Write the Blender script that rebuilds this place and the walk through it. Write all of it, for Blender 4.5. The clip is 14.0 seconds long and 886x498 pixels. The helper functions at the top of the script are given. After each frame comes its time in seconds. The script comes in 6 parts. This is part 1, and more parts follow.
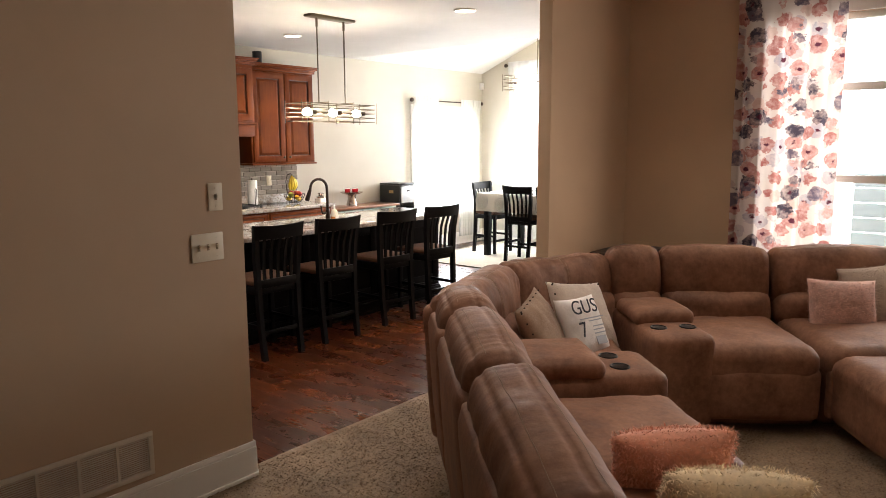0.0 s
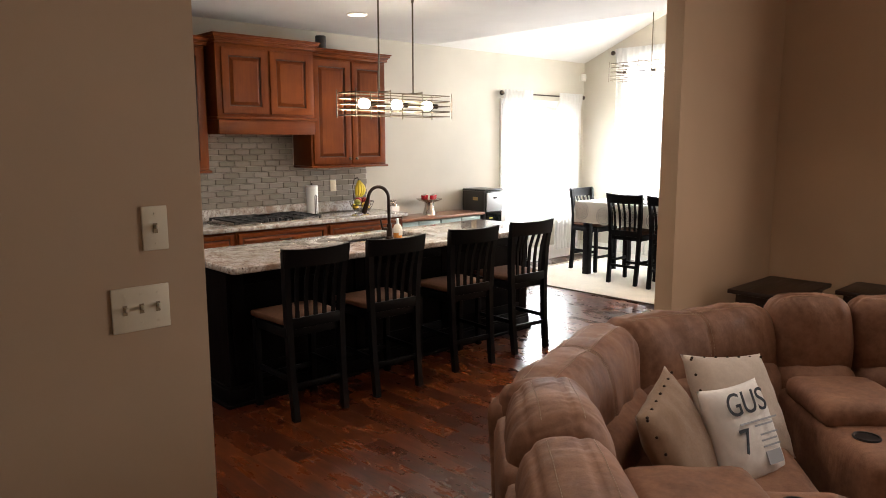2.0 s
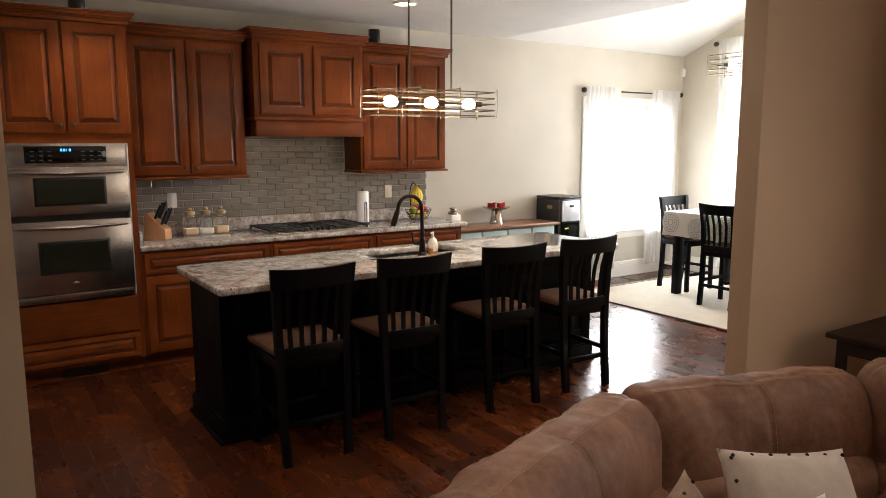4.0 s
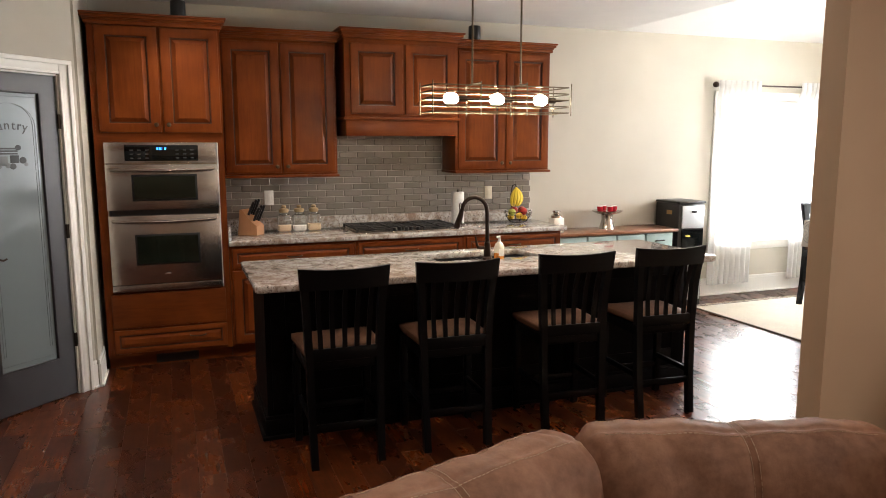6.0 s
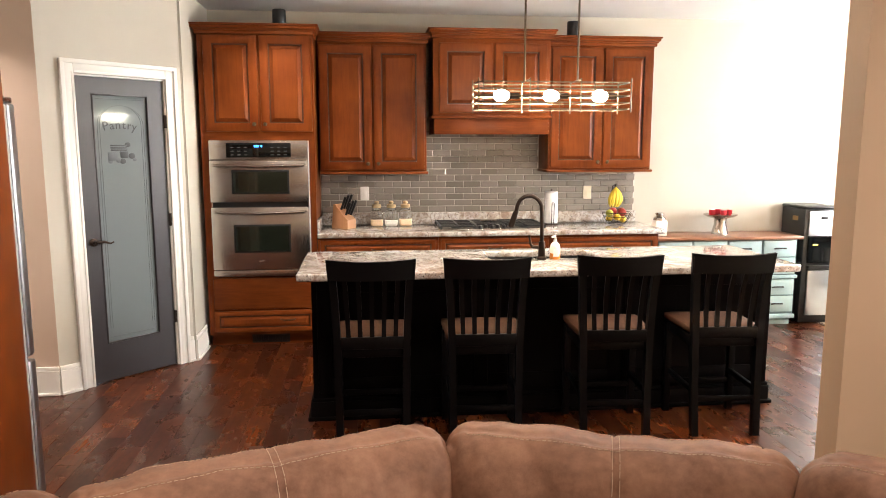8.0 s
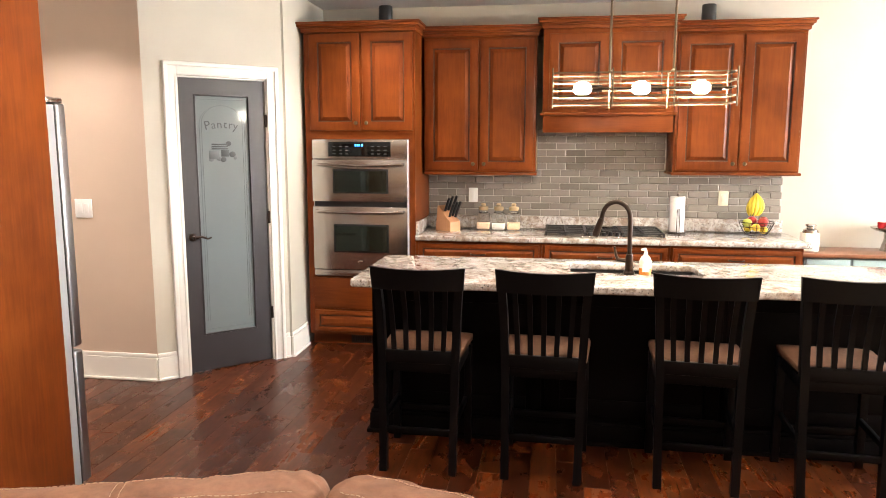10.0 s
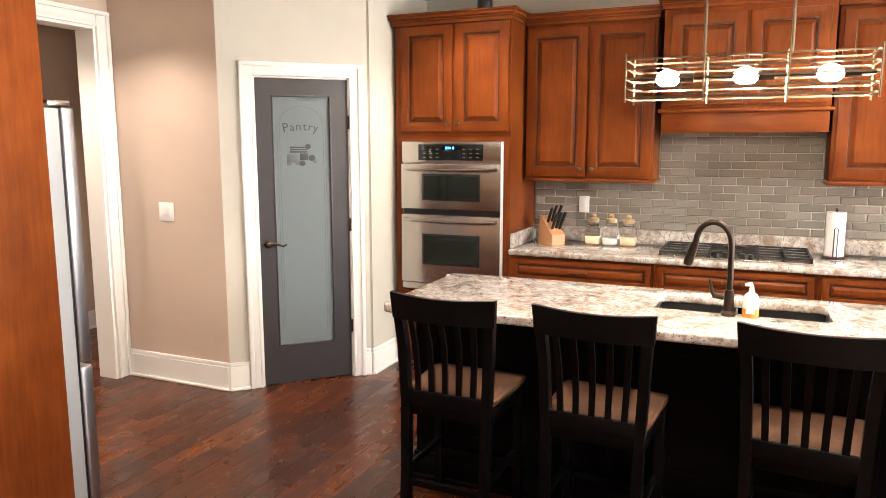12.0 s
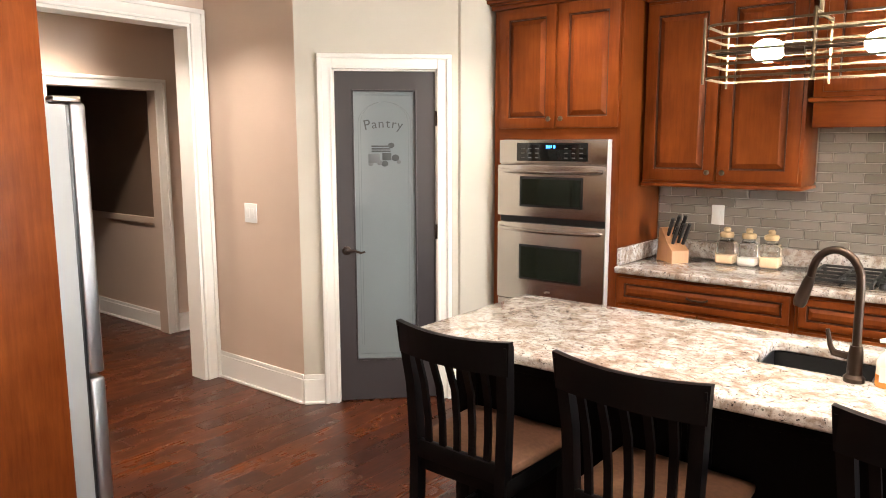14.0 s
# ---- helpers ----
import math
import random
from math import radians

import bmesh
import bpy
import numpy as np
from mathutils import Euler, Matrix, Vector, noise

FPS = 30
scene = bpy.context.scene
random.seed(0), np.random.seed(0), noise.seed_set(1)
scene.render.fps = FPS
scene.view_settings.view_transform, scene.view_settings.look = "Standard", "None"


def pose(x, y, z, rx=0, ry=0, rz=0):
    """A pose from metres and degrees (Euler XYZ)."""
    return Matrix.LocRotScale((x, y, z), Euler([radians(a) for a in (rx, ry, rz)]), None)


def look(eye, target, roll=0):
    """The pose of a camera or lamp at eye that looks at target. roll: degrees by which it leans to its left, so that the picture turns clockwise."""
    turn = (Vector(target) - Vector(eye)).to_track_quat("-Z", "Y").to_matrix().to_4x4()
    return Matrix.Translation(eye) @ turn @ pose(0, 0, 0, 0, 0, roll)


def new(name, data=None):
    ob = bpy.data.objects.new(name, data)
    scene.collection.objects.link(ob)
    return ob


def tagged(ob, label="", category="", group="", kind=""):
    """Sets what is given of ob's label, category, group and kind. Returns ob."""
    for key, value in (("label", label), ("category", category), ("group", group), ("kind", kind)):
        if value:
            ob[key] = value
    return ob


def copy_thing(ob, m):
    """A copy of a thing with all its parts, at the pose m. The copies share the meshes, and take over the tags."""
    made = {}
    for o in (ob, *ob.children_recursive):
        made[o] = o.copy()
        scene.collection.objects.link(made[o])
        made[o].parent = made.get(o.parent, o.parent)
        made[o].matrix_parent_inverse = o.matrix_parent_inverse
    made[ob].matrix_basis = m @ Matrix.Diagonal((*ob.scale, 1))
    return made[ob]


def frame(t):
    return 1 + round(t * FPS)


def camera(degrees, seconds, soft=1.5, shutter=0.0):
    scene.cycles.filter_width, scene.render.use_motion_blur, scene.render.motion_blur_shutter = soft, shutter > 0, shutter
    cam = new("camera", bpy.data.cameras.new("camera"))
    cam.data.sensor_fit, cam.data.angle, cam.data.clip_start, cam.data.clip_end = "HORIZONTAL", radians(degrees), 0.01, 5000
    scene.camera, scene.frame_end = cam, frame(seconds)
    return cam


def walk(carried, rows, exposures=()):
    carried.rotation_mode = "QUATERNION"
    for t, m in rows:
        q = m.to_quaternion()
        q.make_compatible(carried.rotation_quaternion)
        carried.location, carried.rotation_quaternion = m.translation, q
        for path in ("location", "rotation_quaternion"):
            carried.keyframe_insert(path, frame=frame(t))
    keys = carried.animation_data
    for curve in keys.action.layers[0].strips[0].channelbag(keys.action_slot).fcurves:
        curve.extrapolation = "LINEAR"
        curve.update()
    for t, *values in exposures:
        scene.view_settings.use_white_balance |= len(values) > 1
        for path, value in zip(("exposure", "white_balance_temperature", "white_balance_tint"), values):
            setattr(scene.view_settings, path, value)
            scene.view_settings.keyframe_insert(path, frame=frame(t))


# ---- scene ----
cam = camera(63.4, 14.0, 0.9)
METRES, EYE, TILT, LEAN, TURN = 6.2, 1.627, 0.0, 0.0, -50.9
ROWS = [
    (0.0, 0.0, 0.0, 0.0, -0.04, -8.51, 0.26),
    (0.5, 0.0024, 0.0575, -0.0006, 1.86, -8.48, 0.17),
    (1.0, 0.0054, 0.113, -0.0004, 3.8, -8.51, 0.15),
    (1.5, 0.0068, 0.1675, 0.0, 5.75, -8.56, 0.13),
    (2.0, 0.0081, 0.2176, -0.0002, 7.66, -8.53, 0.13),
    (2.5, 0.0147, 0.2601, -0.0, 9.57, -8.51, 0.2),
    (3.0, 0.028, 0.2952, 0.0007, 11.42, -8.48, 0.16),
    (5.5, 0.1252, 0.4025, 0.0016, 26.99, -8.33, 0.07),
    (6.0, 0.1523, 0.4174, -0.0006, 30.34, -8.32, 0.06),
    (6.5, 0.1802, 0.4341, -0.002, 33.84, -8.31, 0.03),
    (7.0, 0.2082, 0.4521, -0.002, 37.37, -8.31, 0.04),
    (7.5, 0.2335, 0.4706, -0.0026, 41.01, -8.3, 0.02),
    (8.0, 0.253, 0.4897, -0.0033, 44.68, -8.29, 0.01),
    (8.5, 0.2689, 0.5134, -0.0041, 48.41, -8.3, 0.01),
    (9.0, 0.2771, 0.5413, -0.004, 52.14, -8.3, -0.04),
    (11.5, 0.2493, 0.7081, -0.0007, 70.6, -8.43, 0.02),
    (12.0, 0.2351, 0.7412, 0.0004, 74.33, -8.43, 0.03),
    (12.5, 0.2205, 0.7731, -0.0009, 78.13, -8.43, 0.05),
    (13.0, 0.204, 0.8016, -0.0014, 81.86, -8.42, 0.09),
    (13.5, 0.1839, 0.8286, -0.0005, 85.6, -8.48, 0.16),
    (14.0, 0.1607, 0.854, -0.0012, 89.33, -8.42, 0.15),
]
EXPOSURES = [(0.0, 0.05), (2.0, -0.22), (3.2, -0.43), (5.5, -0.32), (6.5, 0.1), (7.5, 0.6), (9.0, 1.1), (12.0, 1.13), (14.0, 0.97)]
walk(cam, [(t, pose(0, 0, EYE, TILT, LEAN, TURN) @ pose(METRES * x, METRES * y, METRES * z, 90 + pitch, roll, yaw)) for t, x, y, z, yaw, pitch, roll in ROWS], EXPOSURES)


# ---- world, sun and large lights ----
world = bpy.data.worlds.new("world")
scene.world = world
world.use_nodes = True
wn = world.node_tree
sky = wn.nodes.new("ShaderNodeTexSky")
sky.sky_type = "NISHITA"
sky.sun_disc = False
sky.sun_elevation, sky.sun_rotation = radians(48), radians(228)
wn.nodes["Background"].inputs["Strength"].default_value = 0.15
wn.links.new(sky.outputs[0], wn.nodes["Background"].inputs[0])

sun = new("sun", bpy.data.lights.new("sun", "SUN"))
sun.data.energy, sun.data.angle, sun.data.color = 3.0, radians(0.5), (1.0, 0.95, 0.88)
sun.matrix_world = look((0, 0, 0), (0.5, 0.45, -0.74))


def window_light(name, eye, target, sx, sy, power, color=(0.97, 0.98, 1.0), spread=140):
    """Skylight that comes in through a window's opening."""
    lamp = new(name, bpy.data.lights.new(name, "AREA"))
    lamp.data.shape, lamp.data.size, lamp.data.size_y = "RECTANGLE", sx, sy
    lamp.data.energy, lamp.data.color = power, color
    lamp.data.spread = radians(spread)
    lamp.matrix_world = look(eye, target)
    return lamp


WINDOW_POWER = 1.0
CAN_POWER = 60.0
window_light("window_light_dining_north", (8.70, 7.06, 1.33), (8.70, 0, 1.2), 1.3, 1.4, 110 * WINDOW_POWER)
window_light("window_light_dining_east", (9.71, 5.1, 1.62), (0, 5.1, 1.5), 2.3, 2.0, 170 * WINDOW_POWER)
window_light("window_light_living", (6.43, 0.60, 1.6), (0, 0.60, 1.5), 2.2, 1.9, 58 * WINDOW_POWER, (1.0, 0.85, 0.72), 176)


# ---- materials ----
def material(name, color=(0.8, 0.8, 0.8), rough=0.5, metal=0.0, spec=0.5):
    m = bpy.data.materials.new(name)
    m.use_nodes = True
    b = m.node_tree.nodes["Principled BSDF"]
    b.inputs["Base Color"].default_value = (*color, 1)
    b.inputs["Roughness"].default_value = rough
    b.inputs["Metallic"].default_value = metal
    b.inputs["Specular IOR Level"].default_value = spec
    return m


def node(m, kind, **inputs):
    n = m.node_tree.nodes.new(kind)
    for key, value in inputs.items():
        n.inputs[key.replace("_", " ")].default_value = value
    return n


def join(m, a, b):
    m.node_tree.links.new(a, b)


def bsdf(m):
    return m.node_tree.nodes["Principled BSDF"]


def coords(m, scale=(1, 1, 1), space="Object", turn=(0, 0, 0)):
    tc = node(m, "ShaderNodeTexCoord")
    mp = node(m, "ShaderNodeMapping")
    mp.inputs["Scale"].default_value = scale
    mp.inputs["Rotation"].default_value = turn
    join(m, tc.outputs[space], mp.inputs["Vector"])
    return mp.outputs[0]


def ramp(m, fac, stops):
    r = node(m, "ShaderNodeValToRGB")
    els = r.color_ramp.elements
    while len(els) < len(stops):
        els.new(0.5)
    for e, (p, c) in zip(els, stops):
        e.position, e.color = p, (*c, 1)
    join(m, fac, r.inputs[0])
    return r.outputs[0]


def noise_tex(m, vec, scale, detail=4, rough=0.55):
    n = node(m, "ShaderNodeTexNoise", Scale=scale, Detail=detail, Roughness=rough)
    join(m, vec, n.inputs["Vector"])
    return n.outputs["Fac"]


def bump(m, height, strength=0.2, distance=0.01, chain=None):
    b = node(m, "ShaderNodeBump", Strength=strength, Distance=distance)
    join(m, height, b.inputs["Height"])
    if chain:
        join(m, chain, b.inputs["Normal"])
    join(m, b.outputs[0], bsdf(m).inputs["Normal"])
    return b.outputs[0]


def mix(m, fac, a, b, blend="MIX"):
    n = m.node_tree.nodes.new("ShaderNodeMix")
    n.data_type, n.blend_type = "RGBA", blend
    for sock, v in ((n.inputs[0], fac), (n.inputs[6], a), (n.inputs[7], b)):
        if isinstance(v, (int, float)):
            sock.default_value = v
        elif isinstance(v, tuple):
            sock.default_value = (*v, 1)
        else:
            join(m, v, sock)
    return n.outputs[2]


def painted(name, color, rough=0.6, grain=250, relief=0.08, blotch=0.06):
    """Roller-painted surface: fine stipple, faint unevenness."""
    m = material(name, color, rough)
    v = coords(m)
    big = noise_tex(m, v, 1.3, 3)
    dark = tuple(c * (1 - blotch) for c in color)
    lite = tuple(min(1, c * (1 + blotch)) for c in color)
    join(m, ramp(m, big, [(0.3, dark), (0.7, lite)]), bsdf(m).inputs["Base Color"])
    bump(m, noise_tex(m, v, grain, 2), relief, 0.002)
    return m


def stained_wood(name, dark, light, rough=0.35, grain_axis="z", scale=1.0, coat=0.0, per_object=0.0):
    """Stained wood with long grain along an axis, blotchy stain at a larger scale."""
    m = material(name, dark, rough)
    s = {"x": (1.2, 14, 14), "y": (14, 1.2, 14), "z": (14, 14, 1.2)}[grain_axis]
    v = coords(m, tuple(scale * a for a in s))
    v2 = coords(m)
    info = node(m, "ShaderNodeObjectInfo")
    shift = node(m, "ShaderNodeVectorMath")
    shift.operation = "SCALE"
    shift.inputs[0].default_value = (7.3, 3.1, 5.7)
    join(m, info.outputs["Random"], shift.inputs["Scale"])
    add = node(m, "ShaderNodeVectorMath")
    join(m, v, add.inputs[0])
    join(m, shift.outputs[0], add.inputs[1])
    fine = noise_tex(m, add.outputs[0], 3.5, 7, 0.65)
    blotch = noise_tex(m, v2, 3.0, 3, 0.5)
    col = ramp(m, fine, [(0.25, dark), (0.75, light)])
    cloud = ramp(m, blotch, [(0.35, tuple(0.72 * c for c in dark)), (0.65, tuple(1.12 * c for c in light))])
    col = mix(m, 0.42, col, cloud)
    if per_object:
        col = mix(m, info.outputs["Random"], col, mix(m, per_object, col, dark))
    join(m, col, bsdf(m).inputs["Base Color"])
    rr = ramp(m, fine, [(0.2, (rough * 0.85,) * 3), (0.8, (min(1, rough * 1.2),) * 3)])
    join(m, rr, bsdf(m).inputs["Roughness"])
    bump(m, fine, 0.06, 0.002)
    bsdf(m).inputs["Coat Weight"].default_value = coat
    bsdf(m).inputs["Coat Roughness"].default_value = 0.35
    return m


def planks(name, vary):
    """Hand-scraped dark hardwood: each board its own tone, long grain, mottled figure across it."""
    m = material(name, (0.05, 0.02, 0.01), 0.25)
    if vary == "object":
        rnd_ = node(m, "ShaderNodeObjectInfo").outputs["Random"]
    else:
        rnd_ = node(m, "ShaderNodeNewGeometry").outputs["Random Per Island"]
    shift = node(m, "ShaderNodeVectorMath")
    shift.operation = "SCALE"
    shift.inputs[0].default_value = (37.3, 53.1, 15.7)
    join(m, rnd_, shift.inputs["Scale"])

    def moved(scale):
        add = node(m, "ShaderNodeVectorMath")
        join(m, coords(m, scale), add.inputs[0])
        join(m, shift.outputs[0], add.inputs[1])
        return add.outputs[0]
    grain = noise_tex(m, moved((22, 1.6, 5)), 2.5, 7, 0.62)
    mottle = noise_tex(m, moved((6, 3.2, 3)), 1.3, 5, 0.62)
    tone = ramp(m, rnd_, [(0.0, (0.062, 0.0125, 0.0032)), (0.35, (0.104, 0.0220, 0.0046)), (0.7, (0.160, 0.036, 0.0072)), (1.0, (0.215, 0.052, 0.0105))])
    col = mix(m, ramp(m, grain, [(0.3, (0.25, 0.25, 0.25)), (0.7, (1, 1, 1))]), (0.018, 0.006, 0.003), tone)
    col = mix(m, ramp(m, mottle, [(0.34, (1, 1, 1)), (0.66, (0, 0, 0))]), col, mix(m, 0.62, col, (0.014, 0.004, 0.002)))
    join(m, col, bsdf(m).inputs["Base Color"])
    join(m, ramp(m, mottle, [(0.3, (0.36, 0.36, 0.36)), (0.7, (0.22, 0.22, 0.22))]), bsdf(m).inputs["Roughness"])
    n1 = bump(m, noise_tex(m, moved((3.0, 9, 3)), 2.0, 2), 0.06, 0.004)
    bump(m, grain, 0.05, 0.0015, n1)
    bsdf(m).inputs["Specular IOR Level"].default_value = 0.35
    bsdf(m).inputs["Coat Weight"].default_value = 0.06
    bsdf(m).inputs["Coat Roughness"].default_value = 0.08
    return m


def granite(name):
    m = material(name, (0.6, 0.55, 0.5), 0.12)
    v = coords(m)
    warp = node(m, "ShaderNodeTexNoise", Scale=5.0, Detail=4.0)
    join(m, v, warp.inputs["Vector"])
    wv = node(m, "ShaderNodeVectorMath")
    wv.operation = "MULTIPLY_ADD"
    wv.inputs[1].default_value = (0.12, 0.12, 0.12)
    join(m, warp.outputs["Color"], wv.inputs[0])
    join(m, v, wv.inputs[2])
    wv = wv.outputs[0]
    cloud = noise_tex(m, wv, 11.0, 7, 0.68)
    grit = noise_tex(m, wv, 42, 6, 0.7)
    base = ramp(m, cloud, [(0.36, (0.29, 0.222, 0.175)), (0.45, (0.455, 0.395, 0.35)), (0.54, (0.60, 0.575, 0.55)), (0.72, (0.66, 0.65, 0.64))])
    base = mix(m, ramp(m, grit, [(0.38, (0.8, 0.8, 0.8)), (0.53, (0, 0, 0))]), base, (0.245, 0.18, 0.14))
    grey = ramp(m, noise_tex(m, coords(m, (0.7, 1.3, 1)), 34, 5, 0.66), [(0.56, (0, 0, 0)), (0.66, (0.8, 0.8, 0.8))])
    dark = ramp(m, noise_tex(m, wv, 88, 5, 0.74), [(0.575, (0, 0, 0)), (0.62, (1, 1, 1))])
    col = mix(m, grey, base, (0.36, 0.33, 0.315))
    col = mix(m, dark, col, (0.055, 0.045, 0.042))
    join(m, col, bsdf(m).inputs["Base Color"])
    bsdf(m).inputs["Coat Weight"].default_value = 0.4
    bsdf(m).inputs["Coat Roughness"].default_value = 0.05
    return m


def brushed(name, color, rough=0.28, axis="x"):
    m = material(name, color, rough, 1.0)
    s = {"x": (2, 300, 300), "z": (300, 300, 2)}[axis]
    n = noise_tex(m, coords(m, s), 2.0, 3)
    join(m, ramp(m, n, [(0.3, (rough * 0.975,) * 3), (0.7, (rough * 1.025,) * 3)]), bsdf(m).inputs["Roughness"])
    return m


def fabric(name, color, rough=0.9, weave=900, relief=0.25, blotch=0.12, sheen=0.2):
    m = material(name, color, rough, 0, 0.2)
    v = coords(m)
    dark = tuple(c * (1 - blotch) for c in color)
    lite = tuple(min(1, c * (1 + blotch)) for c in color)
    n = mix(m, 0.5, noise_tex(m, v, 5, 4), noise_tex(m, v, 60, 3))
    join(m, ramp(m, n, [(0.35, dark), (0.65, lite)]), bsdf(m).inputs["Base Color"])
    bump(m, noise_tex(m, v, weave, 2), relief, 0.002)
    bsdf(m).inputs["Sheen Weight"].default_value = sheen
    bsdf(m).inputs["Sheen Roughness"].default_value = 0.5
    return m


def hide(name, dark, light):
    """Brushed faux suede: patches of nap laid two ways, fine grain, long soft creases, a dull sheen."""
    m = material(name, dark, 0.62, 0, 0.32)
    v = coords(m)
    nap = mix(m, 0.35, noise_tex(m, v, 4.5, 5, 0.6), noise_tex(m, v, 38, 4, 0.65))
    join(m, ramp(m, nap, [(0.36, dark), (0.64, light)]), bsdf(m).inputs["Base Color"])
    join(m, ramp(m, nap, [(0.3, (0.52,) * 3), (0.7, (0.74,) * 3)]), bsdf(m).inputs["Roughness"])
    n1 = bump(m, noise_tex(m, coords(m, (1, 1, 0.45)), 17, 3, 0.55), 0.30, 0.010)
    bump(m, noise_tex(m, v, 420, 3), 0.18, 0.0015, n1)
    return m


def glowing(name, color, strength):
    m = material(name, color, 0.5)
    bsdf(m).inputs["Emission Color"].default_value = (*color, 1)
    bsdf(m).inputs["Emission Strength"].default_value = strength
    return m


def clear_glass(name, tint=(1, 1, 1), rough=0.0):
    m = material(name, tint, rough)
    bsdf(m).inputs["Transmission Weight"].default_value = 1.0
    bsdf(m).inputs["IOR"].default_value = 1.45
    return m


M = {}
M["wall"] = painted("wall_paint_greige", (0.53, 0.495, 0.42), 0.65)
M["wall_living"] = painted("wall_paint_living", (0.55, 0.40, 0.272), 0.65)
# Greige wall paint with the warm can light tinted into it.
M["wall_hall"] = painted("wall_paint_can_warmed", (0.58, 0.452, 0.358), 0.65)
# Shade of the unlit far room is mixed into this taupe.
M["wall_shaded"] = painted("wall_taupe_in_shade", (0.17, 0.115, 0.082), 0.65)
M["ceiling"] = painted("ceiling_texture", (0.72, 0.71, 0.69), 0.8, 16, 1.0, 0.05)
M["trim"] = painted("trim_white", (0.83, 0.81, 0.76), 0.35, 80, 0.03, 0.02)
M["cherry"] = stained_wood("cherry_cabinet", (0.098, 0.0185, 0.0042), (0.205, 0.052, 0.0100), 0.34, "z", coat=0.02)
M["cherry_x"] = stained_wood("cherry_cabinet_cross", (0.098, 0.0185, 0.0042), (0.205, 0.052, 0.0100), 0.34, "x", coat=0.02)
for key in ("cherry", "cherry_x"):
    bsdf(M[key]).inputs["Specular IOR Level"].default_value = 0.13
M["glaze"] = stained_wood("cherry_dark_glaze", (0.040, 0.0105, 0.005), (0.075, 0.019, 0.008), 0.4, "z")
M["black_wood"] = stained_wood("espresso_wood", (0.0016, 0.0014, 0.0018), (0.0036, 0.0032, 0.0038), 0.42, "z")
M["island"] = stained_wood("espresso_island", (0.0018, 0.0014, 0.0016), (0.0045, 0.0034, 0.0036), 0.55, "z")
for key, gloss in (("black_wood", 0.12), ("island", 0.05)):
    bsdf(M[key]).inputs["Specular IOR Level"].default_value = gloss
M["plank"] = planks("dark_plank", "object")
M["plank_far"] = planks("dark_plank_far", "island")
M["subfloor"] = material("plank_joint", (0.012, 0.006, 0.004), 0.7)
M["granite"] = granite("speckled_granite")
M["steel"] = brushed("stainless_steel", (0.50, 0.455, 0.42), 0.25)
M["steel_z"] = material("stainless_steel_upright", (0.47, 0.48, 0.495), 0.33, 1.0)
M["chrome"] = material("polished_metal", (0.75, 0.75, 0.74), 0.12, 1.0)
M["bronze"] = material("oil_rubbed_bronze", (0.05, 0.035, 0.028), 0.32, 0.9)
M["brass"] = material("antique_brass", (0.135, 0.108, 0.074), 0.38, 0.9)
M["black"] = material("black_plastic", (0.010, 0.010, 0.011), 0.3)
M["black_glass"] = material("black_glass", (0.006, 0.007, 0.007), 0.06)
M["iron"] = material("cast_iron", (0.014, 0.014, 0.014), 0.55)
M["grout"] = painted("grout", (0.58, 0.54, 0.48), 0.9, 300, 0.2)
M["suede"] = hide("brown_microsuede", (0.142, 0.061, 0.034), (0.305, 0.155, 0.096))
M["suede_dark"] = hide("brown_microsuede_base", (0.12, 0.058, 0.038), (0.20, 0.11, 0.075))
M["thread"] = material("tan_thread", (0.47, 0.33, 0.235), 0.8)
M["carpet"] = fabric("beige_carpet", (0.29, 0.208, 0.138), 0.95, 190, 1.0, 0.35, 0.2)
M["rug"] = fabric("cream_rug", (0.66, 0.60, 0.50), 0.95, 300, 0.6, 0.1)
M["seat_fabric"] = fabric("tan_seat_fabric", (0.098, 0.047, 0.027), 0.75, 600, 0.15, 0.22, 0.0)
M["white_plastic"] = material("almond_plastic", (0.84, 0.76, 0.60), 0.35)
M["white_plastic2"] = material("white_plastic", (0.82, 0.82, 0.80), 0.35)
M["charcoal"] = painted("charcoal_paint", (0.032, 0.028, 0.031), 0.4, 120, 0.03)


# ---- building helpers ----
ORIGIN = {}


def thing(name, at, label, category, group="", kind=""):
    """An empty at the thing's base; its parts are given in world metres."""
    ob = new(name)
    ob.empty_display_size = 0.1
    ob.location = at
    ORIGIN[ob] = Vector(at)
    return tagged(ob, label, category, group, kind)


def smooth(me, angle=35):
    me.shade_smooth() if angle >= 180 else None
    if angle < 180:
        for p in me.polygons:
            p.use_smooth = True
        me.set_sharp_from_angle(angle=radians(angle))


def part(name, bm, mat, parent=None, label="", shade=35):
    me = bpy.data.meshes.new(name)
    if parent is not None:
        o = ORIGIN.get(parent, Vector((0, 0, 0)))
        if o.length:
            bmesh.ops.translate(bm, verts=bm.verts, vec=-o)
    bm.normal_update()
    bm.to_mesh(me)
    bm.free()
    for one in mat if isinstance(mat, (list, tuple)) else [mat]:
        me.materials.append(one)
    if shade:
        smooth(me, shade)
    ob = new(name, me)
    if parent is not None:
        ob.parent = parent
        ORIGIN[ob] = ORIGIN.get(parent, Vector((0, 0, 0)))
    if label:
        ob["label"] = label
    return ob


def structure(name, bm, mat, label, category, shade=0):
    return tagged(part(name, bm, mat, None, "", shade), label, category, "", "structure")


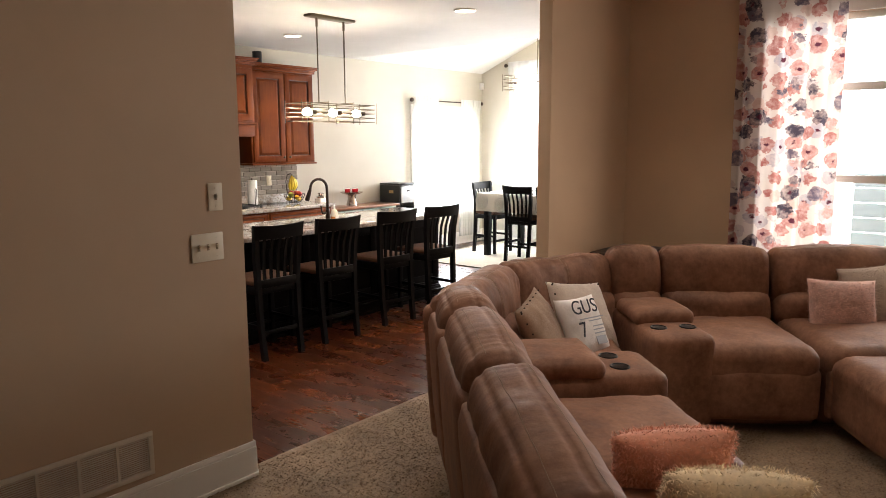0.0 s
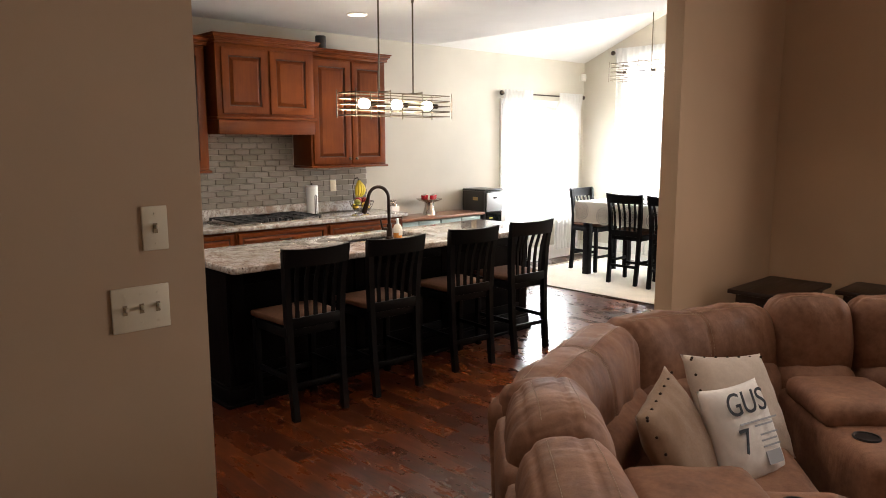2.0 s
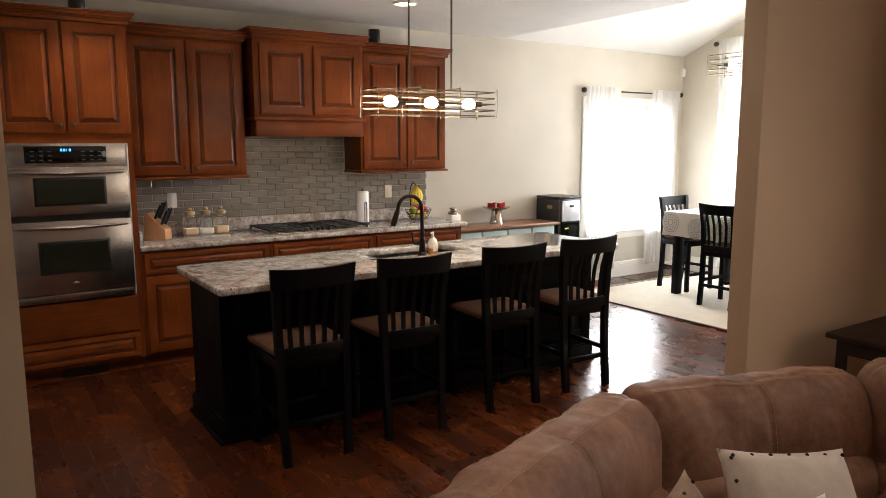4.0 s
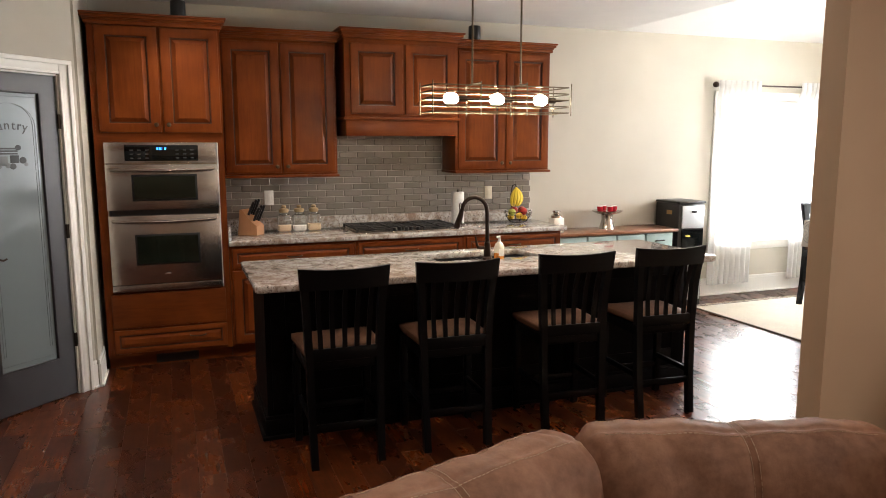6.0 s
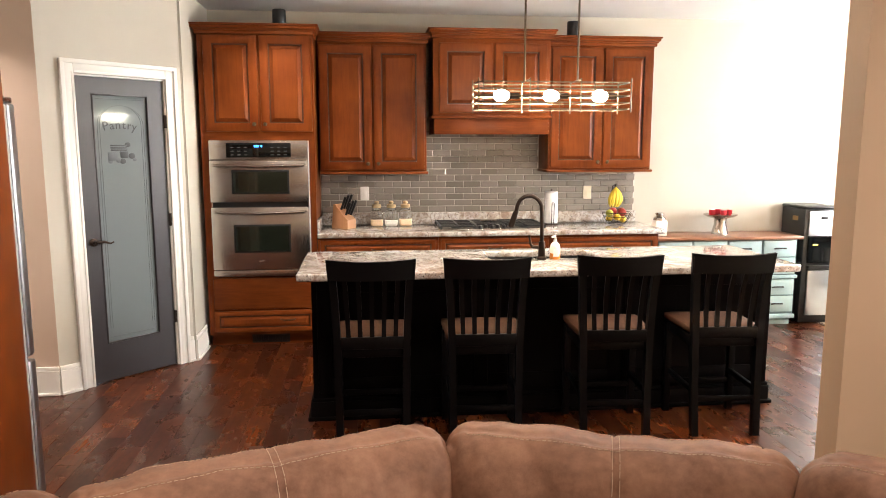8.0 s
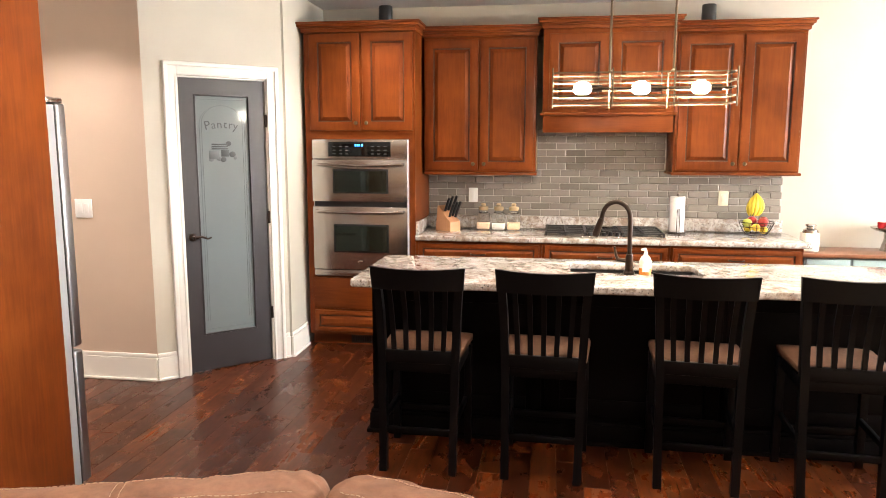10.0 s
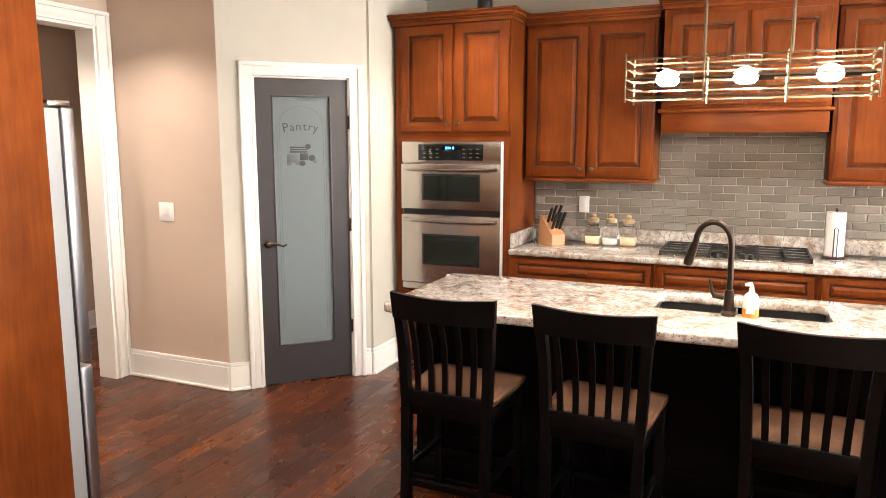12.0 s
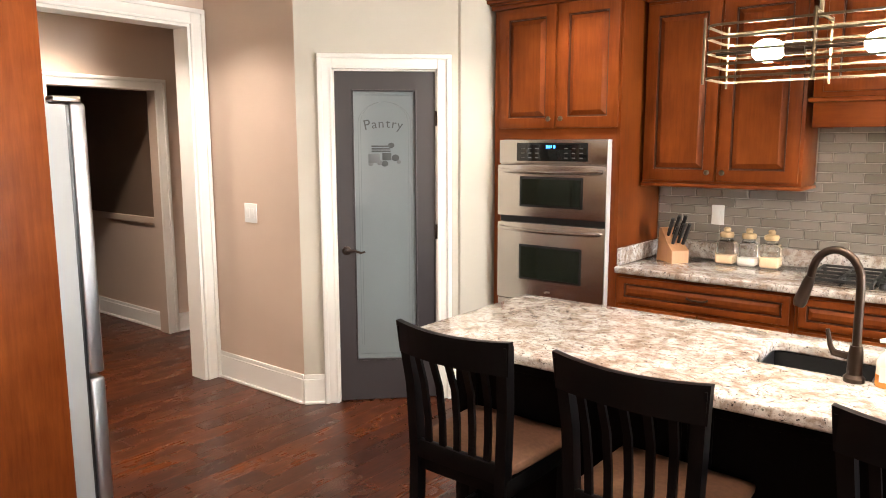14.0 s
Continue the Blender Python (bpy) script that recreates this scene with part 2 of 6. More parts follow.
def box(bm, x0, x1, y0, y1, z0, z1, bevel=0.0, seg=2, mi=0, m=None):
    made = bmesh.ops.create_cube(bm, size=1.0)
    vs = made["verts"]
    for v in vs:
        v.co = Vector((x0 + (v.co.x + 0.5) * (x1 - x0), y0 + (v.co.y + 0.5) * (y1 - y0), z0 + (v.co.z + 0.5) * (z1 - z0)))
    fs = set(f for v in vs for f in v.link_faces)
    if bevel:
        es = list(set(e for v in vs for e in v.link_edges))
        out = bmesh.ops.bevel(bm, geom=es, offset=bevel, segments=seg, affect="EDGES", profile=0.5)
        fs = set(f for f in fs if f.is_valid) | set(out["faces"])
        vs = list(set(v for f in fs for v in f.verts))
    for f in fs:
        f.material_index = mi
    if m is not None:
        bmesh.ops.transform(bm, matrix=m, verts=vs)
    return vs


def B(*a, **k):
    """A fresh bmesh with one box."""
    bm = bmesh.new()
    box(bm, *a, **k)
    return bm


def tube(bm, pts, r, seg=10, closed=False, caps=True):
    """A round bar along points; r is one radius or one per point."""
    pts = [Vector(p) for p in pts]
    n = len(pts)
    rings = []
    up = None
    for i, p in enumerate(pts):
        a = pts[i - 1] if (i or closed) else p
        b = pts[(i + 1) % n] if (i < n - 1 or closed) else p
        d = (b - a).normalized()
        if up is None:
            up = Vector((0, 0, 1)) if abs(d.z) < 0.9 else Vector((1, 0, 0))
        side = d.cross(up).normalized()
        up = side.cross(d).normalized()
        rad = r[i] if isinstance(r, (list, tuple)) else r
        rings.append([bm.verts.new(p + rad * (math.cos(t) * side + math.sin(t) * up)) for t in [2 * math.pi * k / seg for k in range(seg)]])
    for i in range(n if closed else n - 1):
        a, b = rings[i], rings[(i + 1) % n]
        for k in range(seg):
            bm.faces.new((a[k], a[(k + 1) % seg], b[(k + 1) % seg], b[k]))
    if caps and not closed:
        bm.faces.new(rings[0][::-1])
        bm.faces.new(rings[-1])
    return [v for ring in rings for v in ring]


def T(pts, r, **k):
    bm = bmesh.new()
    tube(bm, pts, r, **k)
    bmesh.ops.recalc_face_normals(bm, faces=bm.faces)
    return bm


def lathe(bm, profile, at=(0, 0, 0), seg=20):
    """A turned shape from (radius, height) pairs."""
    rings = []
    for r, z in profile:
        rings.append([bm.verts.new((at[0] + r * math.cos(2 * math.pi * k / seg), at[1] + r * math.sin(2 * math.pi * k / seg), at[2] + z)) for k in range(seg)])
    for a, b in zip(rings, rings[1:]):
        for k in range(seg):
            bm.faces.new((a[k], a[(k + 1) % seg], b[(k + 1) % seg], b[k]))
    bm.faces.new(rings[0][::-1])
    bm.faces.new(rings[-1])
    return bm


def L(profile, at=(0, 0, 0), seg=20):
    bm = lathe(bmesh.new(), profile, at, seg)
    bmesh.ops.recalc_face_normals(bm, faces=bm.faces)
    return bm


def ball(r, at, sub=2, squash=(1, 1, 1)):
    bm = bmesh.new()
    bmesh.ops.create_icosphere(bm, subdivisions=sub, radius=r)
    for v in bm.verts:
        v.co = Vector((v.co.x * squash[0], v.co.y * squash[1], v.co.z * squash[2])) + Vector(at)
    return bm


def puff(sx, sy, sz, r, cuts=9, bulge=(0, 0, 0), wrinkle=0.0, seed=0, m=None, freq=7.0):
    """A stuffed block: rounded edges, bellied faces, soft creases. Centre at the origin."""
    bm = bmesh.new()
    bmesh.ops.create_cube(bm, size=2.0)
    bmesh.ops.subdivide_edges(bm, edges=bm.edges[:], cuts=cuts, use_grid_fill=True)
    h = Vector((sx / 2, sy / 2, sz / 2))
    for v in bm.verts:
        u = v.co.copy()
        p = Vector((u.x * h.x, u.y * h.y, u.z * h.z))
        inner = Vector([max(-(h[i] - r), min(h[i] - r, p[i])) for i in range(3)])
        d = p - inner
        if d.length > 1e-6:
            # corners of the cube shell drawn onto the rounding
            k = max(abs(d.x), abs(d.y), abs(d.z))
            d = d.normalized() * k
            p = inner + d
        for i in range(3):
            j, k = (i + 1) % 3, (i + 2) % 3
            p[i] += bulge[i] * u[i] * (1 - u[j] ** 2) * (1 - u[k] ** 2)
        if wrinkle:
            q = Vector((p.x * freq * 0.6, p.y * freq, p.z * freq * 0.35)) + Vector((seed * 3.7, seed * 1.3, 0))
            w = noise.noise(q) + 0.5 * noise.noise(q * 2.3)
            p += p.normalized() * wrinkle * w
        v.co = p
    if m is not None:
        bmesh.ops.transform(bm, matrix=m, verts=bm.verts)
    bmesh.ops.recalc_face_normals(bm, faces=bm.faces)
    return bm


def flat_frame(x, y, angle, z=0.0):
    """A frame at (x, y) whose x axis runs at that angle on the plan."""
    return pose(x, y, z, 0, 0, angle)


# ---- setting: walls, floors, ceilings ----
KZ, LZ = 2.71, 3.05      # kitchen and living-room ceilings
WY = 2.93                # line between carpet and hardwood in the opening
WW = 2.845               # living-room face of the wall west of the opening
BY = 7.03                # face of the kitchen's back wall


def wall(name, boxes, label, mat="wall"):
    bm = bmesh.new()
    for b in boxes:
        box(bm, *b)
    return structure(name, bm, M[mat], label, "wall")


wall("wall_between_rooms_west", [(-2.6, 2.01, WW, WY + 0.13, 0, LZ)], "greige painted wall with switches beside the kitchen opening", "wall_living")
wall("wall_between_rooms_east", [(5.005, 9.82, WY + 0.035, WY + 0.15, 0, LZ)], "greige painted wall end beside the kitchen opening", "wall_living")
wall("wall_opening_header", [(2.01, 5.005, WY, WY + 0.13, KZ, LZ)], "greige painted header above the wide opening")
LW0, LW1, LWZ0, LWZ1 = -0.55, 1.75, 0.62, 2.60
wall("wall_living_window", [(6.40, 6.55, -3.2, LW0, 0, LZ), (6.40, 6.55, LW1, WY + 0.035, 0, LZ), (6.40, 6.55, LW0, LW1, 0, LWZ0), (6.40, 6.55, LW0, LW1, LWZ1, LZ)], "greige living room wall with a tall window opening", "wall_living")
wall("wall_living_south", [(-2.6, 6.55, -3.34, -3.2, 0, LZ)], "plain greige living room wall", "wall_living")
wall("wall_living_west", [(-2.74, -2.6, -3.34, WY + 0.13, 0, LZ)], "plain greige living room wall", "wall_living")
NW0, NW1, NWZ0, NWZ1 = 8.0, 9.40, 0.58, 2.08
wall("wall_kitchen_back", [(1.95, NW0, BY, BY + 0.14, 0, KZ), (NW1, 9.82, BY, BY + 0.14, 0, KZ), (NW0, NW1, BY, BY + 0.14, 0, NWZ0), (NW0, NW1, BY, BY + 0.14, NWZ1, KZ)], "pale greige kitchen wall behind the cabinets")
EW0, EW1, EWZ0, EWZ1 = 3.9, 6.3, 0.58, 2.66
SLOPE = 0.42
RIDGE_Y = 4.99
RZ = KZ + SLOPE * (BY - RIDGE_Y)
bm = bmesh.new()
for b in [(9.68, 9.82, WY + 0.15, EW0, 0, KZ), (9.68, 9.82, EW1, BY, 0, KZ), (9.68, 9.82, EW0, EW1, 0, EWZ0), (9.68, 9.82, EW0, EW1, EWZ1, KZ)]:
    box(bm, *b)
va = [bm.verts.new((x, y, z)) for x in (9.68, 9.82) for y, z in ((WY + 0.15, KZ), (BY, KZ), (RIDGE_Y, RZ))]
for f in ((0, 1, 2), (3, 5, 4), (0, 3, 4, 1), (1, 4, 5, 2), (2, 5, 3, 0)):
    bm.faces.new([va[i] for i in f])
structure("wall_dining_east", bm, M["wall"], "pale greige gable wall with a tall window", "wall")
wall("wall_kitchen_west", [(-0.97, -0.85, WY + 0.13, 4.95, 0, KZ), (-0.97, -0.85, 5.80, 7.6, 0, KZ), (-0.97, -0.85, 4.95, 5.80, 2.05, KZ)], "greige hallway wall with a cased doorway, tinted by can light", "wall_hall")
wall("wall_hall_front", [(0.33, 0.48, WY + 0.13, 4.0, 0, KZ), (0.33, 0.48, 5.30, 7.6, 0, KZ), (0.33, 0.48, 4.0, 5.30, 2.39, KZ)], "greige wall with a wide cased opening, tinted by can light", "wall_hall")
wall("wall_switch", [(0.48, 1.37, 5.41, 5.53, 0, KZ)], "greige wall with a switch beside the pantry, tinted by can light", "wall_hall")
wall("wall_hall_end", [(-0.97, 0.48, 7.6, 7.72, 0, KZ)], "greige hallway wall, tinted by can light", "wall_hall")
wall("wall_far_room", [(-3.6, -0.97, 5.86, 5.98, 0, KZ), (-3.72, -3.6, 3.5, 5.98, 0, KZ), (-3.6, -0.97, 3.4, 3.52, 0, KZ)], "wall of the dim room beyond the hall, shade in its taupe", "wall_shaded")
# Paler wainscot sheet; the room's low light is in its beige too.
structure("wainscot_far_room", B(-3.6, -0.97, 5.845, 5.8595, 0, 0.93), M["wall_hall"], "beige wall below the chair rail of the dim room", "wall")
wall("wall_pantry_side", [(1.95, 2.07, 6.10, BY, 0, KZ)], "short greige wall return beside the oven cabinet")
# diagonal pantry wall with the door opening
DIAG = flat_frame(1.37, 5.41, 45.0)
DLEN = 0.968
bm = bmesh.new()
DX0, DX1, DH = 0.215, 0.840, 2.055
for b in [(0, DX0, 0, 0.11, 0, KZ), (DX1, DLEN, 0, 0.11, 0, KZ), (DX0, DX1, 0, 0.11, DH, KZ)]:
    box(bm, *b, m=DIAG)
structure("wall_pantry", bm, M["wall"], "greige diagonal wall around the pantry door", "wall")
wall("wall_pantry_inner", [(1.30, 1.40, 6.3, 7.03, 0, KZ), (1.40, 1.95, 6.93, 7.03, 0, KZ)], "plain wall inside the pantry")

bm = B(-0.97, 6.73, WY + 0.13, BY + 0.14, KZ, KZ + 0.1)
box(bm, -0.97, 1.95, BY + 0.14, 7.72, KZ, KZ + 0.1)
box(bm, -3.72, -0.97, 3.4, 5.98, KZ, KZ + 0.1)
structure("ceiling_kitchen", bm, M["ceiling"], "white knockdown-textured flat kitchen ceiling", "ceiling")
structure("ceiling_living", B(-2.74, 6.55, -3.34, WY + 0.13, LZ, LZ + 0.1), M["ceiling"], "white textured living room ceiling", "ceiling")
bm = bmesh.new()
vs = [bm.verts.new(p) for p in ((6.73, BY + 0.14, KZ - SLOPE * 0.14), (9.82, BY + 0.14, KZ - SLOPE * 0.14), (9.82, RIDGE_Y, RZ), (6.73, RIDGE_Y, RZ), (6.73, WY, KZ - SLOPE * 0.02), (9.82, WY, KZ - SLOPE * 0.02))]
up = [bm.verts.new(v.co + Vector((0, 0, 0.1))) for v in vs]
for q in ((0, 1, 2, 3), (3, 2, 5, 4)):
    bm.faces.new([vs[i] for i in q])
    bm.faces.new([up[i] for i in q[::-1]])
for a, b in ((0, 1), (1, 2), (2, 5), (5, 4), (4, 3), (3, 0)):
    bm.faces.new((vs[a], up[a], up[b], vs[b]))
bmesh.ops.recalc_face_normals(bm, faces=bm.faces)
structure("ceiling_vault", bm, M["ceiling"], "white vaulted dining ceiling", "ceiling")
bm = bmesh.new()
va = [bm.verts.new((x, y, z)) for x in (6.65, 6.728) for y, z in ((WY + 0.1, KZ + 0.1), (BY, KZ + 0.1), (RIDGE_Y, RZ + 0.1))]
for f in ((0, 1, 2), (3, 5, 4), (0, 3, 4, 1), (1, 4, 5, 2), (2, 5, 3, 0)):
    bm.faces.new([va[i] for i in f])
structure("wall_gable_infill", bm, M["wall"], "greige gable infill beside the vault", "wall")

floor = structure("floor", B(-3.72, 9.82, WY + 0.0, 7.72, -0.12, -0.012), M["subfloor"], "dark hand-scraped hardwood plank floor", "floor")
bm = bmesh.new()
bmesh.ops.create_grid(bm, x_segments=60, y_segments=40, size=0.5)
for v in bm.verts:
    x, y = v.co.x, v.co.y
    v.co = Vector((-2.7 + (x + 0.5) * 9.2, -3.3 + (y + 0.5) * (WY + 3.3), 0.004 * noise.noise(Vector((x * 70, y * 50, 0)))))
carpet = structure("carpet_floor", bm, M["carpet"], "plush beige wall-to-wall carpet of the living room", "carpet", 60)


# ---- trim ----
def baseboard(name, x, y, angle, length, h=0.14, label="white baseboard with a stepped top"):
    bm = bmesh.new()
    m = flat_frame(x, y, angle)
    box(bm, 0, length, -0.016, -0.001, 0, h - 0.03, m=m)
    box(bm, 0, length, -0.012, -0.001, h - 0.03, h, bevel=0.004, m=m)
    box(bm, 0, length, -0.030, -0.016, 0, 0.02, bevel=0.006, m=m)
    return structure(name, bm, M["trim"], label, "baseboard", 30)


baseboard("baseboard", -2.6, WW, 0, 4.62, 0.177)
baseboard("baseboard", 2.01, WW, 90, 0.21, 0.177)
baseboard("baseboard", 5.005, WY + 0.15, -90, 0.115)
baseboard("baseboard", 5.005, WY + 0.035, 0, 1.385)
baseboard("baseboard", 6.40, WY + 0.034, -90, 6.1)
baseboard("baseboard", 6.90, BY, 0, 2.78, 0.19)
baseboard("baseboard", 9.68, BY, -90, 3.9, 0.19)
baseboard("baseboard", 0.49, 5.41, 0, 0.88, 0.19)
baseboard("baseboard", 1.37, 5.41, 45, 0.127, 0.19)
baseboard("baseboard", 1.37 + 0.926 * 0.7071, 5.41 + 0.926 * 0.7071, 45, 0.040, 0.19)
baseboard("baseboard", 2.07, 6.08, 90, 0.36, 0.19)
baseboard("baseboard", -0.85, 5.90, 90, 1.7, 0.16)
baseboard("baseboard", -3.6, 5.845, 0, 2.63, 0.16)


def casing(name, m, x0, x1, h, w=0.09, legs=(True, True), label="white painted door casing"):
    """Moulded casing round an opening from x0 to x1, h high, on the face y = 0 of the frame m."""
    case = thing(name, m @ Vector((x0, 0, 0)), label, "trim", "", "structure")
    for on, a, b in ((legs[0], x0 - w, x0), (legs[1], x1, x1 + w)):
        if on:
            bm = B(a, b, -0.016, -0.001, 0, h + w, bevel=0.003, m=m)
            lo = a if a < x0 - 0.001 else b - 0.028
            box(bm, lo, lo + 0.028, -0.030, -0.016, 0, h + w, bevel=0.005, m=m)
            inn = b - 0.016 if a < x0 - 0.001 else a
            box(bm, inn, inn + 0.016, -0.021, -0.016, 0, h + 0.01, bevel=0.003, m=m)
            part("casing_leg", bm, M["trim"], case, shade=30)
    bm = B(x0, x1, -0.016, -0.001, h, h + w, bevel=0.003, m=m)
    box(bm, x0 - w * legs[0], x1 + w * legs[1], -0.031, -0.016, h + w - 0.028, h + w, bevel=0.005, m=m)
    box(bm, x0, x1, -0.021, -0.016, h, h + 0.016, bevel=0.003, m=m)
    part("casing_head", bm, M["trim"], case, shade=30)
    return case


casing("casing_pantry", DIAG, DX0, DX1, DH, 0.086)
casing("casing_hall", flat_frame(0.48, 4.0, 90), 0, 1.30, 2.38, 0.10, (True, True), "white casing of the wide hall opening")
structure("jamb_hall", B(0.325, 0.485, 5.28, 5.299, 0, 2.38), M["trim"], "white jamb lining of the hall opening", "trim")
structure("jamb_hall_head", B(0.325, 0.485, 4.0, 5.28, 2.362, 2.389), M["trim"], "white head lining of the hall opening", "trim")
casing("casing_far_door", flat_frame(-0.85, 4.95, 90), 0, 0.85, 2.05, 0.09, (True, True), "white casing of the doorway to the dim room")
structure("chair_rail", B(-3.6, -0.97, 5.82, 5.859, 0.931, 0.99, bevel=0.01), M["wall_hall"], "painted chair rail in the dim room", "trim")


# ---- kitchen cabinets ----
def frame_ring(x0, x1, z0, z1, s, y0, y1):
    """A flat rectangular frame of stiles and rails, its front edges eased."""
    bm = bmesh.new()
    rects = [((x0, z0), (x1, z0), (x1, z1), (x0, z1)), ((x0 + s, z0 + s), (x1 - s, z0 + s), (x1 - s, z1 - s), (x0 + s, z1 - s))]
    fr_, bk_ = [[[bm.verts.new((x, y, z)) for x, z in r] for r in rects] for y in (y0, y1)]
    for i in range(4):
        j = (i + 1) % 4
        bm.faces.new((fr_[0][i], fr_[0][j], fr_[1][j], fr_[1][i]))
        bm.faces.new((bk_[0][j], bk_[0][i], bk_[1][i], bk_[1][j]))
        bm.faces.new((fr_[0][j], fr_[0][i], bk_[0][i], bk_[0][j]))
        bm.faces.new((fr_[1][i], fr_[1][j], bk_[1][j], bk_[1][i]))
    bmesh.ops.recalc_face_normals(bm, faces=bm.faces)
    ease = [e for e in bm.edges if all(abs(v.co.y - y0) < 1e-6 for v in e.verts) and e.calc_face_angle(0) > 1.0]
    bmesh.ops.bevel(bm, geom=ease, offset=0.005, segments=2, affect="EDGES", profile=0.5)
    return bm


def door_leaf(cab, x0, x1, z0, z1, y, knob=None, pull=None, name="door"):
    """A raised-panel door or drawer front whose face lies at y, with its hardware."""
    s = 0.065 if z1 - z0 > 0.25 else 0.036
    bm = frame_ring(x0, x1, z0, z1, s, y - 0.020, y - 0.001)
    d = part(name, bm, M["cherry"], cab)
    deep = 0.0045 if z1 - z0 > 0.25 else 0.0125
    part("groove", B(x0 + s - 0.004, x1 - s + 0.004, y - 0.004, y - 0.0015, z0 + s - 0.004, z1 - s + 0.004), M["glaze"], d, "dark glazed groove")
    bm = bmesh.new()
    g, r = 0.010, 0.027
    a = [(x0 + s + g, y - deep, z0 + s + g), (x1 - s - g, y - deep, z0 + s + g), (x1 - s - g, y - deep, z1 - s - g), (x0 + s + g, y - deep, z1 - s - g)]
    r = min(r, (z1 - z0 - 2 * s - 2 * g) * 0.3)
    c = [(x0 + s + g + r, y - 0.0195, z0 + s + g + r), (x1 - s - g - r, y - 0.0195, z0 + s + g + r), (x1 - s - g - r, y - 0.0195, z1 - s - g - r), (x0 + s + g + r, y - 0.0195, z1 - s - g - r)]
    av, cv = [bm.verts.new(p) for p in a], [bm.verts.new(p) for p in c]
    bm.faces.new(cv)
    for i in range(4):
        bm.faces.new((av[i], av[(i + 1) % 4], cv[(i + 1) % 4], cv[i]))
    part("panel", bm, M["cherry"], d, shade=0)
    # dark bead where the frame meets the panel
    bm = bmesh.new()
    for b in ((x0 + s, x0 + s + 0.005, z0 + s, z1 - s), (x1 - s - 0.005, x1 - s, z0 + s, z1 - s), (x0 + s + 0.005, x1 - s - 0.005, z0 + s, z0 + s + 0.005), (x0 + s + 0.005, x1 - s - 0.005, z1 - s - 0.005, z1 - s)):
        box(bm, b[0], b[1], y - 0.014, y - 0.004, b[2], b[3])
    part("bead", bm, M["glaze"], d)
    if knob:
        bm = L([(0.006, 0), (0.006, 0.012), (0.014, 0.016), (0.016, 0.022), (0.011, 0.029), (0.003, 0.031)], seg=14)
        bmesh.ops.transform(bm, matrix=pose(knob[0], y - 0.020, knob[1], 90, 0, 0), verts=bm.verts)
        part("knob", bm, M["brass"], d, "bronze knob")
    if pull:
        px, pz = pull
        bm = T([(px - 0.055, y - 0.02, pz), (px - 0.052, y - 0.040, pz), (px - 0.02, y - 0.047, pz - 0.003), (px + 0.02, y - 0.047, pz - 0.003), (px + 0.052, y - 0.040, pz), (px + 0.055, y - 0.02, pz)], 0.005, seg=8)
        part("pull", bm, M["bronze"], d, "dark bronze bow pull")
    return d


def crown(cab, x0, x1, y0, y1, z, left=True, right=True):
    """Stepped crown moulding along the top of a cabinet, returning at its sides."""
    bm = bmesh.new()
    for dz0, dz1, o in ((-0.010, 0.016, 0.012), (0.016, 0.030, 0.020), (0.030, 0.052, 0.034), (0.052, 0.066, 0.046)):
        box(bm, x0 - o * left, x1 + o * right, y0 - o, y1, z + dz0, z + dz1, bevel=0.004)
    return part("crown_moulding", bm, M["cherry_x"], cab)


def wall_cabinet(x0, x1, yf, z0, z1, doors, label, light_rail=True, ends=(True, True), extra=()):
    cab = thing("wall_cabinet", ((x0 + x1) / 2, BY, z0), label, "wall cabinet", "cherry wall cabinets")
    part("body", B(x0, x1, yf, BY - 0.011, z0, z1, bevel=0.002), M["cherry"], cab)
    for a, b, c, d, k in doors:
        door_leaf(cab, a, b, c, d, yf, knob=k)
    crown(cab, x0, x1, yf - 0.02, BY - 0.011, z1, *ends)
    if light_rail:
        part("light_rail", B(x0 - 0.012 * ends[0], x1 + 0.012 * ends[1], yf - 0.032, BY - 0.02, z0 - 0.022, z0 - 0.001, bevel=0.006), M["cherry_x"], cab)
    return cab


# tall oven cabinet
oc = thing("oven_cabinet", (2.54, 6.7, 0), "tall cherry cabinet built round a double wall oven", "cabinet")
OX0, OX1, OYF = 2.105, 2.965, 6.42
part("side_panel", B(OX0, OX0 + 0.02, OYF, BY - 0.011, 0.10, 2.44), M["cherry"], oc)
part("side_panel", B(OX1 - 0.02, OX1, OYF, BY - 0.011, 0.10, 2.44), M["cherry"], oc)
part("back_panel", B(OX0 + 0.02, OX1 - 0.02, BY - 0.03, BY - 0.011, 0.10, 2.42), M["cherry"], oc)
part("top_panel", B(OX0 + 0.02, OX1 - 0.02, OYF, BY - 0.03, 2.42, 2.44), M["cherry"], oc)
part("face_rail", B(OX0 + 0.02, OX1 - 0.02, OYF, OYF + 0.02, 1.640, 1.70), M["cherry_x"], oc)
part("lower_body", B(OX0 + 0.02, OX1 - 0.02, OYF + 0.001, BY - 0.03, 0.10, 0.57), M["cherry"], oc)
part("upper_body", B(OX0 + 0.02, OX1 - 0.02, OYF + 0.001, BY - 0.03, 1.70, 2.42), M["cherry"], oc)
part("face_stile", B(OX0 + 0.02, 2.170, OYF, OYF + 0.02, 0.57, 1.640), M["cherry"], oc)
part("face_stile", B(2.907, OX1 - 0.02, OYF, OYF + 0.02, 0.57, 1.640), M["cherry"], oc)
part("toe_kick", B(OX0, OX1, OYF + 0.08, OYF + 0.10, 0.0, 0.10), M["cherry_x"], oc)
door_leaf(oc, 2.15, 2.545, 1.705, 2.425, OYF, knob=(2.515, 1.76))
door_leaf(oc, 2.565, 2.95, 1.705, 2.425, OYF, knob=(2.597, 1.76))
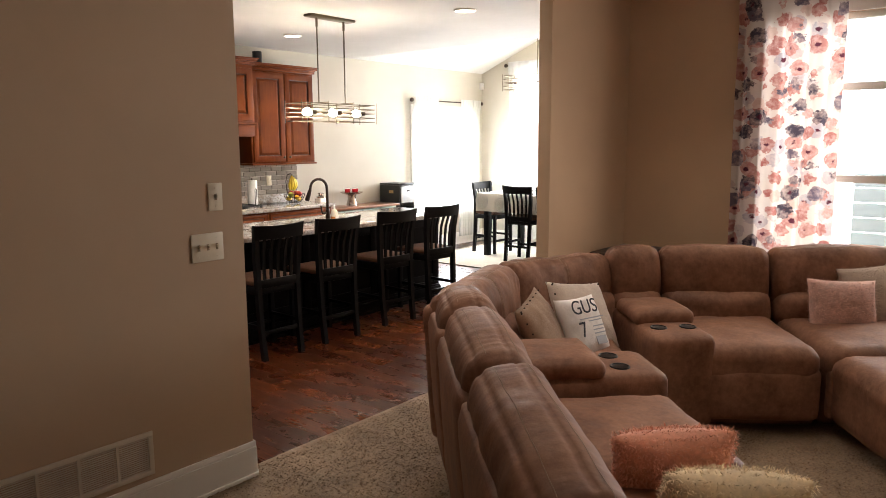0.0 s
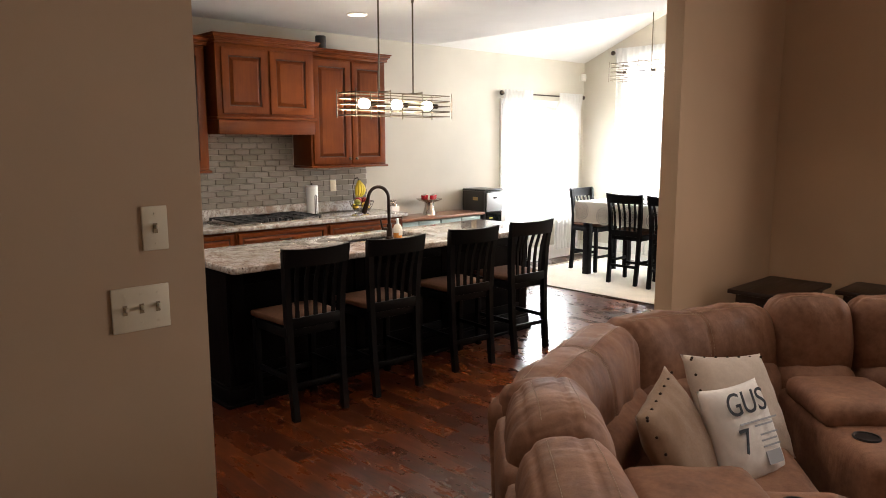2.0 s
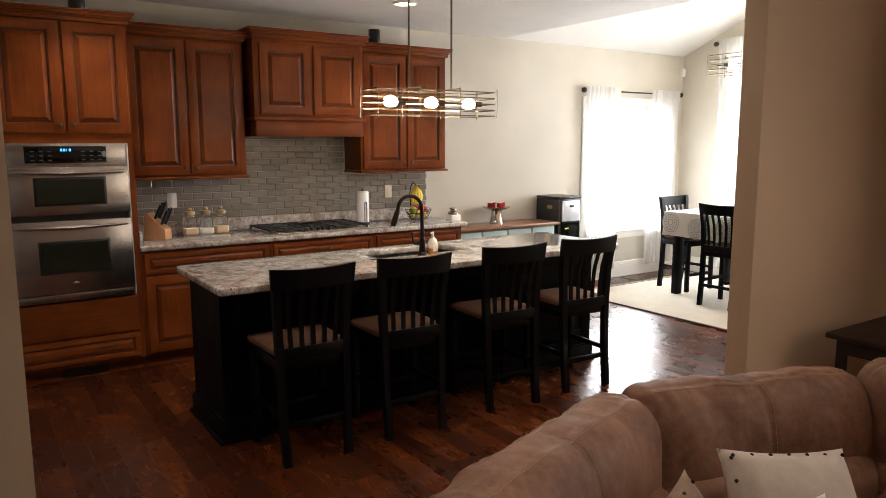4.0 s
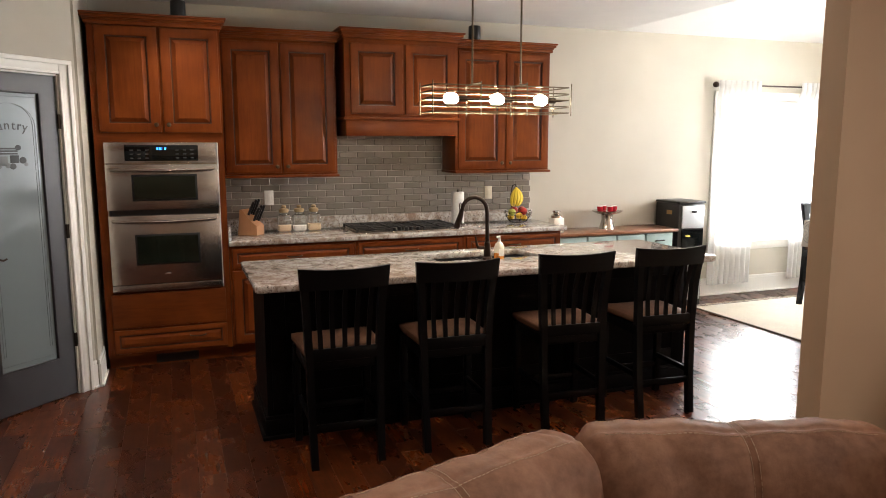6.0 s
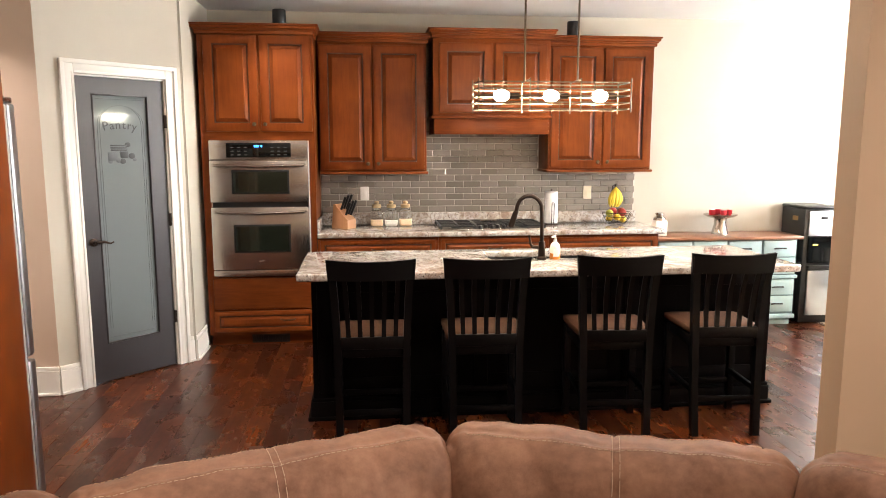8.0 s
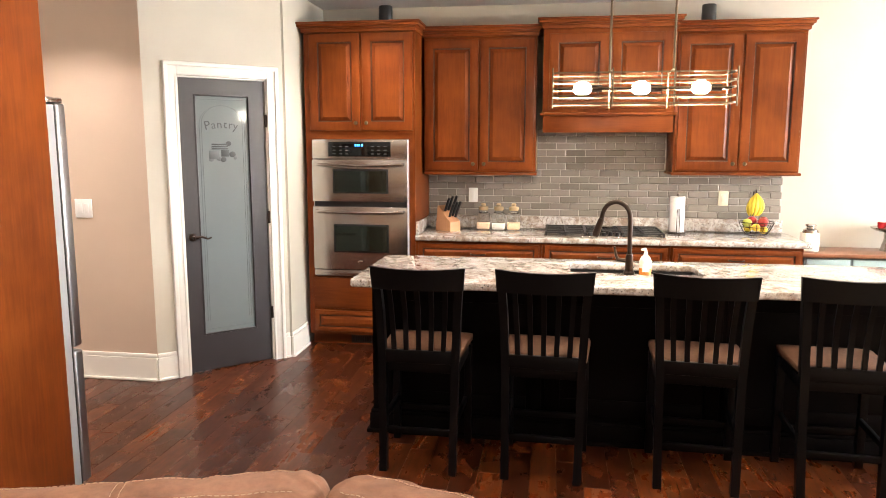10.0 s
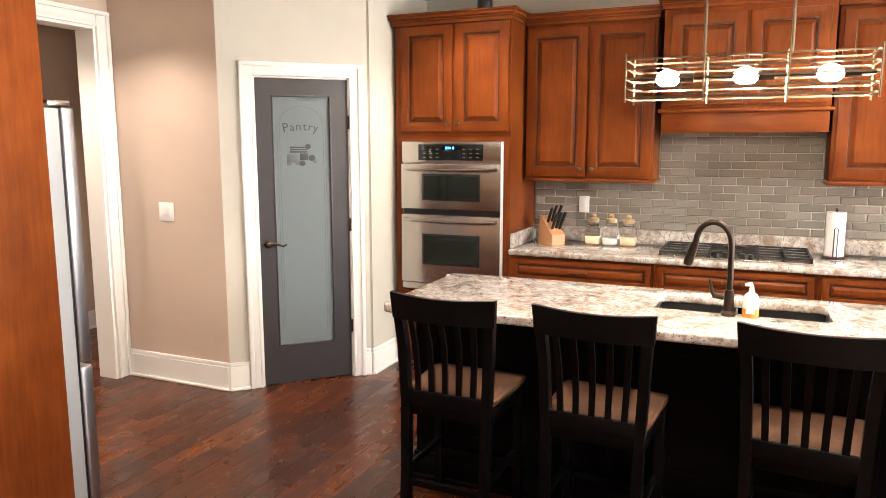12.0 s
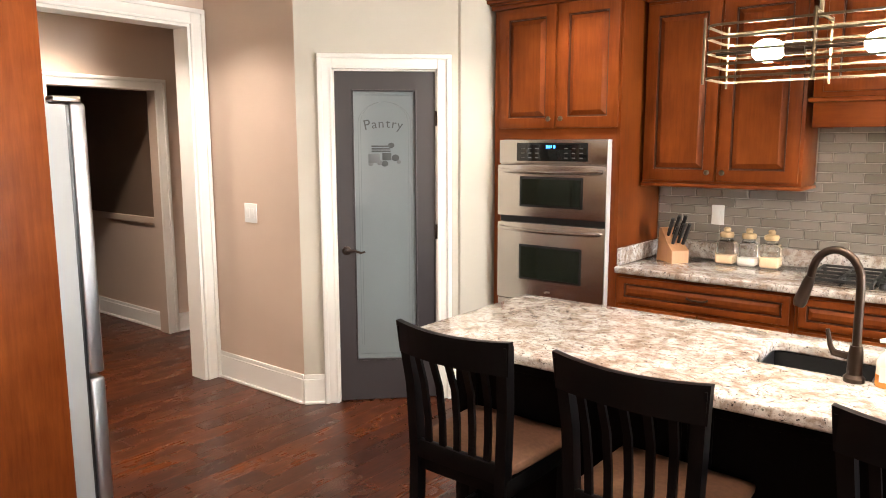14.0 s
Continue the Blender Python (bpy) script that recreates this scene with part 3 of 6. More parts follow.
part("filler_panel", B(2.15, 2.93, OYF - 0.012, OYF, 0.31, 0.56, bevel=0.004), M["cherry_x"], oc)
dr = door_leaf(oc, 2.15, 2.93, 0.125, 0.295, OYF, pull=(2.72, 0.225), name="drawer_front")
crown(oc, OX0, OX1, OYF - 0.02, BY - 0.011, 2.44)
bm = bmesh.new()
for i in range(14):
    box(bm, 2.44 + i * 0.019, 2.452 + i * 0.019, OYF + 0.072, OYF + 0.079, 0.02, 0.075)
box(bm, 2.42, 2.72, OYF + 0.076, OYF + 0.08, 0.012, 0.085)
part("toe_vent", bm, M["black"], oc, "dark slotted floor vent in the toe kick")

# double wall oven
ov = thing("double_wall_oven", (2.54, OYF - 0.03, 0.58), "stainless steel double wall oven with black glass windows", "oven")
VX0, VX1, VY = 2.165, 2.912, OYF - 0.022
part("housing", B(VX0 + 0.02, VX1 - 0.02, OYF - 0.001, BY - 0.1, 0.585, 1.630), M["black"], ov)
part("trim_frame", B(VX0, VX1, VY + 0.006, OYF - 0.002, 0.578, 1.638), M["steel"], ov)
part("control_panel", B(VX0, VX1, VY - 0.012, VY + 0.005, 1.492, 1.637, bevel=0.003), M["steel"], ov)
disp = part("display", B(VX0 + 0.13, VX1 - 0.13, VY - 0.016, VY - 0.0125, 1.508, 1.618, bevel=0.002), M["black_glass"], ov)
bm = bmesh.new()
for i in range(9):
    for j in range(3):
        if not 3 <= i <= 5:
            box(bm, 2.33 + i * 0.05, 2.352 + i * 0.05, VY - 0.0175, VY - 0.0162, 1.525 + j * 0.028, 1.531 + j * 0.028)
tagged(part("buttons", bm, material("grey_print", (0.09, 0.09, 0.09), 0.5), disp), kind="stuff")
bm = bmesh.new()
for i, w in enumerate((0.012, 0.012, 0.004, 0.012)):
    box(bm, 2.505 + i * 0.017, 2.505 + i * 0.017 + w, VY - 0.0175, VY - 0.0162, 1.585, 1.602)
part("clock", bm, glowing("blue_digits", (0.05, 0.35, 1.0), 2.5), disp, "blue glowing clock digits")


def oven_door(z0, z1, wx0, wx1, wz0, wz1, hz):
    d = part("oven_door", B(VX0, VX1, VY - 0.030, VY + 0.005, z0, z1, bevel=0.005), M["steel"], ov)
    part("window_frame", B(wx0 - 0.014, wx1 + 0.014, VY - 0.033, VY - 0.0305, wz0 - 0.014, wz1 + 0.014, bevel=0.002), M["black"], d)
    part("window", B(wx0, wx1, VY - 0.0355, VY - 0.0335, wz0, wz1), M["oven_glass"], d, "dark reflective oven glass")
    bm = T([(VX0 + 0.03, VY - 0.03, hz), (VX0 + 0.035, VY - 0.065, hz), (VX0 + 0.10, VY - 0.075, hz - 0.004), ((VX0 + VX1) / 2, VY - 0.08, hz - 0.010), (VX1 - 0.10, VY - 0.075, hz - 0.004), (VX1 - 0.035, VY - 0.065, hz), (VX1 - 0.03, VY - 0.03, hz)], 0.011, seg=10)
    part("handle", bm, M["steel"], d, "curved steel handle")
    return d


M["oven_glass"] = material("oven_glass", (0.010, 0.014, 0.010), 0.05)
oven_door(1.165, 1.484, 2.345, 2.752, 1.241, 1.40, 1.452)
od = oven_door(0.635, 1.125, 2.345, 2.752, 0.783, 0.977, 1.092)
part("badge", ball(0.014, (2.54, VY - 0.033, 0.70), 2, (1.7, 0.25, 0.7)), M["chrome"], od)
# Pale colour stands in for the steel edge's bright reflection.
M["trim_with_glare"] = material("aluminium_pale_glare", (0.80, 0.80, 0.79), 0.3, 0.35)
part("side_trim", B(VX1 + 0.0005, VX1 + 0.006, VY - 0.028, OYF - 0.002, 0.58, 1.636, bevel=0.0015), M["trim_with_glare"], ov, "edge trim, its reflection painted as pale aluminium")
part("lower_trim", B(VX0, VX1, VY - 0.018, VY + 0.005, 0.585, 0.628, bevel=0.003), M["steel"], ov)
part("vent_gap", B(VX0 + 0.01, VX1 - 0.01, VY - 0.006, VY + 0.005, 1.127, 1.163), M["black"], ov)

UYF = 6.70
wall_cabinet(2.985, 3.862, UYF, 1.385, 2.43, [(2.995, 3.412, 1.40, 2.40, (3.378, 1.45)), (3.428, 3.845, 1.40, 2.40, (3.462, 1.45))], "tall cherry wall cabinet with two raised-panel doors over the counter", ends=(False, True))
hood = wall_cabinet(3.91, 4.872, 6.60, 1.84, 2.46, [(3.957, 4.388, 1.865, 2.415, None), (4.412, 4.842, 1.865, 2.415, None)], "cherry range hood cabinet with two short doors over the cooktop", light_rail=False)
part("hood_moulding", B(3.892, 4.890, 6.572, BY - 0.02, 1.815, 1.84, bevel=0.008), M["cherry_x"], hood)
part("hood_valance", B(3.915, 4.868, 6.59, 6.61, 1.690, 1.8145, bevel=0.003), M["cherry_x"], hood)
part("hood_side", B(3.915, 3.935, 6.611, BY - 0.02, 1.690, 1.8145), M["cherry"], hood)
part("hood_side", B(4.848, 4.868, 6.611, BY - 0.02, 1.690, 1.8145), M["cherry"], hood)
part("hood_liner", B(3.936, 4.847, 6.612, BY - 0.02, 1.72, 1.75), M["steel"], hood, "stainless hood liner")
wall_cabinet(4.893, 5.795, UYF, 1.395, 2.43, [(4.915, 5.352, 1.41, 2.40, (5.318, 1.46)), (5.368, 5.780, 1.41, 2.40, (5.402, 1.46))], "cherry wall cabinet with two raised-panel doors beside the hood")


def base_cabinet(x0, x1, label, pulls=1):
    cab = thing("base_cabinet", ((x0 + x1) / 2, 6.7, 0), label, "base cabinet", "cherry base cabinets")
    part("body", B(x0, x1, 6.42, BY - 0.011, 0.10, 0.868), M["cherry"], cab)
    part("toe_kick", B(x0, x1, 6.49, 6.51, 0, 0.10), M["cherry_x"], cab)
    door_leaf(cab, x0 + 0.02, x1 - 0.02, 0.70, 0.85, 6.42, pull=((x0 + x1) / 2, 0.775), name="drawer_front")
    mid = (x0 + x1) / 2
    if x1 - x0 > 0.6:
        door_leaf(cab, x0 + 0.02, mid - 0.006, 0.12, 0.68, 6.42, knob=(mid - 0.04, 0.62))
        door_leaf(cab, mid + 0.006, x1 - 0.02, 0.12, 0.68, 6.42, knob=(mid + 0.04, 0.62))
    else:
        door_leaf(cab, x0 + 0.02, x1 - 0.02, 0.12, 0.68, 6.42, knob=(x1 - 0.06, 0.62))
    return cab


for a, b in ((2.968, 3.93), (3.932, 4.86), (4.862, 5.78)):
    base_cabinet(a, b, "cherry base cabinet with a drawer over panelled doors")

bm = B(2.967, 5.83, 6.385, BY - 0.012, 0.870, 0.910, bevel=0.010, seg=3)
ct = tagged(part("countertop", bm, M["granite"], None), "speckled cream and brown granite countertop along the wall", "countertop")
bs = tagged(part("granite_upstand", B(2.967, 5.80, BY - 0.034, BY - 0.0115, 0.911, 1.012, bevel=0.004), M["granite"], None), "low granite backsplash strip on the counter", "backsplash")
tagged(part("granite_side_upstand", B(2.968, 2.990, 6.42, BY - 0.036, 0.911, 1.012, bevel=0.004), M["granite"], None), "low granite side splash against the oven cabinet", "backsplash")

# ---- island ----
IX0, IX1, IY0, IY1 = 3.03, 5.83, 4.80, 5.37
isl = thing("kitchen_island", (4.43, 5.08, 0), "long espresso-stained kitchen island with panelled back and moulded base", "kitchen island")
SX0, SX1, SY0, SY1 = 4.11, 4.81, 4.985, 5.30
bm = bmesh.new()
for b in ((IX0, IX1, IY0, IY0 + 0.02), (IX0, IX1, IY1 - 0.02, IY1), (IX0, IX0 + 0.02, IY0 + 0.02, IY1 - 0.02), (IX1 - 0.02, IX1, IY0 + 0.02, IY1 - 0.02)):
    box(bm, *b, 0.0, 0.868)
part("body", bm, M["island"], isl)
for k in range(3):
    a = IX0 + 0.03 + k * 0.92
    for b in ((a, a + 0.08, 0.16, 0.85), (a + 0.82, a + 0.90, 0.16, 0.85), (a + 0.08, a + 0.82, 0.16, 0.25), (a + 0.08, a + 0.82, 0.76, 0.85)):
        part("panel_rail" if b[1] - b[0] > 0.5 else "panel_stile", B(b[0], b[1], IY0 - 0.012, IY0 - 0.001, b[2], b[3], bevel=0.003), M["island"], isl)
bm = bmesh.new()
for b in ((IY0 + 0.03, IY0 + 0.10, 0.16, 0.85), (IY1 - 0.10, IY1 - 0.03, 0.16, 0.85), (IY0 + 0.10, IY1 - 0.10, 0.16, 0.25), (IY0 + 0.10, IY1 - 0.10, 0.76, 0.85)):
    box(bm, IX1 + 0.001, IX1 + 0.012, b[0], b[1], b[2], b[3], bevel=0.003)
part("end_panel", bm, M["island"], isl)
bm = bmesh.new()
for z0, z1, o in ((0, 0.11, 0.018), (0.11, 0.13, 0.012), (0, 0.022, 0.034)):
    box(bm, IX0 - o, IX1 + o, IY0 - o, IY1 + o, z0, z1, bevel=0.004)
part("base_moulding", bm, M["island"], isl)
bm = bmesh.new()
TX0, TX1, TY0, TY1 = 2.965, 5.885, 4.575, 5.43
xs, ys = (TX0, SX0, SX1, TX1), (TY0, SY0, SY1, TY1)
lay = [[[bm.verts.new((x, y, z)) for y in ys] for x in xs] for z in (0.868, 0.910)]
for i in range(3):
    for j in range(3):
        if (i, j) == (1, 1):
            continue
        for k, flip in ((0, True), (1, False)):
            q = [lay[k][i][j], lay[k][i + 1][j], lay[k][i + 1][j + 1], lay[k][i][j + 1]]
            bm.faces.new(q[::-1] if flip else q)
for i in range(3):
    for a, b in (((i, 0), (i + 1, 0)), ((i + 1, 3), (i, 3)), ((0, i + 1), (0, i)), ((3, i), (3, i + 1))):
        bm.faces.new((lay[0][a[0]][a[1]], lay[0][b[0]][b[1]], lay[1][b[0]][b[1]], lay[1][a[0]][a[1]]))
for a, b in (((1, 1), (1, 2)), ((1, 2), (2, 2)), ((2, 2), (2, 1)), ((2, 1), (1, 1))):
    bm.faces.new((lay[0][a[0]][a[1]], lay[0][b[0]][b[1]], lay[1][b[0]][b[1]], lay[1][a[0]][a[1]]))
bmesh.ops.recalc_face_normals(bm, faces=bm.faces)
corner = [e for e in bm.edges if abs(e.verts[0].co.z - e.verts[1].co.z) > 0.01 and abs(e.calc_face_angle(0)) > 1.0]
bmesh.ops.bevel(bm, geom=corner, offset=0.03, segments=4, affect="EDGES", profile=0.5)
edge = [e for e in bm.edges if len(e.link_faces) == 2 and abs(e.calc_face_angle(0)) > 1.0]
bmesh.ops.bevel(bm, geom=edge, offset=0.010, segments=3, affect="EDGES", profile=0.5)
tagged(part("island_countertop", bm, M["granite"], None), "thick speckled granite island top with an undermount sink cut-out", "countertop")

sink = thing("kitchen_sink", (4.46, 5.14, 0.65), "black double-bowl undermount sink in the island", "sink")
mid = 4.46
M["sink"] = material("black_composite", (0.012, 0.012, 0.013), 0.45)
for a, b in ((SX0 - 0.01, mid - 0.012), (mid + 0.012, SX1 + 0.01)):
    bm = bmesh.new()
    box(bm, a, b, SY0 - 0.01, SY1 + 0.01, 0.66, 0.67)
    box(bm, a, a + 0.008, SY0 - 0.01, SY1 + 0.01, 0.67, 0.867)
    box(bm, b - 0.008, b, SY0 - 0.01, SY1 + 0.01, 0.67, 0.867)
    box(bm, a + 0.008, b - 0.008, SY0 - 0.01, SY0 - 0.002, 0.67, 0.867)
    box(bm, a + 0.008, b - 0.008, SY1 + 0.002, SY1 + 0.01, 0.67, 0.867)
    bowl = part("bowl", bm, M["sink"], sink)
    part("drain", L([(0.04, 0), (0.04, 0.004), (0.03, 0.006)], ((a + b) / 2, 5.14, 0.67)), M["bronze"], bowl)
part("divider", B(mid - 0.012, mid + 0.012, SY0 - 0.01, SY1 + 0.01, 0.72, 0.84, bevel=0.004), M["sink"], sink)

fau = thing("kitchen_faucet", (4.415, 4.945, 0.911), "oil-rubbed bronze gooseneck faucet with pull-down head", "faucet")
part("base", L([(0.030, 0), (0.030, 0.012), (0.022, 0.022), (0.020, 0.09), (0.017, 0.11)], (4.415, 4.945, 0.911)), M["bronze"], fau)
pts = [(4.415, 4.945, 1.02), (4.413, 4.945, 1.20)]
for k in range(1, 11):
    a = math.pi * k / 11
    pts.append((4.413 - 0.072 * (1 - math.cos(a)), 4.945 + 0.030 * (1 - math.cos(a)), 1.21 + 0.088 * math.sin(a)))
pts += [(4.266, 5.006, 1.20)]
part("neck", T(pts, 0.0125, seg=12), M["bronze"], fau)
part("spray_head", T([(4.267, 5.005, 1.205), (4.262, 5.007, 1.19), (4.240, 5.015, 1.12), (4.236, 5.016, 1.105)], [0.014, 0.017, 0.021, 0.017], seg=12), M["bronze"], fau)
part("lever", T([(4.395, 4.945, 0.985), (4.355, 4.945, 0.99), (4.345, 4.945, 1.01), (4.335, 4.945, 1.06)], [0.012, 0.012, 0.008, 0.006], seg=8), M["bronze"], fau)


# ---- bar stools ----
def counter_chair(label, category, group):
    """Slat-backed counter chair facing +y, base at the origin."""
    st = thing("counter_stool", (0, 0, 0), label, category, group)
    for s in (-1, 1):
        prof = [(0.172, -0.195, 0.0), (0.176, -0.168, 0.25), (0.180, -0.155, 0.56), (0.190, -0.160, 0.80), (0.204, -0.188, 1.01)]
        bm = bmesh.new()
        rings = []
        for x, y, z in prof:
            rings.append([bm.verts.new((s * x + a, y + b, z)) for a, b in ((-0.019, -0.021), (0.019, -0.021), (0.019, 0.021), (-0.019, 0.021))])
        for a, b in zip(rings, rings[1:]):
            for k in range(4):
                bm.faces.new((a[k], a[(k + 1) % 4], b[(k + 1) % 4], b[k]))
        bm.faces.new(rings[0][::-1])
        bm.faces.new(rings[-1])
        part("back_post", bm, M["black_wood"], st)
        part("front_leg", B(s * 0.195 - 0.019, s * 0.195 + 0.019, 0.185, 0.225, 0, 0.55, bevel=0.003), M["black_wood"], st)
    # curved crest rail
    bm = bmesh.new()
    n = 12
    rows = []
    for i in range(n + 1):
        u = -1 + 2 * i / n
        y = -0.196 - 0.034 * (1 - u * u)
        rows.append([bm.verts.new(p) for p in ((u * 0.222, y, 0.918), (u * 0.222, y + 0.024, 0.918), (u * 0.230, y + 0.014, 1.028 - 0.010 * (1 - u * u)), (u * 0.230, y - 0.010, 1.028 - 0.010 * (1 - u * u)))])
    for a, b in zip(rows, rows[1:]):
        for k in range(4):
            bm.faces.new((a[k], a[(k + 1) % 4], b[(k + 1) % 4], b[k]))
    bm.faces.new(rows[0])
    bm.faces.new(rows[-1][::-1])
    bmesh.ops.recalc_face_normals(bm, faces=bm.faces)
    part("crest_rail", bm, M["black_wood"], st)
    part("lower_rail", B(-0.165, 0.165, -0.176, -0.150, 0.548, 0.612, bevel=0.004), M["black_wood"], st)
    for i in range(5):
        x = -0.122 + i * 0.061
        bm = bmesh.new()
        pts = [(x, -0.162, 0.605), (x * 1.03, -0.162, 0.70), (x * 1.08, -0.174, 0.82), (x * 1.12, -0.184 - 0.030 * (1 - (x / 0.2) ** 2), 0.930)]
        rings = [[bm.verts.new((p[0] + a, p[1] + b, p[2])) for a, b in ((-0.012, -0.006), (0.012, -0.006), (0.012, 0.006), (-0.012, 0.006))] for p in pts]
        for a, b in zip(rings, rings[1:]):
            for k in range(4):
                bm.faces.new((a[k], a[(k + 1) % 4], b[(k + 1) % 4], b[k]))
        part("slat", bm, M["black_wood"], st)
    part("apron", B(-0.20, 0.20, -0.16, 0.22, 0.500, 0.560, bevel=0.004), M["black_wood"], st)
    bm = puff(0.45, 0.385, 0.046, 0.020, 8, (0, 0, 0.010))
    for v in bm.verts:
        v.co.x *= 0.90 + 0.22 * (v.co.y + 0.215)
    bmesh.ops.translate(bm, verts=bm.verts, vec=(0, 0.048, 0.588))
    part("seat", bm, M["seat_fabric"], st, "tan upholstered seat pad", 60)
    for s in (-1, 1):
        part("side_stretcher", B(s * 0.182 - 0.010, s * 0.182 + 0.010, -0.155, 0.19, 0.235, 0.265, bevel=0.003), M["black_wood"], st)
    part("front_stretcher", B(-0.18, 0.18, 0.195, 0.217, 0.17, 0.20, bevel=0.003), M["black_wood"], st)
    part("back_stretcher", B(-0.16, 0.16, -0.182, -0.162, 0.19, 0.22, bevel=0.003), M["black_wood"], st)
    return st


stool = counter_chair("black slat-backed counter stool with a tan seat at the island", "bar stool", "bar stools at the island")
STOOLS = ((3.375, 4.520, -1), (3.982, 4.515, -3), (4.705, 4.520, -5), (5.335, 4.520, -4))
stool.matrix_basis = flat_frame(*STOOLS[0])
for x, y, a in STOOLS[1:]:
    copy_thing(stool, flat_frame(x, y, a))

# ---- pendant over the island ----
def strap(loop, thick, tall):
    """A closed flat metal band standing on edge along a level loop."""
    bm = bmesh.new()
    n = len(loop)
    rings = []
    for i, p in enumerate(loop):
        d = (loop[(i + 1) % n] - loop[i - 1]).normalized()
        o = Vector((d.y, -d.x, 0)) * thick / 2
        h = Vector((0, 0, tall / 2))
        rings.append([bm.verts.new(q) for q in (p + o + h, p - o + h, p - o - h, p + o - h)])
    for a, b in zip(rings, rings[1:] + rings[:1]):
        for k in range(4):
            bm.faces.new((a[k], a[(k + 1) % 4], b[(k + 1) % 4], b[k]))
    bmesh.ops.recalc_face_normals(bm, faces=bm.faces)
    return bm


def cage_lamp(name, cx, cy, z0, z1, length, depth, ceiling, rods, canopy, label, angle=0.0):
    lamp = thing(name, (cx, cy, z1), label, "pendant light")
    R = flat_frame(cx, cy, angle)
    hx, hy = length / 2, depth / 2

    def w(x, y, z):
        return R @ Vector((x, y, z))
    for i in range(5):
        z = z0 + 0.012 + (z1 - z0 - 0.03) * i / 4
        wob = 0.002 * (-1) ** i
        loop = []
        rc = 0.035
        for qx, qy, a0 in ((hx - rc, hy - rc, 0), (rc - hx, hy - rc, 90), (rc - hx, rc - hy, 180), (hx - rc, rc - hy, 270)):
            for k in range(5):
                a = radians(a0 + 22.5 * k)
                loop.append(w(qx + rc * math.cos(a), qy + rc * math.sin(a), z + wob * math.cos(a)))
        part("ring", strap(loop, 0.003, 0.0072), M["brass"], lamp)
    for x in (-hx, -hx / 3, hx / 3, hx):
        for y in (-hy, hy):
            part("upright", T([w(x, y, z0 - 0.006), w(x, y, z1 + 0.004)], 0.0040, seg=6), M["brass"], lamp)
    for x in (-hx / 3, hx / 3):
        part("cross_bar", T([w(x, -hy, z1 - 0.005), w(x, hy, z1 - 0.005)], 0.005, seg=6), M["brass"], lamp)
    part("socket_bar", T([w(-hx, 0, (z0 + z1) / 2), w(hx, 0, (z0 + z1) / 2)], 0.006, seg=6), M["bronze"], lamp)
    for x in (-hx * 0.66, 0, hx * 0.66):
        zc = (z0 + z1) / 2
        part("socket", T([w(x + 0.045, 0, zc), w(x + 0.10, 0, zc)], 0.018, seg=10), M["bronze"], lamp)
        bm = ball(0.035, (0, 0, 0), 3, (1.3, 1, 1))
        bmesh.ops.translate(bm, verts=bm.verts, vec=w(x, 0, zc))
        part("bulb", bm, M["bulb"], lamp, "glowing clear bulb")
    for x in rods:
        part("rod", T([w(x, 0, z1 - 0.01), w(x, 0, ceiling - 0.03)], 0.0062, seg=8), M["brass"], lamp)
        part("knuckle", T([w(x, 0, ceiling - 0.10), w(x, 0, ceiling - 0.02)], 0.011, seg=8), M["brass"], lamp)
    bm = bmesh.new()
    box(bm, -canopy / 2, canopy / 2, -0.055, 0.055, ceiling - 0.026, ceiling - 0.001, bevel=0.012, seg=2, m=R)
    part("canopy", bm, M["brass"], lamp)
    return lamp


M["bulb"] = glowing("warm_bulb", (1.0, 0.86, 0.67), 225.0)
cage_lamp("pendant_light", 4.43, 4.86, 1.795, 1.975, 0.885, 0.22, KZ, (-0.157, 0.157), 0.52, "rectangular bronze cage pendant with three lit bulbs over the island")
cage_lamp("dining_pendant_light", 8.75, 5.30, 2.335, 2.56, 1.18, 0.30, KZ + SLOPE * (BY - 5.30), (-0.11, 0.11), 0.52, "rectangular bronze cage pendant over the dining table", 90.0)


# ---- recessed ceiling lights, seen and added ----
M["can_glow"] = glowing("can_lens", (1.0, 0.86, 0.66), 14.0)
# At KZ two are seen; the others are guessed from grid and wall light.
# The four at LZ are unseen, added to fill light on sofa and walls.
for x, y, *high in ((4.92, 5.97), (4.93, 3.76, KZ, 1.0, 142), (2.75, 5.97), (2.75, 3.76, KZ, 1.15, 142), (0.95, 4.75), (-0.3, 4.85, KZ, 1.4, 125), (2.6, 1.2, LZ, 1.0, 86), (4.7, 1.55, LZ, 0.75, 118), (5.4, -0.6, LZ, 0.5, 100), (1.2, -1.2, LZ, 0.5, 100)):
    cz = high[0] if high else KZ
    can = thing("recessed_light", (x, y, cz), "lit round recessed light with white trim, seen or added as fill", "ceiling light", "recessed ceiling lights")
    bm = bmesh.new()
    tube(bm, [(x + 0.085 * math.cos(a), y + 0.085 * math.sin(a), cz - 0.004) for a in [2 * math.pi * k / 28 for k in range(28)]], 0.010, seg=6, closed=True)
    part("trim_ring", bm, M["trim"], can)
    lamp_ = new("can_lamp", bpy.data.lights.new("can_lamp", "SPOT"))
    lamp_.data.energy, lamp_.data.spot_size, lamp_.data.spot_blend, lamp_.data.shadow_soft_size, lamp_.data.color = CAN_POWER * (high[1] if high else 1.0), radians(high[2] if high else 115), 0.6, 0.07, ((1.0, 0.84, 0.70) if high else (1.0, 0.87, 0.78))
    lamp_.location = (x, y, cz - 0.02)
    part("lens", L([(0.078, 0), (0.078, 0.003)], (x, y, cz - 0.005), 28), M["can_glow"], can)

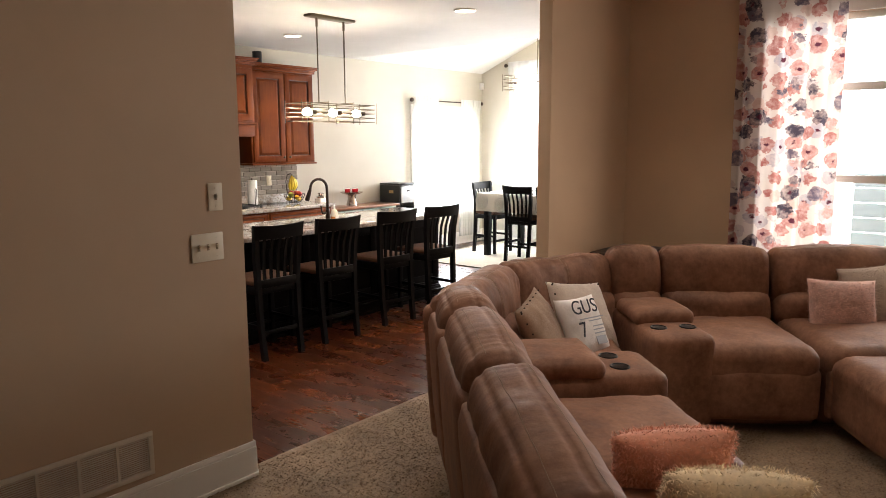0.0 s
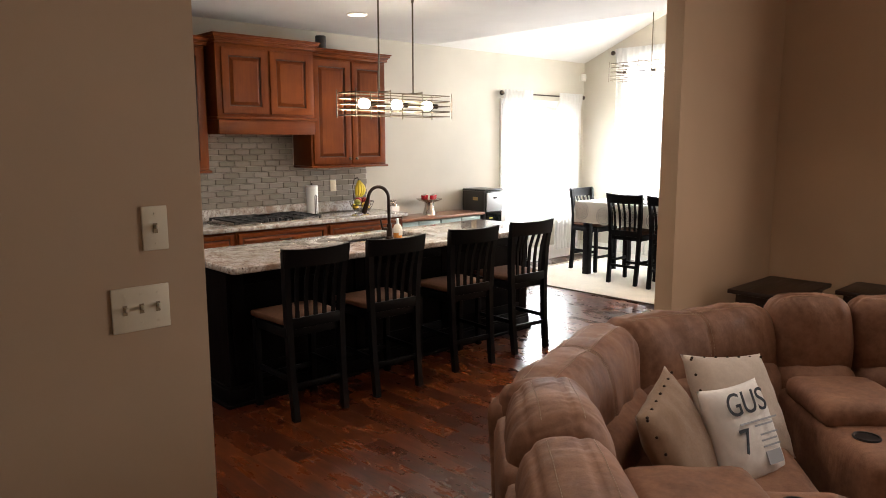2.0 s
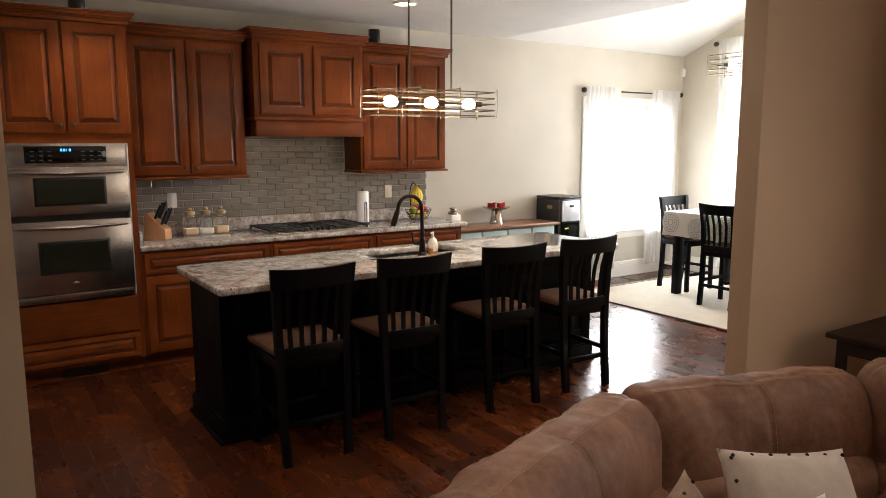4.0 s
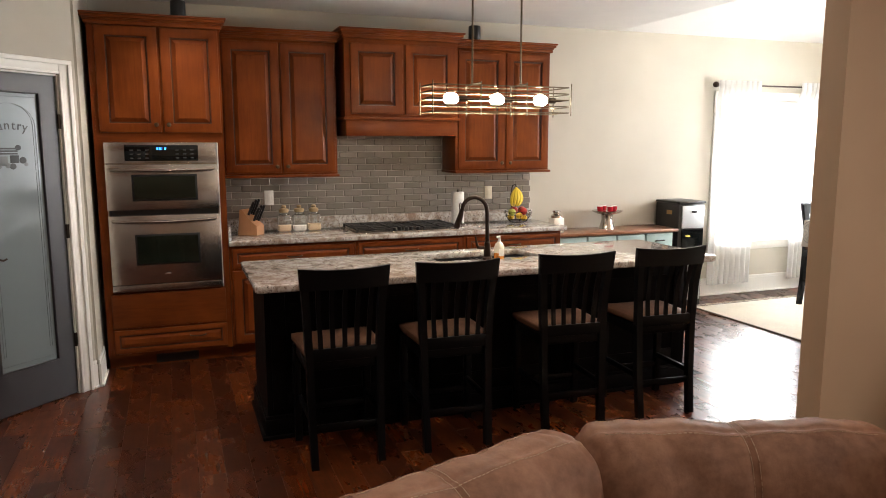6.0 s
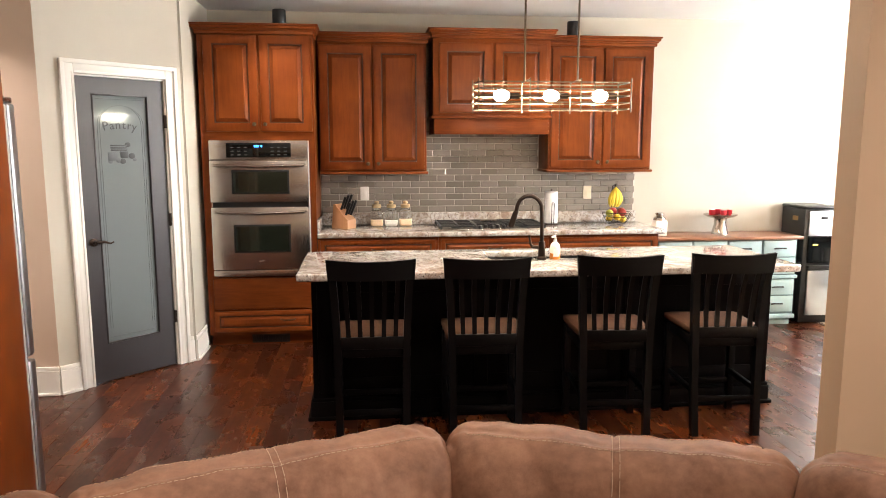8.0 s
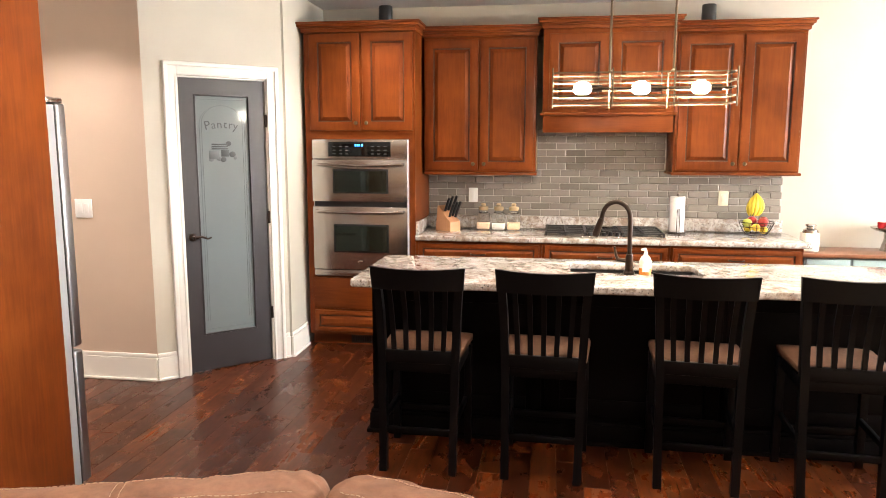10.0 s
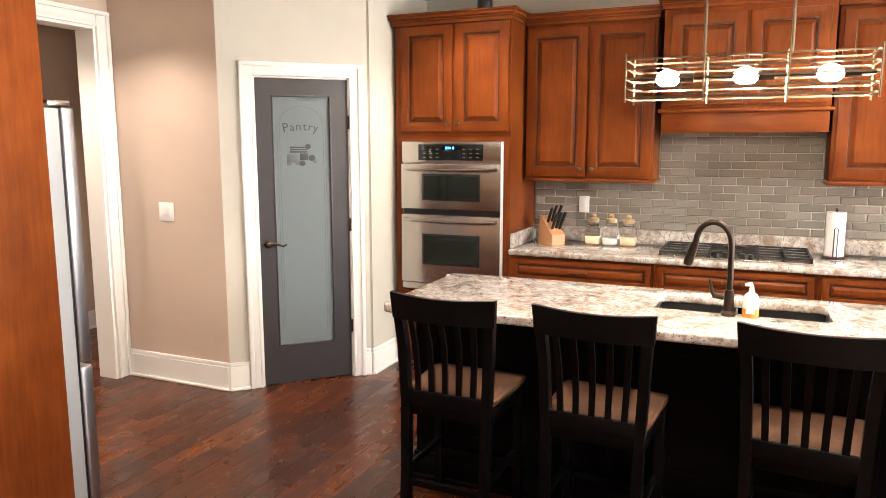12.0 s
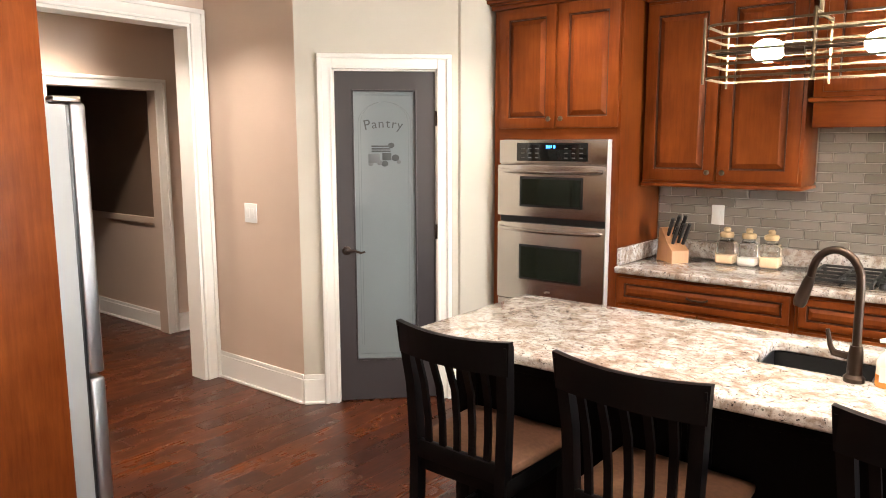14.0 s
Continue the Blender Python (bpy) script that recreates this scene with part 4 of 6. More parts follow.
# ---- fridge and its panel ----
fc = thing("fridge_cabinet", (1.45, 3.4, 0), "cherry fridge surround with a tall end panel", "cabinet")
part("body", B(0.99, 1.904, 3.065, 3.64, 1.84, 2.44), M["cherry"], fc)
part("side_panel", B(1.905, 1.932, 3.065, 3.756, 0, 2.44, bevel=0.002), M["cherry"], fc, "tall cherry end panel")
part("side_panel", B(0.955, 0.985, 3.065, 3.72, 0, 2.44), M["cherry"], fc)
fr = thing("refrigerator", (1.45, 3.45, 0), "stainless french-door refrigerator beside a cherry panel", "refrigerator")
M["fridge_side"] = painted("fridge_grey_side", (0.31, 0.325, 0.335), 0.4, 150, 0.05)
part("cabinet_body", B(1.00, 1.900, 3.08, 3.844, 0.03, 1.768, bevel=0.004), M["fridge_side"], fr)
for a, b in ((1.00, 1.447), (1.453, 1.900)):
    bm = B(a, b, 3.858, 3.920, 0.700, 1.775, bevel=0.012, seg=3)
    d = part("door", bm, M["steel_z"], fr)
    hx = b - 0.05 if a < 1.2 else a + 0.05
    part("handle", T([(hx, 3.915, 0.80), (hx, 3.955, 0.83), (hx, 3.96, 1.60), (hx, 3.915, 1.64)], 0.012, seg=8), M["chrome"], d)
fd = part("freezer_drawer", B(1.00, 1.900, 3.858, 3.920, 0.06, 0.682, bevel=0.012, seg=3), M["steel_z"], fr)
part("handle", T([(1.08, 3.915, 0.60), (1.09, 3.955, 0.60), (1.81, 3.955, 0.60), (1.82, 3.915, 0.60)], 0.012, seg=8), M["chrome"], fd)
part("gasket", B(1.01, 1.894, 3.8445, 3.8575, 0.06, 1.765), M["black"], fr, "dark door gasket")
part("hinge_cap", B(1.83, 1.898, 3.80, 3.905, 1.776, 1.800, bevel=0.006), M["steel"], fr, "grey hinge cover")
part("foot_grille", B(1.02, 1.88, 3.76, 3.83, 0.0, 0.05), M["black"], fr)

# ---- pantry door ----
pd = thing("pantry_door", DIAG @ Vector(((DX0 + DX1) / 2, 0.03, 0)), "charcoal door with an etched frosted pantry glass panel", "door", "", "")
PX0, PX1 = DX0 + 0.012, DX1 - 0.012
bm = bmesh.new()
GS0, GS1, GZ0, GZ1 = PX0 + 0.101, PX1 - 0.112, 0.262, 1.935
for b in ((PX0, GS0, 0.008, 2.042), (GS1, PX1, 0.008, 2.042), (GS0, GS1, 0.008, GZ0), (GS0, GS1, GZ1, 2.042)):
    box(bm, b[0], b[1], 0.012, 0.050, b[2], b[3], m=DIAG)
leaf = part("door_leaf", bm, M["charcoal"], pd, shade=0)
bm = bmesh.new()
for b in ((GS0, GS0 + 0.010, GZ0, GZ1), (GS1 - 0.010, GS1, GZ0, GZ1), (GS0 + 0.01, GS1 - 0.01, GZ0, GZ0 + 0.010), (GS0 + 0.01, GS1 - 0.01, GZ1 - 0.010, GZ1)):
    box(bm, b[0], b[1], 0.008, 0.030, b[2], b[3], bevel=0.003, m=DIAG)
part("glass_bead", bm, M["charcoal"], leaf)
M["frosted"] = material("frosted_pane", (0.165, 0.192, 0.200), 0.08, 0, 0.20)
part("glass", B(GS0 + 0.008, GS1 - 0.008, 0.026, 0.032, GZ0 + 0.008, GZ1 - 0.008, m=DIAG), M["frosted"], leaf, "grey-blue frosted glass panel")
bm = L([(0.028, 0), (0.028, 0.006), (0.012, 0.012), (0.012, 0.045)], seg=16)
bmesh.ops.transform(bm, matrix=DIAG @ pose(PX0 + 0.052, 0.012, 0.965, 90, 0, 0), verts=bm.verts)
tube(bm, [DIAG @ Vector((PX0 + 0.052, -0.036, 0.965)), DIAG @ Vector((PX0 + 0.10, -0.040, 0.970)), DIAG @ Vector((PX0 + 0.14, -0.038, 0.955)), DIAG @ Vector((PX0 + 0.165, -0.036, 0.962))], [0.010, 0.009, 0.007, 0.006], seg=8)
part("lever_handle", bm, M["bronze"], leaf, "dark bronze lever handle")
for z in (0.32, 1.03, 1.72):
    part("hinge", B(PX1 - 0.004, PX1 + 0.014, -0.004, 0.011, z, z + 0.09, bevel=0.003, m=DIAG), M["bronze"], pd, "dark bronze hinge")
bm = bmesh.new()
for b in ((DX0, DX0 + 0.010, 0, 2.05), (DX1 - 0.010, DX1, 0, 2.05), (DX0 + 0.01, DX1 - 0.01, 2.043, 2.053)):
    box(bm, b[0], b[1], 0.0, 0.108, b[2], b[3], m=DIAG)
structure("jamb_pantry", bm, M["trim"], "white jamb lining of the pantry door", "trim")


# ---- sectional sofa ----
from mathutils.bvhtree import BVHTree

sofa = thing("sectional_sofa", (3.5, 2.0, 0), "brown microsuede reclining sectional sofa set diagonally in the room", "sofa")


def crumple(bm, amount, freq, seed, squash=(1, 1, 1)):
    """Soft folds over a stuffed surface, along its normals."""
    bm.normal_update()
    for v in bm.verts:
        q = Vector((v.co.x * squash[0], v.co.y * squash[1], v.co.z * squash[2])) * freq + Vector((seed * 3.7, seed * 1.9, seed))
        w = noise.noise(q) + 0.45 * noise.noise(q * 2.1) - 0.5 * abs(noise.noise(q * 1.4 + Vector((9, 2, 4))))
        v.co += v.normal * amount * w


def stitches(tree, pts, parent, aim, step=0.013, name="stitching"):
    """A run of short thread stitches laid on a stuffed surface along the line pts, found along aim."""
    bm = bmesh.new()
    run = []
    for a, b in zip(pts, pts[1:]):
        a, b = Vector(a), Vector(b)
        n = max(2, int((b - a).length / step))
        run += [a.lerp(b, i / n) for i in range(n)]
    hits = []
    for p in run:
        h = tree.ray_cast(p - aim * 0.5, aim, 1.2)
        hits.append((h[0], h[1]) if h[0] else None)
    for h, k in zip(hits, hits[1:]):
        if h and k and (k[0] - h[0]).length < 3 * step:
            a, b = h[0] + h[1] * 0.0019, k[0] + k[1] * 0.0019
            tube(bm, [a.lerp(b, 0.12), a.lerp(b, 0.78)], 0.0010, seg=5)
    if not bm.verts:
        bm.free()
        return
    return part(name, bm, M["thread"], parent, "tan topstitching")


def back_roll(F, length, seed, wedge):
    """A rolled-over back cushion: boxed top between two sewn seams, puckered ends, folds running off the seams."""
    bm = bmesh.new()
    nx, na = 84, 104
    zc, half, tall = (0.688, 0.142, 0.205) if wedge else (0.735, 0.140, 0.200)
    rings = []
    for i in range(nx + 1):
        x = length / 2 * math.sin(math.pi / 2 * (-1 + 2 * i / nx))
        end = length / 2 - abs(x)
        k = 1 - min(1.0, end / 0.075)
        shrink = 0.30 + 0.70 * math.sqrt(max(0.0, 1 - k * k))
        ring = []
        for j in range(na):
            a = 2 * math.pi * j / na
            c, t = math.cos(a), math.sin(a)
            y = half * math.copysign(abs(c) ** 0.72, c) * shrink
            z = tall * math.copysign(abs(t) ** 0.80, t) * (0.55 + 0.45 * shrink)
            z += 0.014 * (1 - (2 * x / length) ** 2) if t > 0 else 0.0
            out = Vector((0, c / half, t / tall)).normalized()
            pull = math.exp(-end / 0.11)
            top = max(0.0, t) ** 0.7
            q = Vector((x * 24 + 0.9 * noise.noise(Vector((x * 7, a * 2, seed))), a * 0.9, seed * 7.3))
            fold = abs(noise.noise(q)) - 0.25
            slant = noise.noise(Vector(((x + 0.55 * z) * 10, a * 0.8, seed * 3.1 + 40)))
            dent = fold * ((0.005 if wedge else 0.0015) + 0.015 * pull) * (0.35 + 0.65 * top) + slant * (0.011 if wedge else 0.005)
            dent += 0.010 * noise.noise(Vector((x * 5, y * 6, z * 4 + seed * 2.7)))
            if t > 0.2:
                for line in (0.082, -0.040):
                    g = (y - line) / 0.010
                    dent -= 0.006 * math.exp(-g * g)
                    dent += 0.004 * noise.noise(Vector((x * 55, seed, line * 90))) * math.exp(-abs(y - line) / 0.022)
            if wedge:
                g = x / 0.011
                dent -= 0.006 * math.exp(-g * g)
                dent += 0.005 * noise.noise(Vector((z * 48, a * 2, seed))) * math.exp(-abs(x) / 0.035)
            ring.append(bm.verts.new(Vector((x, y, z)) + out * dent))
        rings.append(ring)
    for r0, r1 in zip(rings, rings[1:]):
        for j in range(na):
            bm.faces.new((r0[j], r1[j], r1[(j + 1) % na], r0[(j + 1) % na]))
    bm.faces.new(rings[0])
    bm.faces.new(rings[-1][::-1])
    bmesh.ops.transform(bm, matrix=F @ pose(0, 0.01, zc, -7, 0, 0), verts=bm.verts)
    bmesh.ops.recalc_face_normals(bm, faces=bm.faces)
    return bm


def section(p, q, kind, seed, top=0.935, seat=True, gap=0.012):
    """One unit of the sofa along the back line from p to q; its seat lies to the right of that line."""
    p, q = Vector((*p, 0)), Vector((*q, 0))
    d = q - p
    Ls = d.length
    c = (p + q) / 2
    F = pose(c.x, c.y, 0, 0, 0, math.degrees(math.atan2(d.y, d.x)))
    # back cushion, rolled over at the top
    if kind != "wedge":
        F = F @ pose(0, -0.055, 0)
    bm = back_roll(F, Ls - (gap if kind != "wedge" else -0.02), seed, kind == "wedge")
    tree = BVHTree.FromBMesh(bm)
    bc = part("back_cushion", bm, M["suede"], sofa, "", 180)
    down = Vector((0, 0, -1))
    h = Ls / 2 - 0.055
    for y in ((0.075, -0.035) if kind != "wedge" else (0.07, -0.03)):
        stitches(tree, [F @ Vector((-h, y, 0.95)), F @ Vector((h, y, 0.95))], bc, down)
    if kind == "wedge":
        inward = (F.to_3x3() @ Vector((0, 1, 0)))
        for x in (-0.006, 0.012):
            stitches(tree, [F @ Vector((x, -0.2, 0.93)), F @ Vector((x, -0.2, 0.60))], bc, inward)
            stitches(tree, [F @ Vector((x, 0.07, 0.93)), F @ Vector((x, -0.13, 0.93))], bc, down)
    # lumbar roll
    bm = puff(Ls - gap, 0.24, 0.26, 0.10, 14, (0, 0.02, 0), m=F @ pose(0, -0.075, 0.545, -6, 0, 0))
    crumple(bm, 0.010, 6, seed + 3)
    part("lumbar_cushion", bm, M["suede"], sofa, "", 180)
    # padded outer back
    bm = puff(Ls - 0.004, 0.11, 0.70, 0.045, 12, (0, 0.012, 0), m=F @ pose(0, 0.105, 0.46, -4, 0, 0))
    crumple(bm, 0.006, 5, seed + 7)
    part("outer_back", bm, M["suede"], sofa, "", 180)
    if kind == "wedge":
        return F, Ls
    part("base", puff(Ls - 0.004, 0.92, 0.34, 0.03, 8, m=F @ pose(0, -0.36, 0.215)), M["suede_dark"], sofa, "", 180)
    if kind == "console":
        w = Ls - 0.01
        bm = puff(w, 0.80, 0.52, 0.045, 12, (0.006, 0, 0.006), m=F @ pose(0, -0.50, 0.315))
        con = part("console", bm, M["suede"], sofa, "armrest console with two cup holders", 180)
        bm = puff(w + 0.01, 0.40, 0.10, 0.045, 12, (0, 0, 0.012), m=F @ pose(0, -0.40, 0.60))
        crumple(bm, 0.005, 8, seed)
        part("console_lid", bm, M["suede"], con, "padded console lid", 180)
        for x in (-0.085, 0.085):
            bm = bmesh.new()
            at = F @ Vector((x, -0.700, 0.578))
            tube(bm, [at + Vector((0.043 * math.cos(a), 0.043 * math.sin(a), 0.002)) for a in [2 * math.pi * k / 24 for k in range(24)]], 0.005, seg=6, closed=True)
            lathe(bm, [(0.041, 0.0), (0.041, 0.002)], at, 24)
            part("cup_holder", bm, M["black"], con, "black plastic cup holder")
    else:
        bm = puff(Ls - gap, 0.80, 0.22, 0.085, 18, (0.0, 0.0, 0.025), m=F @ pose(0, -0.49, 0.40))
        crumple(bm, 0.010, 4.5, seed + 5)
        part("seat_cushion", bm, M["suede"], sofa, "", 180)
        bm = puff(Ls - gap, 0.10, 0.30, 0.04, 12, (0, 0.012, 0), m=F @ pose(0, -0.84, 0.24))
        crumple(bm, 0.006, 5, seed + 9)
        part("footrest_panel", bm, M["suede"], sofa, "", 180)
    return F, Ls


RIDGE = [((1.14, 0.60), (1.85, 1.29), "seat"), ((1.85, 1.29), (2.42, 1.85), "seat"), ((2.42, 1.85), (2.72, 2.15), "console"), ((2.72, 2.15), (3.54, 2.405), "wedge"),
         ((3.54, 2.405), (4.32, 2.14), "wedge"), ((4.32, 2.14), (4.57, 1.88), "console"), ((4.57, 1.88), (4.98, 1.30), "seat"), ((4.98, 1.30), (5.50, 0.62), "seat")]
for i, (p, q, k) in enumerate(RIDGE):
    section(p, q, k, i + 1)

# corner seat between the consoles
bm = bmesh.new()
outline = [(2.86, 2.10), (3.53, 2.30), (4.14, 2.05), (3.56, 1.60), (3.40, 1.46), (3.24, 1.42)]
loop = [bm.verts.new((x, y, 0.06)) for x, y in outline]
bm.faces.new(loop)
out = bmesh.ops.extrude_face_region(bm, geom=bm.faces[:])
bmesh.ops.translate(bm, verts=[g for g in out["geom"] if isinstance(g, bmesh.types.BMVert)], vec=(0, 0, 0.43))
bmesh.ops.recalc_face_normals(bm, faces=bm.faces)
bmesh.ops.bevel(bm, geom=[e for e in bm.edges if min(v.co.z for v in e.verts) > 0.3], offset=0.06, segments=5, affect="EDGES", profile=0.5)
bmesh.ops.triangulate(bm, faces=bm.faces)
bmesh.ops.subdivide_edges(bm, edges=bm.edges[:], cuts=3, use_grid_fill=True)
crumple(bm, 0.006, 5, 21)
part("corner_seat", bm, M["suede"], sofa, "rounded corner seat cushion", 60)

# chaise at the far end
FC = pose(5.23, 0.955, 0, 0, 0, math.degrees(math.atan2(-0.67, 0.51)))
bm = puff(0.82, 0.80, 0.40, 0.09, 14, (0, 0, 0.02), m=FC @ pose(0.0, -1.24, 0.27))
crumple(bm, 0.008, 4, 31)
part("chaise", bm, M["suede"], sofa, "wide chaise seat block", 180)


# ---- throw pillows ----
def pillow_mesh(w, h, thick, m, seed, n=26, fold=0.006):
    """A stuffed square pillow with pinched corners, upright in the frame m (faces along y)."""
    bm = bmesh.new()
    grid = {}
    for side in (-1, 1):
        for i in range(n + 1):
            for j in range(n + 1):
                u, v = -1 + 2 * i / n, -1 + 2 * j / n
                edge = i in (0, n) or j in (0, n)
                if edge and side == 1:
                    grid[side, i, j] = grid[-1, i, j]
                    continue
                f = max(0, (1 - abs(u) ** 2.6) * (1 - abs(v) ** 2.6)) ** 0.55
                pin = 1 - 0.07 * (1 - u * u) * abs(v) ** 3 - 0.0
                pin2 = 1 - 0.07 * (1 - v * v) * abs(u) ** 3
                q = Vector((u * 2.4 + seed, v * 2.4, side * 3))
                y = side * thick / 2 * f + fold * noise.noise(q * 1.6) * (1 if not edge else 0.4)
                grid[side, i, j] = bm.verts.new(m @ Vector((u * w / 2 * pin2, y, v * h / 2 * pin)))
        for i in range(n):
            for j in range(n):
                bm.faces.new((grid[side, i, j], grid[side, i + 1, j], grid[side, i + 1, j + 1], grid[side, i, j + 1]))
    bmesh.ops.recalc_face_normals(bm, faces=bm.faces)
    return bm


def stand_on(x, y, z, yaw, lean, roll, h):
    """Frame of a pillow standing on its lower edge at (x, y, z); its front faces -y turned by yaw."""
    return pose(x, y, z, 0, 0, yaw) @ pose(0, 0, 0, -lean, 0, 0) @ pose(0, 0, h / 2, 0, roll, 0)


M["linen"] = fabric("tan_linen", (0.27, 0.175, 0.115), 0.9, 900, 0.3, 0.1)
M["canvas"] = fabric("off_white_canvas", (0.54, 0.45, 0.38), 0.9, 900, 0.3, 0.06)
M["white_cloth"] = fabric("white_cotton", (0.76, 0.72, 0.69), 0.9, 900, 0.3, 0.05)
M["ink"] = material("faded_black_print", (0.02, 0.024, 0.035), 0.8)
M["grey_ink"] = material("grey_print_faded", (0.36, 0.38, 0.42), 0.8)
M["coral"] = fabric("coral_plush", (0.82, 0.40, 0.28), 0.95, 300, 0.5, 0.15, 0.5)
M["cream"] = fabric("cream_plush", (0.86, 0.71, 0.48), 0.95, 300, 0.5, 0.15, 0.5)
M["blush"] = fabric("blush_plush", (0.72, 0.48, 0.42), 0.95, 250, 0.6, 0.2, 0.5)


def studded(name, w, h, m, mat, label, seed):
    th = thing(name, m @ Vector((0, 0, -h / 2)), label, "pillow", "throw pillows on the sofa")
    part("cover", pillow_mesh(w, h, 0.15, m, seed), mat, th, "", 180)
    for k in range(7):
        u = -0.43 + 0.86 * k / 6
        for px, pz in ((u * w, 0.445 * h), (-0.445 * w, u * h)):
            part("stud", ball(0.0062, m @ Vector((px, -0.024, pz)), 1), M["bronze"], th)
    return th


studded("throw_pillow", 0.42, 0.42, stand_on(3.25, 1.85, 0.445, 14, 28, -8, 0.38), M["linen"], "tan linen throw pillow with studded edges on the corner seat", 1)
studded("throw_pillow", 0.42, 0.42, stand_on(3.67, 1.845, 0.455, -15, 34, 8, 0.40), M["canvas"], "pale studded throw pillow leaning on the corner back", 2)
gm = stand_on(3.475, 1.765, 0.458, -10, 27, 2, 0.34)
gp = thing("throw_pillow", gm @ Vector((0, 0, -0.2)), "white printed throw pillow with black lettering", "pillow", "throw pillows on the sofa")
cover = part("cover", pillow_mesh(0.33, 0.345, 0.13, gm, 5), M["white_cloth"], gp, "", 180)


def words(text, size, m, mat, parent, name="lettering", extrude=0.0008, label=""):
    """Raised lettering in the built-in font, centred in the frame m (letters in its xz plane)."""
    cu = bpy.data.curves.new(name, "FONT")
    cu.body, cu.size, cu.align_x, cu.align_y, cu.extrude = text, size, "CENTER", "CENTER", extrude
    tmp = bpy.data.objects.new(name, cu)
    scene.collection.objects.link(tmp)
    me = bpy.data.meshes.new_from_object(tmp.evaluated_get(bpy.context.evaluated_depsgraph_get()))
    bpy.data.objects.remove(tmp)
    bm = bmesh.new()
    bm.from_mesh(me)
    bmesh.ops.transform(bm, matrix=m @ pose(0, 0, 0, 90, 0, 0), verts=bm.verts)
    return part(name, bm, mat, parent, label, 0)


words("GUS", 0.112, gm @ pose(-0.01, -0.064, 0.095), M["ink"], cover, label="black lettering")
words("7", 0.12, gm @ pose(-0.075, -0.068, -0.03), M["ink"], cover, label="black numeral")
for z, x, w in ((0.028, 0.02, 0.20), (0.012, 0.04, 0.10), (-0.02, 0.05, 0.10), (-0.04, 0.045, 0.085), (-0.06, 0.05, 0.095)):
    part("print_line", B(x - w / 2, x + w / 2, -0.0675, -0.0665, z, z + 0.006, m=gm), M["grey_ink"], cover)
part("print_block", B(0.01, 0.09, -0.063, -0.061, -0.12, -0.075, m=gm), M["grey_ink"], cover)


def plush(w, h, m, mat, label, seed, tufts=9000, length=0.016):
    """A shaggy pillow: cover plus a coat of short tufts."""
    th = thing("throw_pillow", m @ Vector((0, 0, -h / 2)), label, "pillow", "throw pillows on the sofa")
    bm = pillow_mesh(w, h, 0.17, m, seed)
    cv = part("cover", bm, mat, th, "", 180)
    rnd = random.Random(seed)
    polys = cv.data.polygons
    verts, faces = [], []
    for _ in range(tufts):
        f = polys[rnd.randrange(len(polys))]
        c = Vector(f.center) + Vector((rnd.uniform(-1, 1), rnd.uniform(-1, 1), rnd.uniform(-1, 1))) * 0.008
        d = (Vector(f.normal) * 0.55 + Vector((rnd.uniform(-0.6, 0.6), rnd.uniform(-0.6, 0.6), rnd.uniform(-0.7, 0.4)))).normalized() * length * rnd.uniform(0.5, 1.1)
        s = d.cross(Vector((rnd.uniform(-1, 1), rnd.uniform(-1, 1), 1))).normalized() * 0.0022
        k = len(verts)
        verts += [c - s, c + s, c + d * 0.6 + s * 0.7, c + d]
        faces.append((k, k + 1, k + 2, k + 3))
    me = bpy.data.meshes.new("shaggy_coat")
    me.from_pydata([tuple(v) for v in verts], [], faces)
    me.materials.append(mat)
    ob = new("shaggy_coat", me)
    ob.parent = th
    tagged(ob, "", "", "", "stuff")
    return th


plush(0.40, 0.28, stand_on(2.25, 0.86, 0.44, 128, 22, 4, 0.28), M["coral"], "coral plush throw pillow on the sofa seat", 11)
plush(0.44, 0.28, stand_on(2.12, 0.64, 0.43, 128, 28, -3, 0.28), M["cream"], "cream shaggy throw pillow on the sofa seat", 12)
plush(0.42, 0.36, stand_on(4.84, 0.78, 0.43, -52, 16, 2, 0.36), M["blush"], "blush pink ruffled throw pillow on the sofa", 13, 6000, 0.012)
plush(0.42, 0.38, stand_on(5.10, 0.64, 0.48, -48, 20, -5, 0.38), M["canvas"], "pale plush throw pillow behind the pink one", 14, 6000, 0.012)

# ---- dark side tables in the corner behind the sofa ----
M["walnut"] = stained_wood("dark_walnut", (0.010, 0.0045, 0.0035), (0.026, 0.0105, 0.0065), 0.4, "x")
for x, y, a, w, d in ((5.80, 2.64, 0, 0.66, 0.40), (6.12, 2.02, 90, 0.66, 0.42)):
    F = flat_frame(x, y, a)
    st = thing("side_table", (x, y, 0), "dark walnut side table in the corner behind the sofa", "side table", "side tables behind the sofa")
    part("tabletop", B(-w / 2, w / 2, -d / 2, d / 2, 0.665, 0.693, bevel=0.006, m=F), M["walnut"], st)
    part("apron", B(-w / 2 + 0.04, w / 2 - 0.04, -d / 2 + 0.04, d / 2 - 0.04, 0.59, 0.664, m=F), M["walnut"], st)
    for sx in (-1, 1):
        for sy in (-1, 1):
            part("leg", B(sx * (w / 2 - 0.06) - 0.02, sx * (w / 2 - 0.06) + 0.02, sy * (d / 2 - 0.06) - 0.02, sy * (d / 2 - 0.06) + 0.02, 0, 0.59, m=F), M["walnut"], st)


# ---- windows ----
M["glass"] = clear_glass("window_glass")
M["daylight"] = glowing("overexposed_daylight", (0.93, 0.97, 1.0), 5.0)
M["yard"] = glowing("hazy_yard", (0.55, 0.62, 0.66), 1.1)


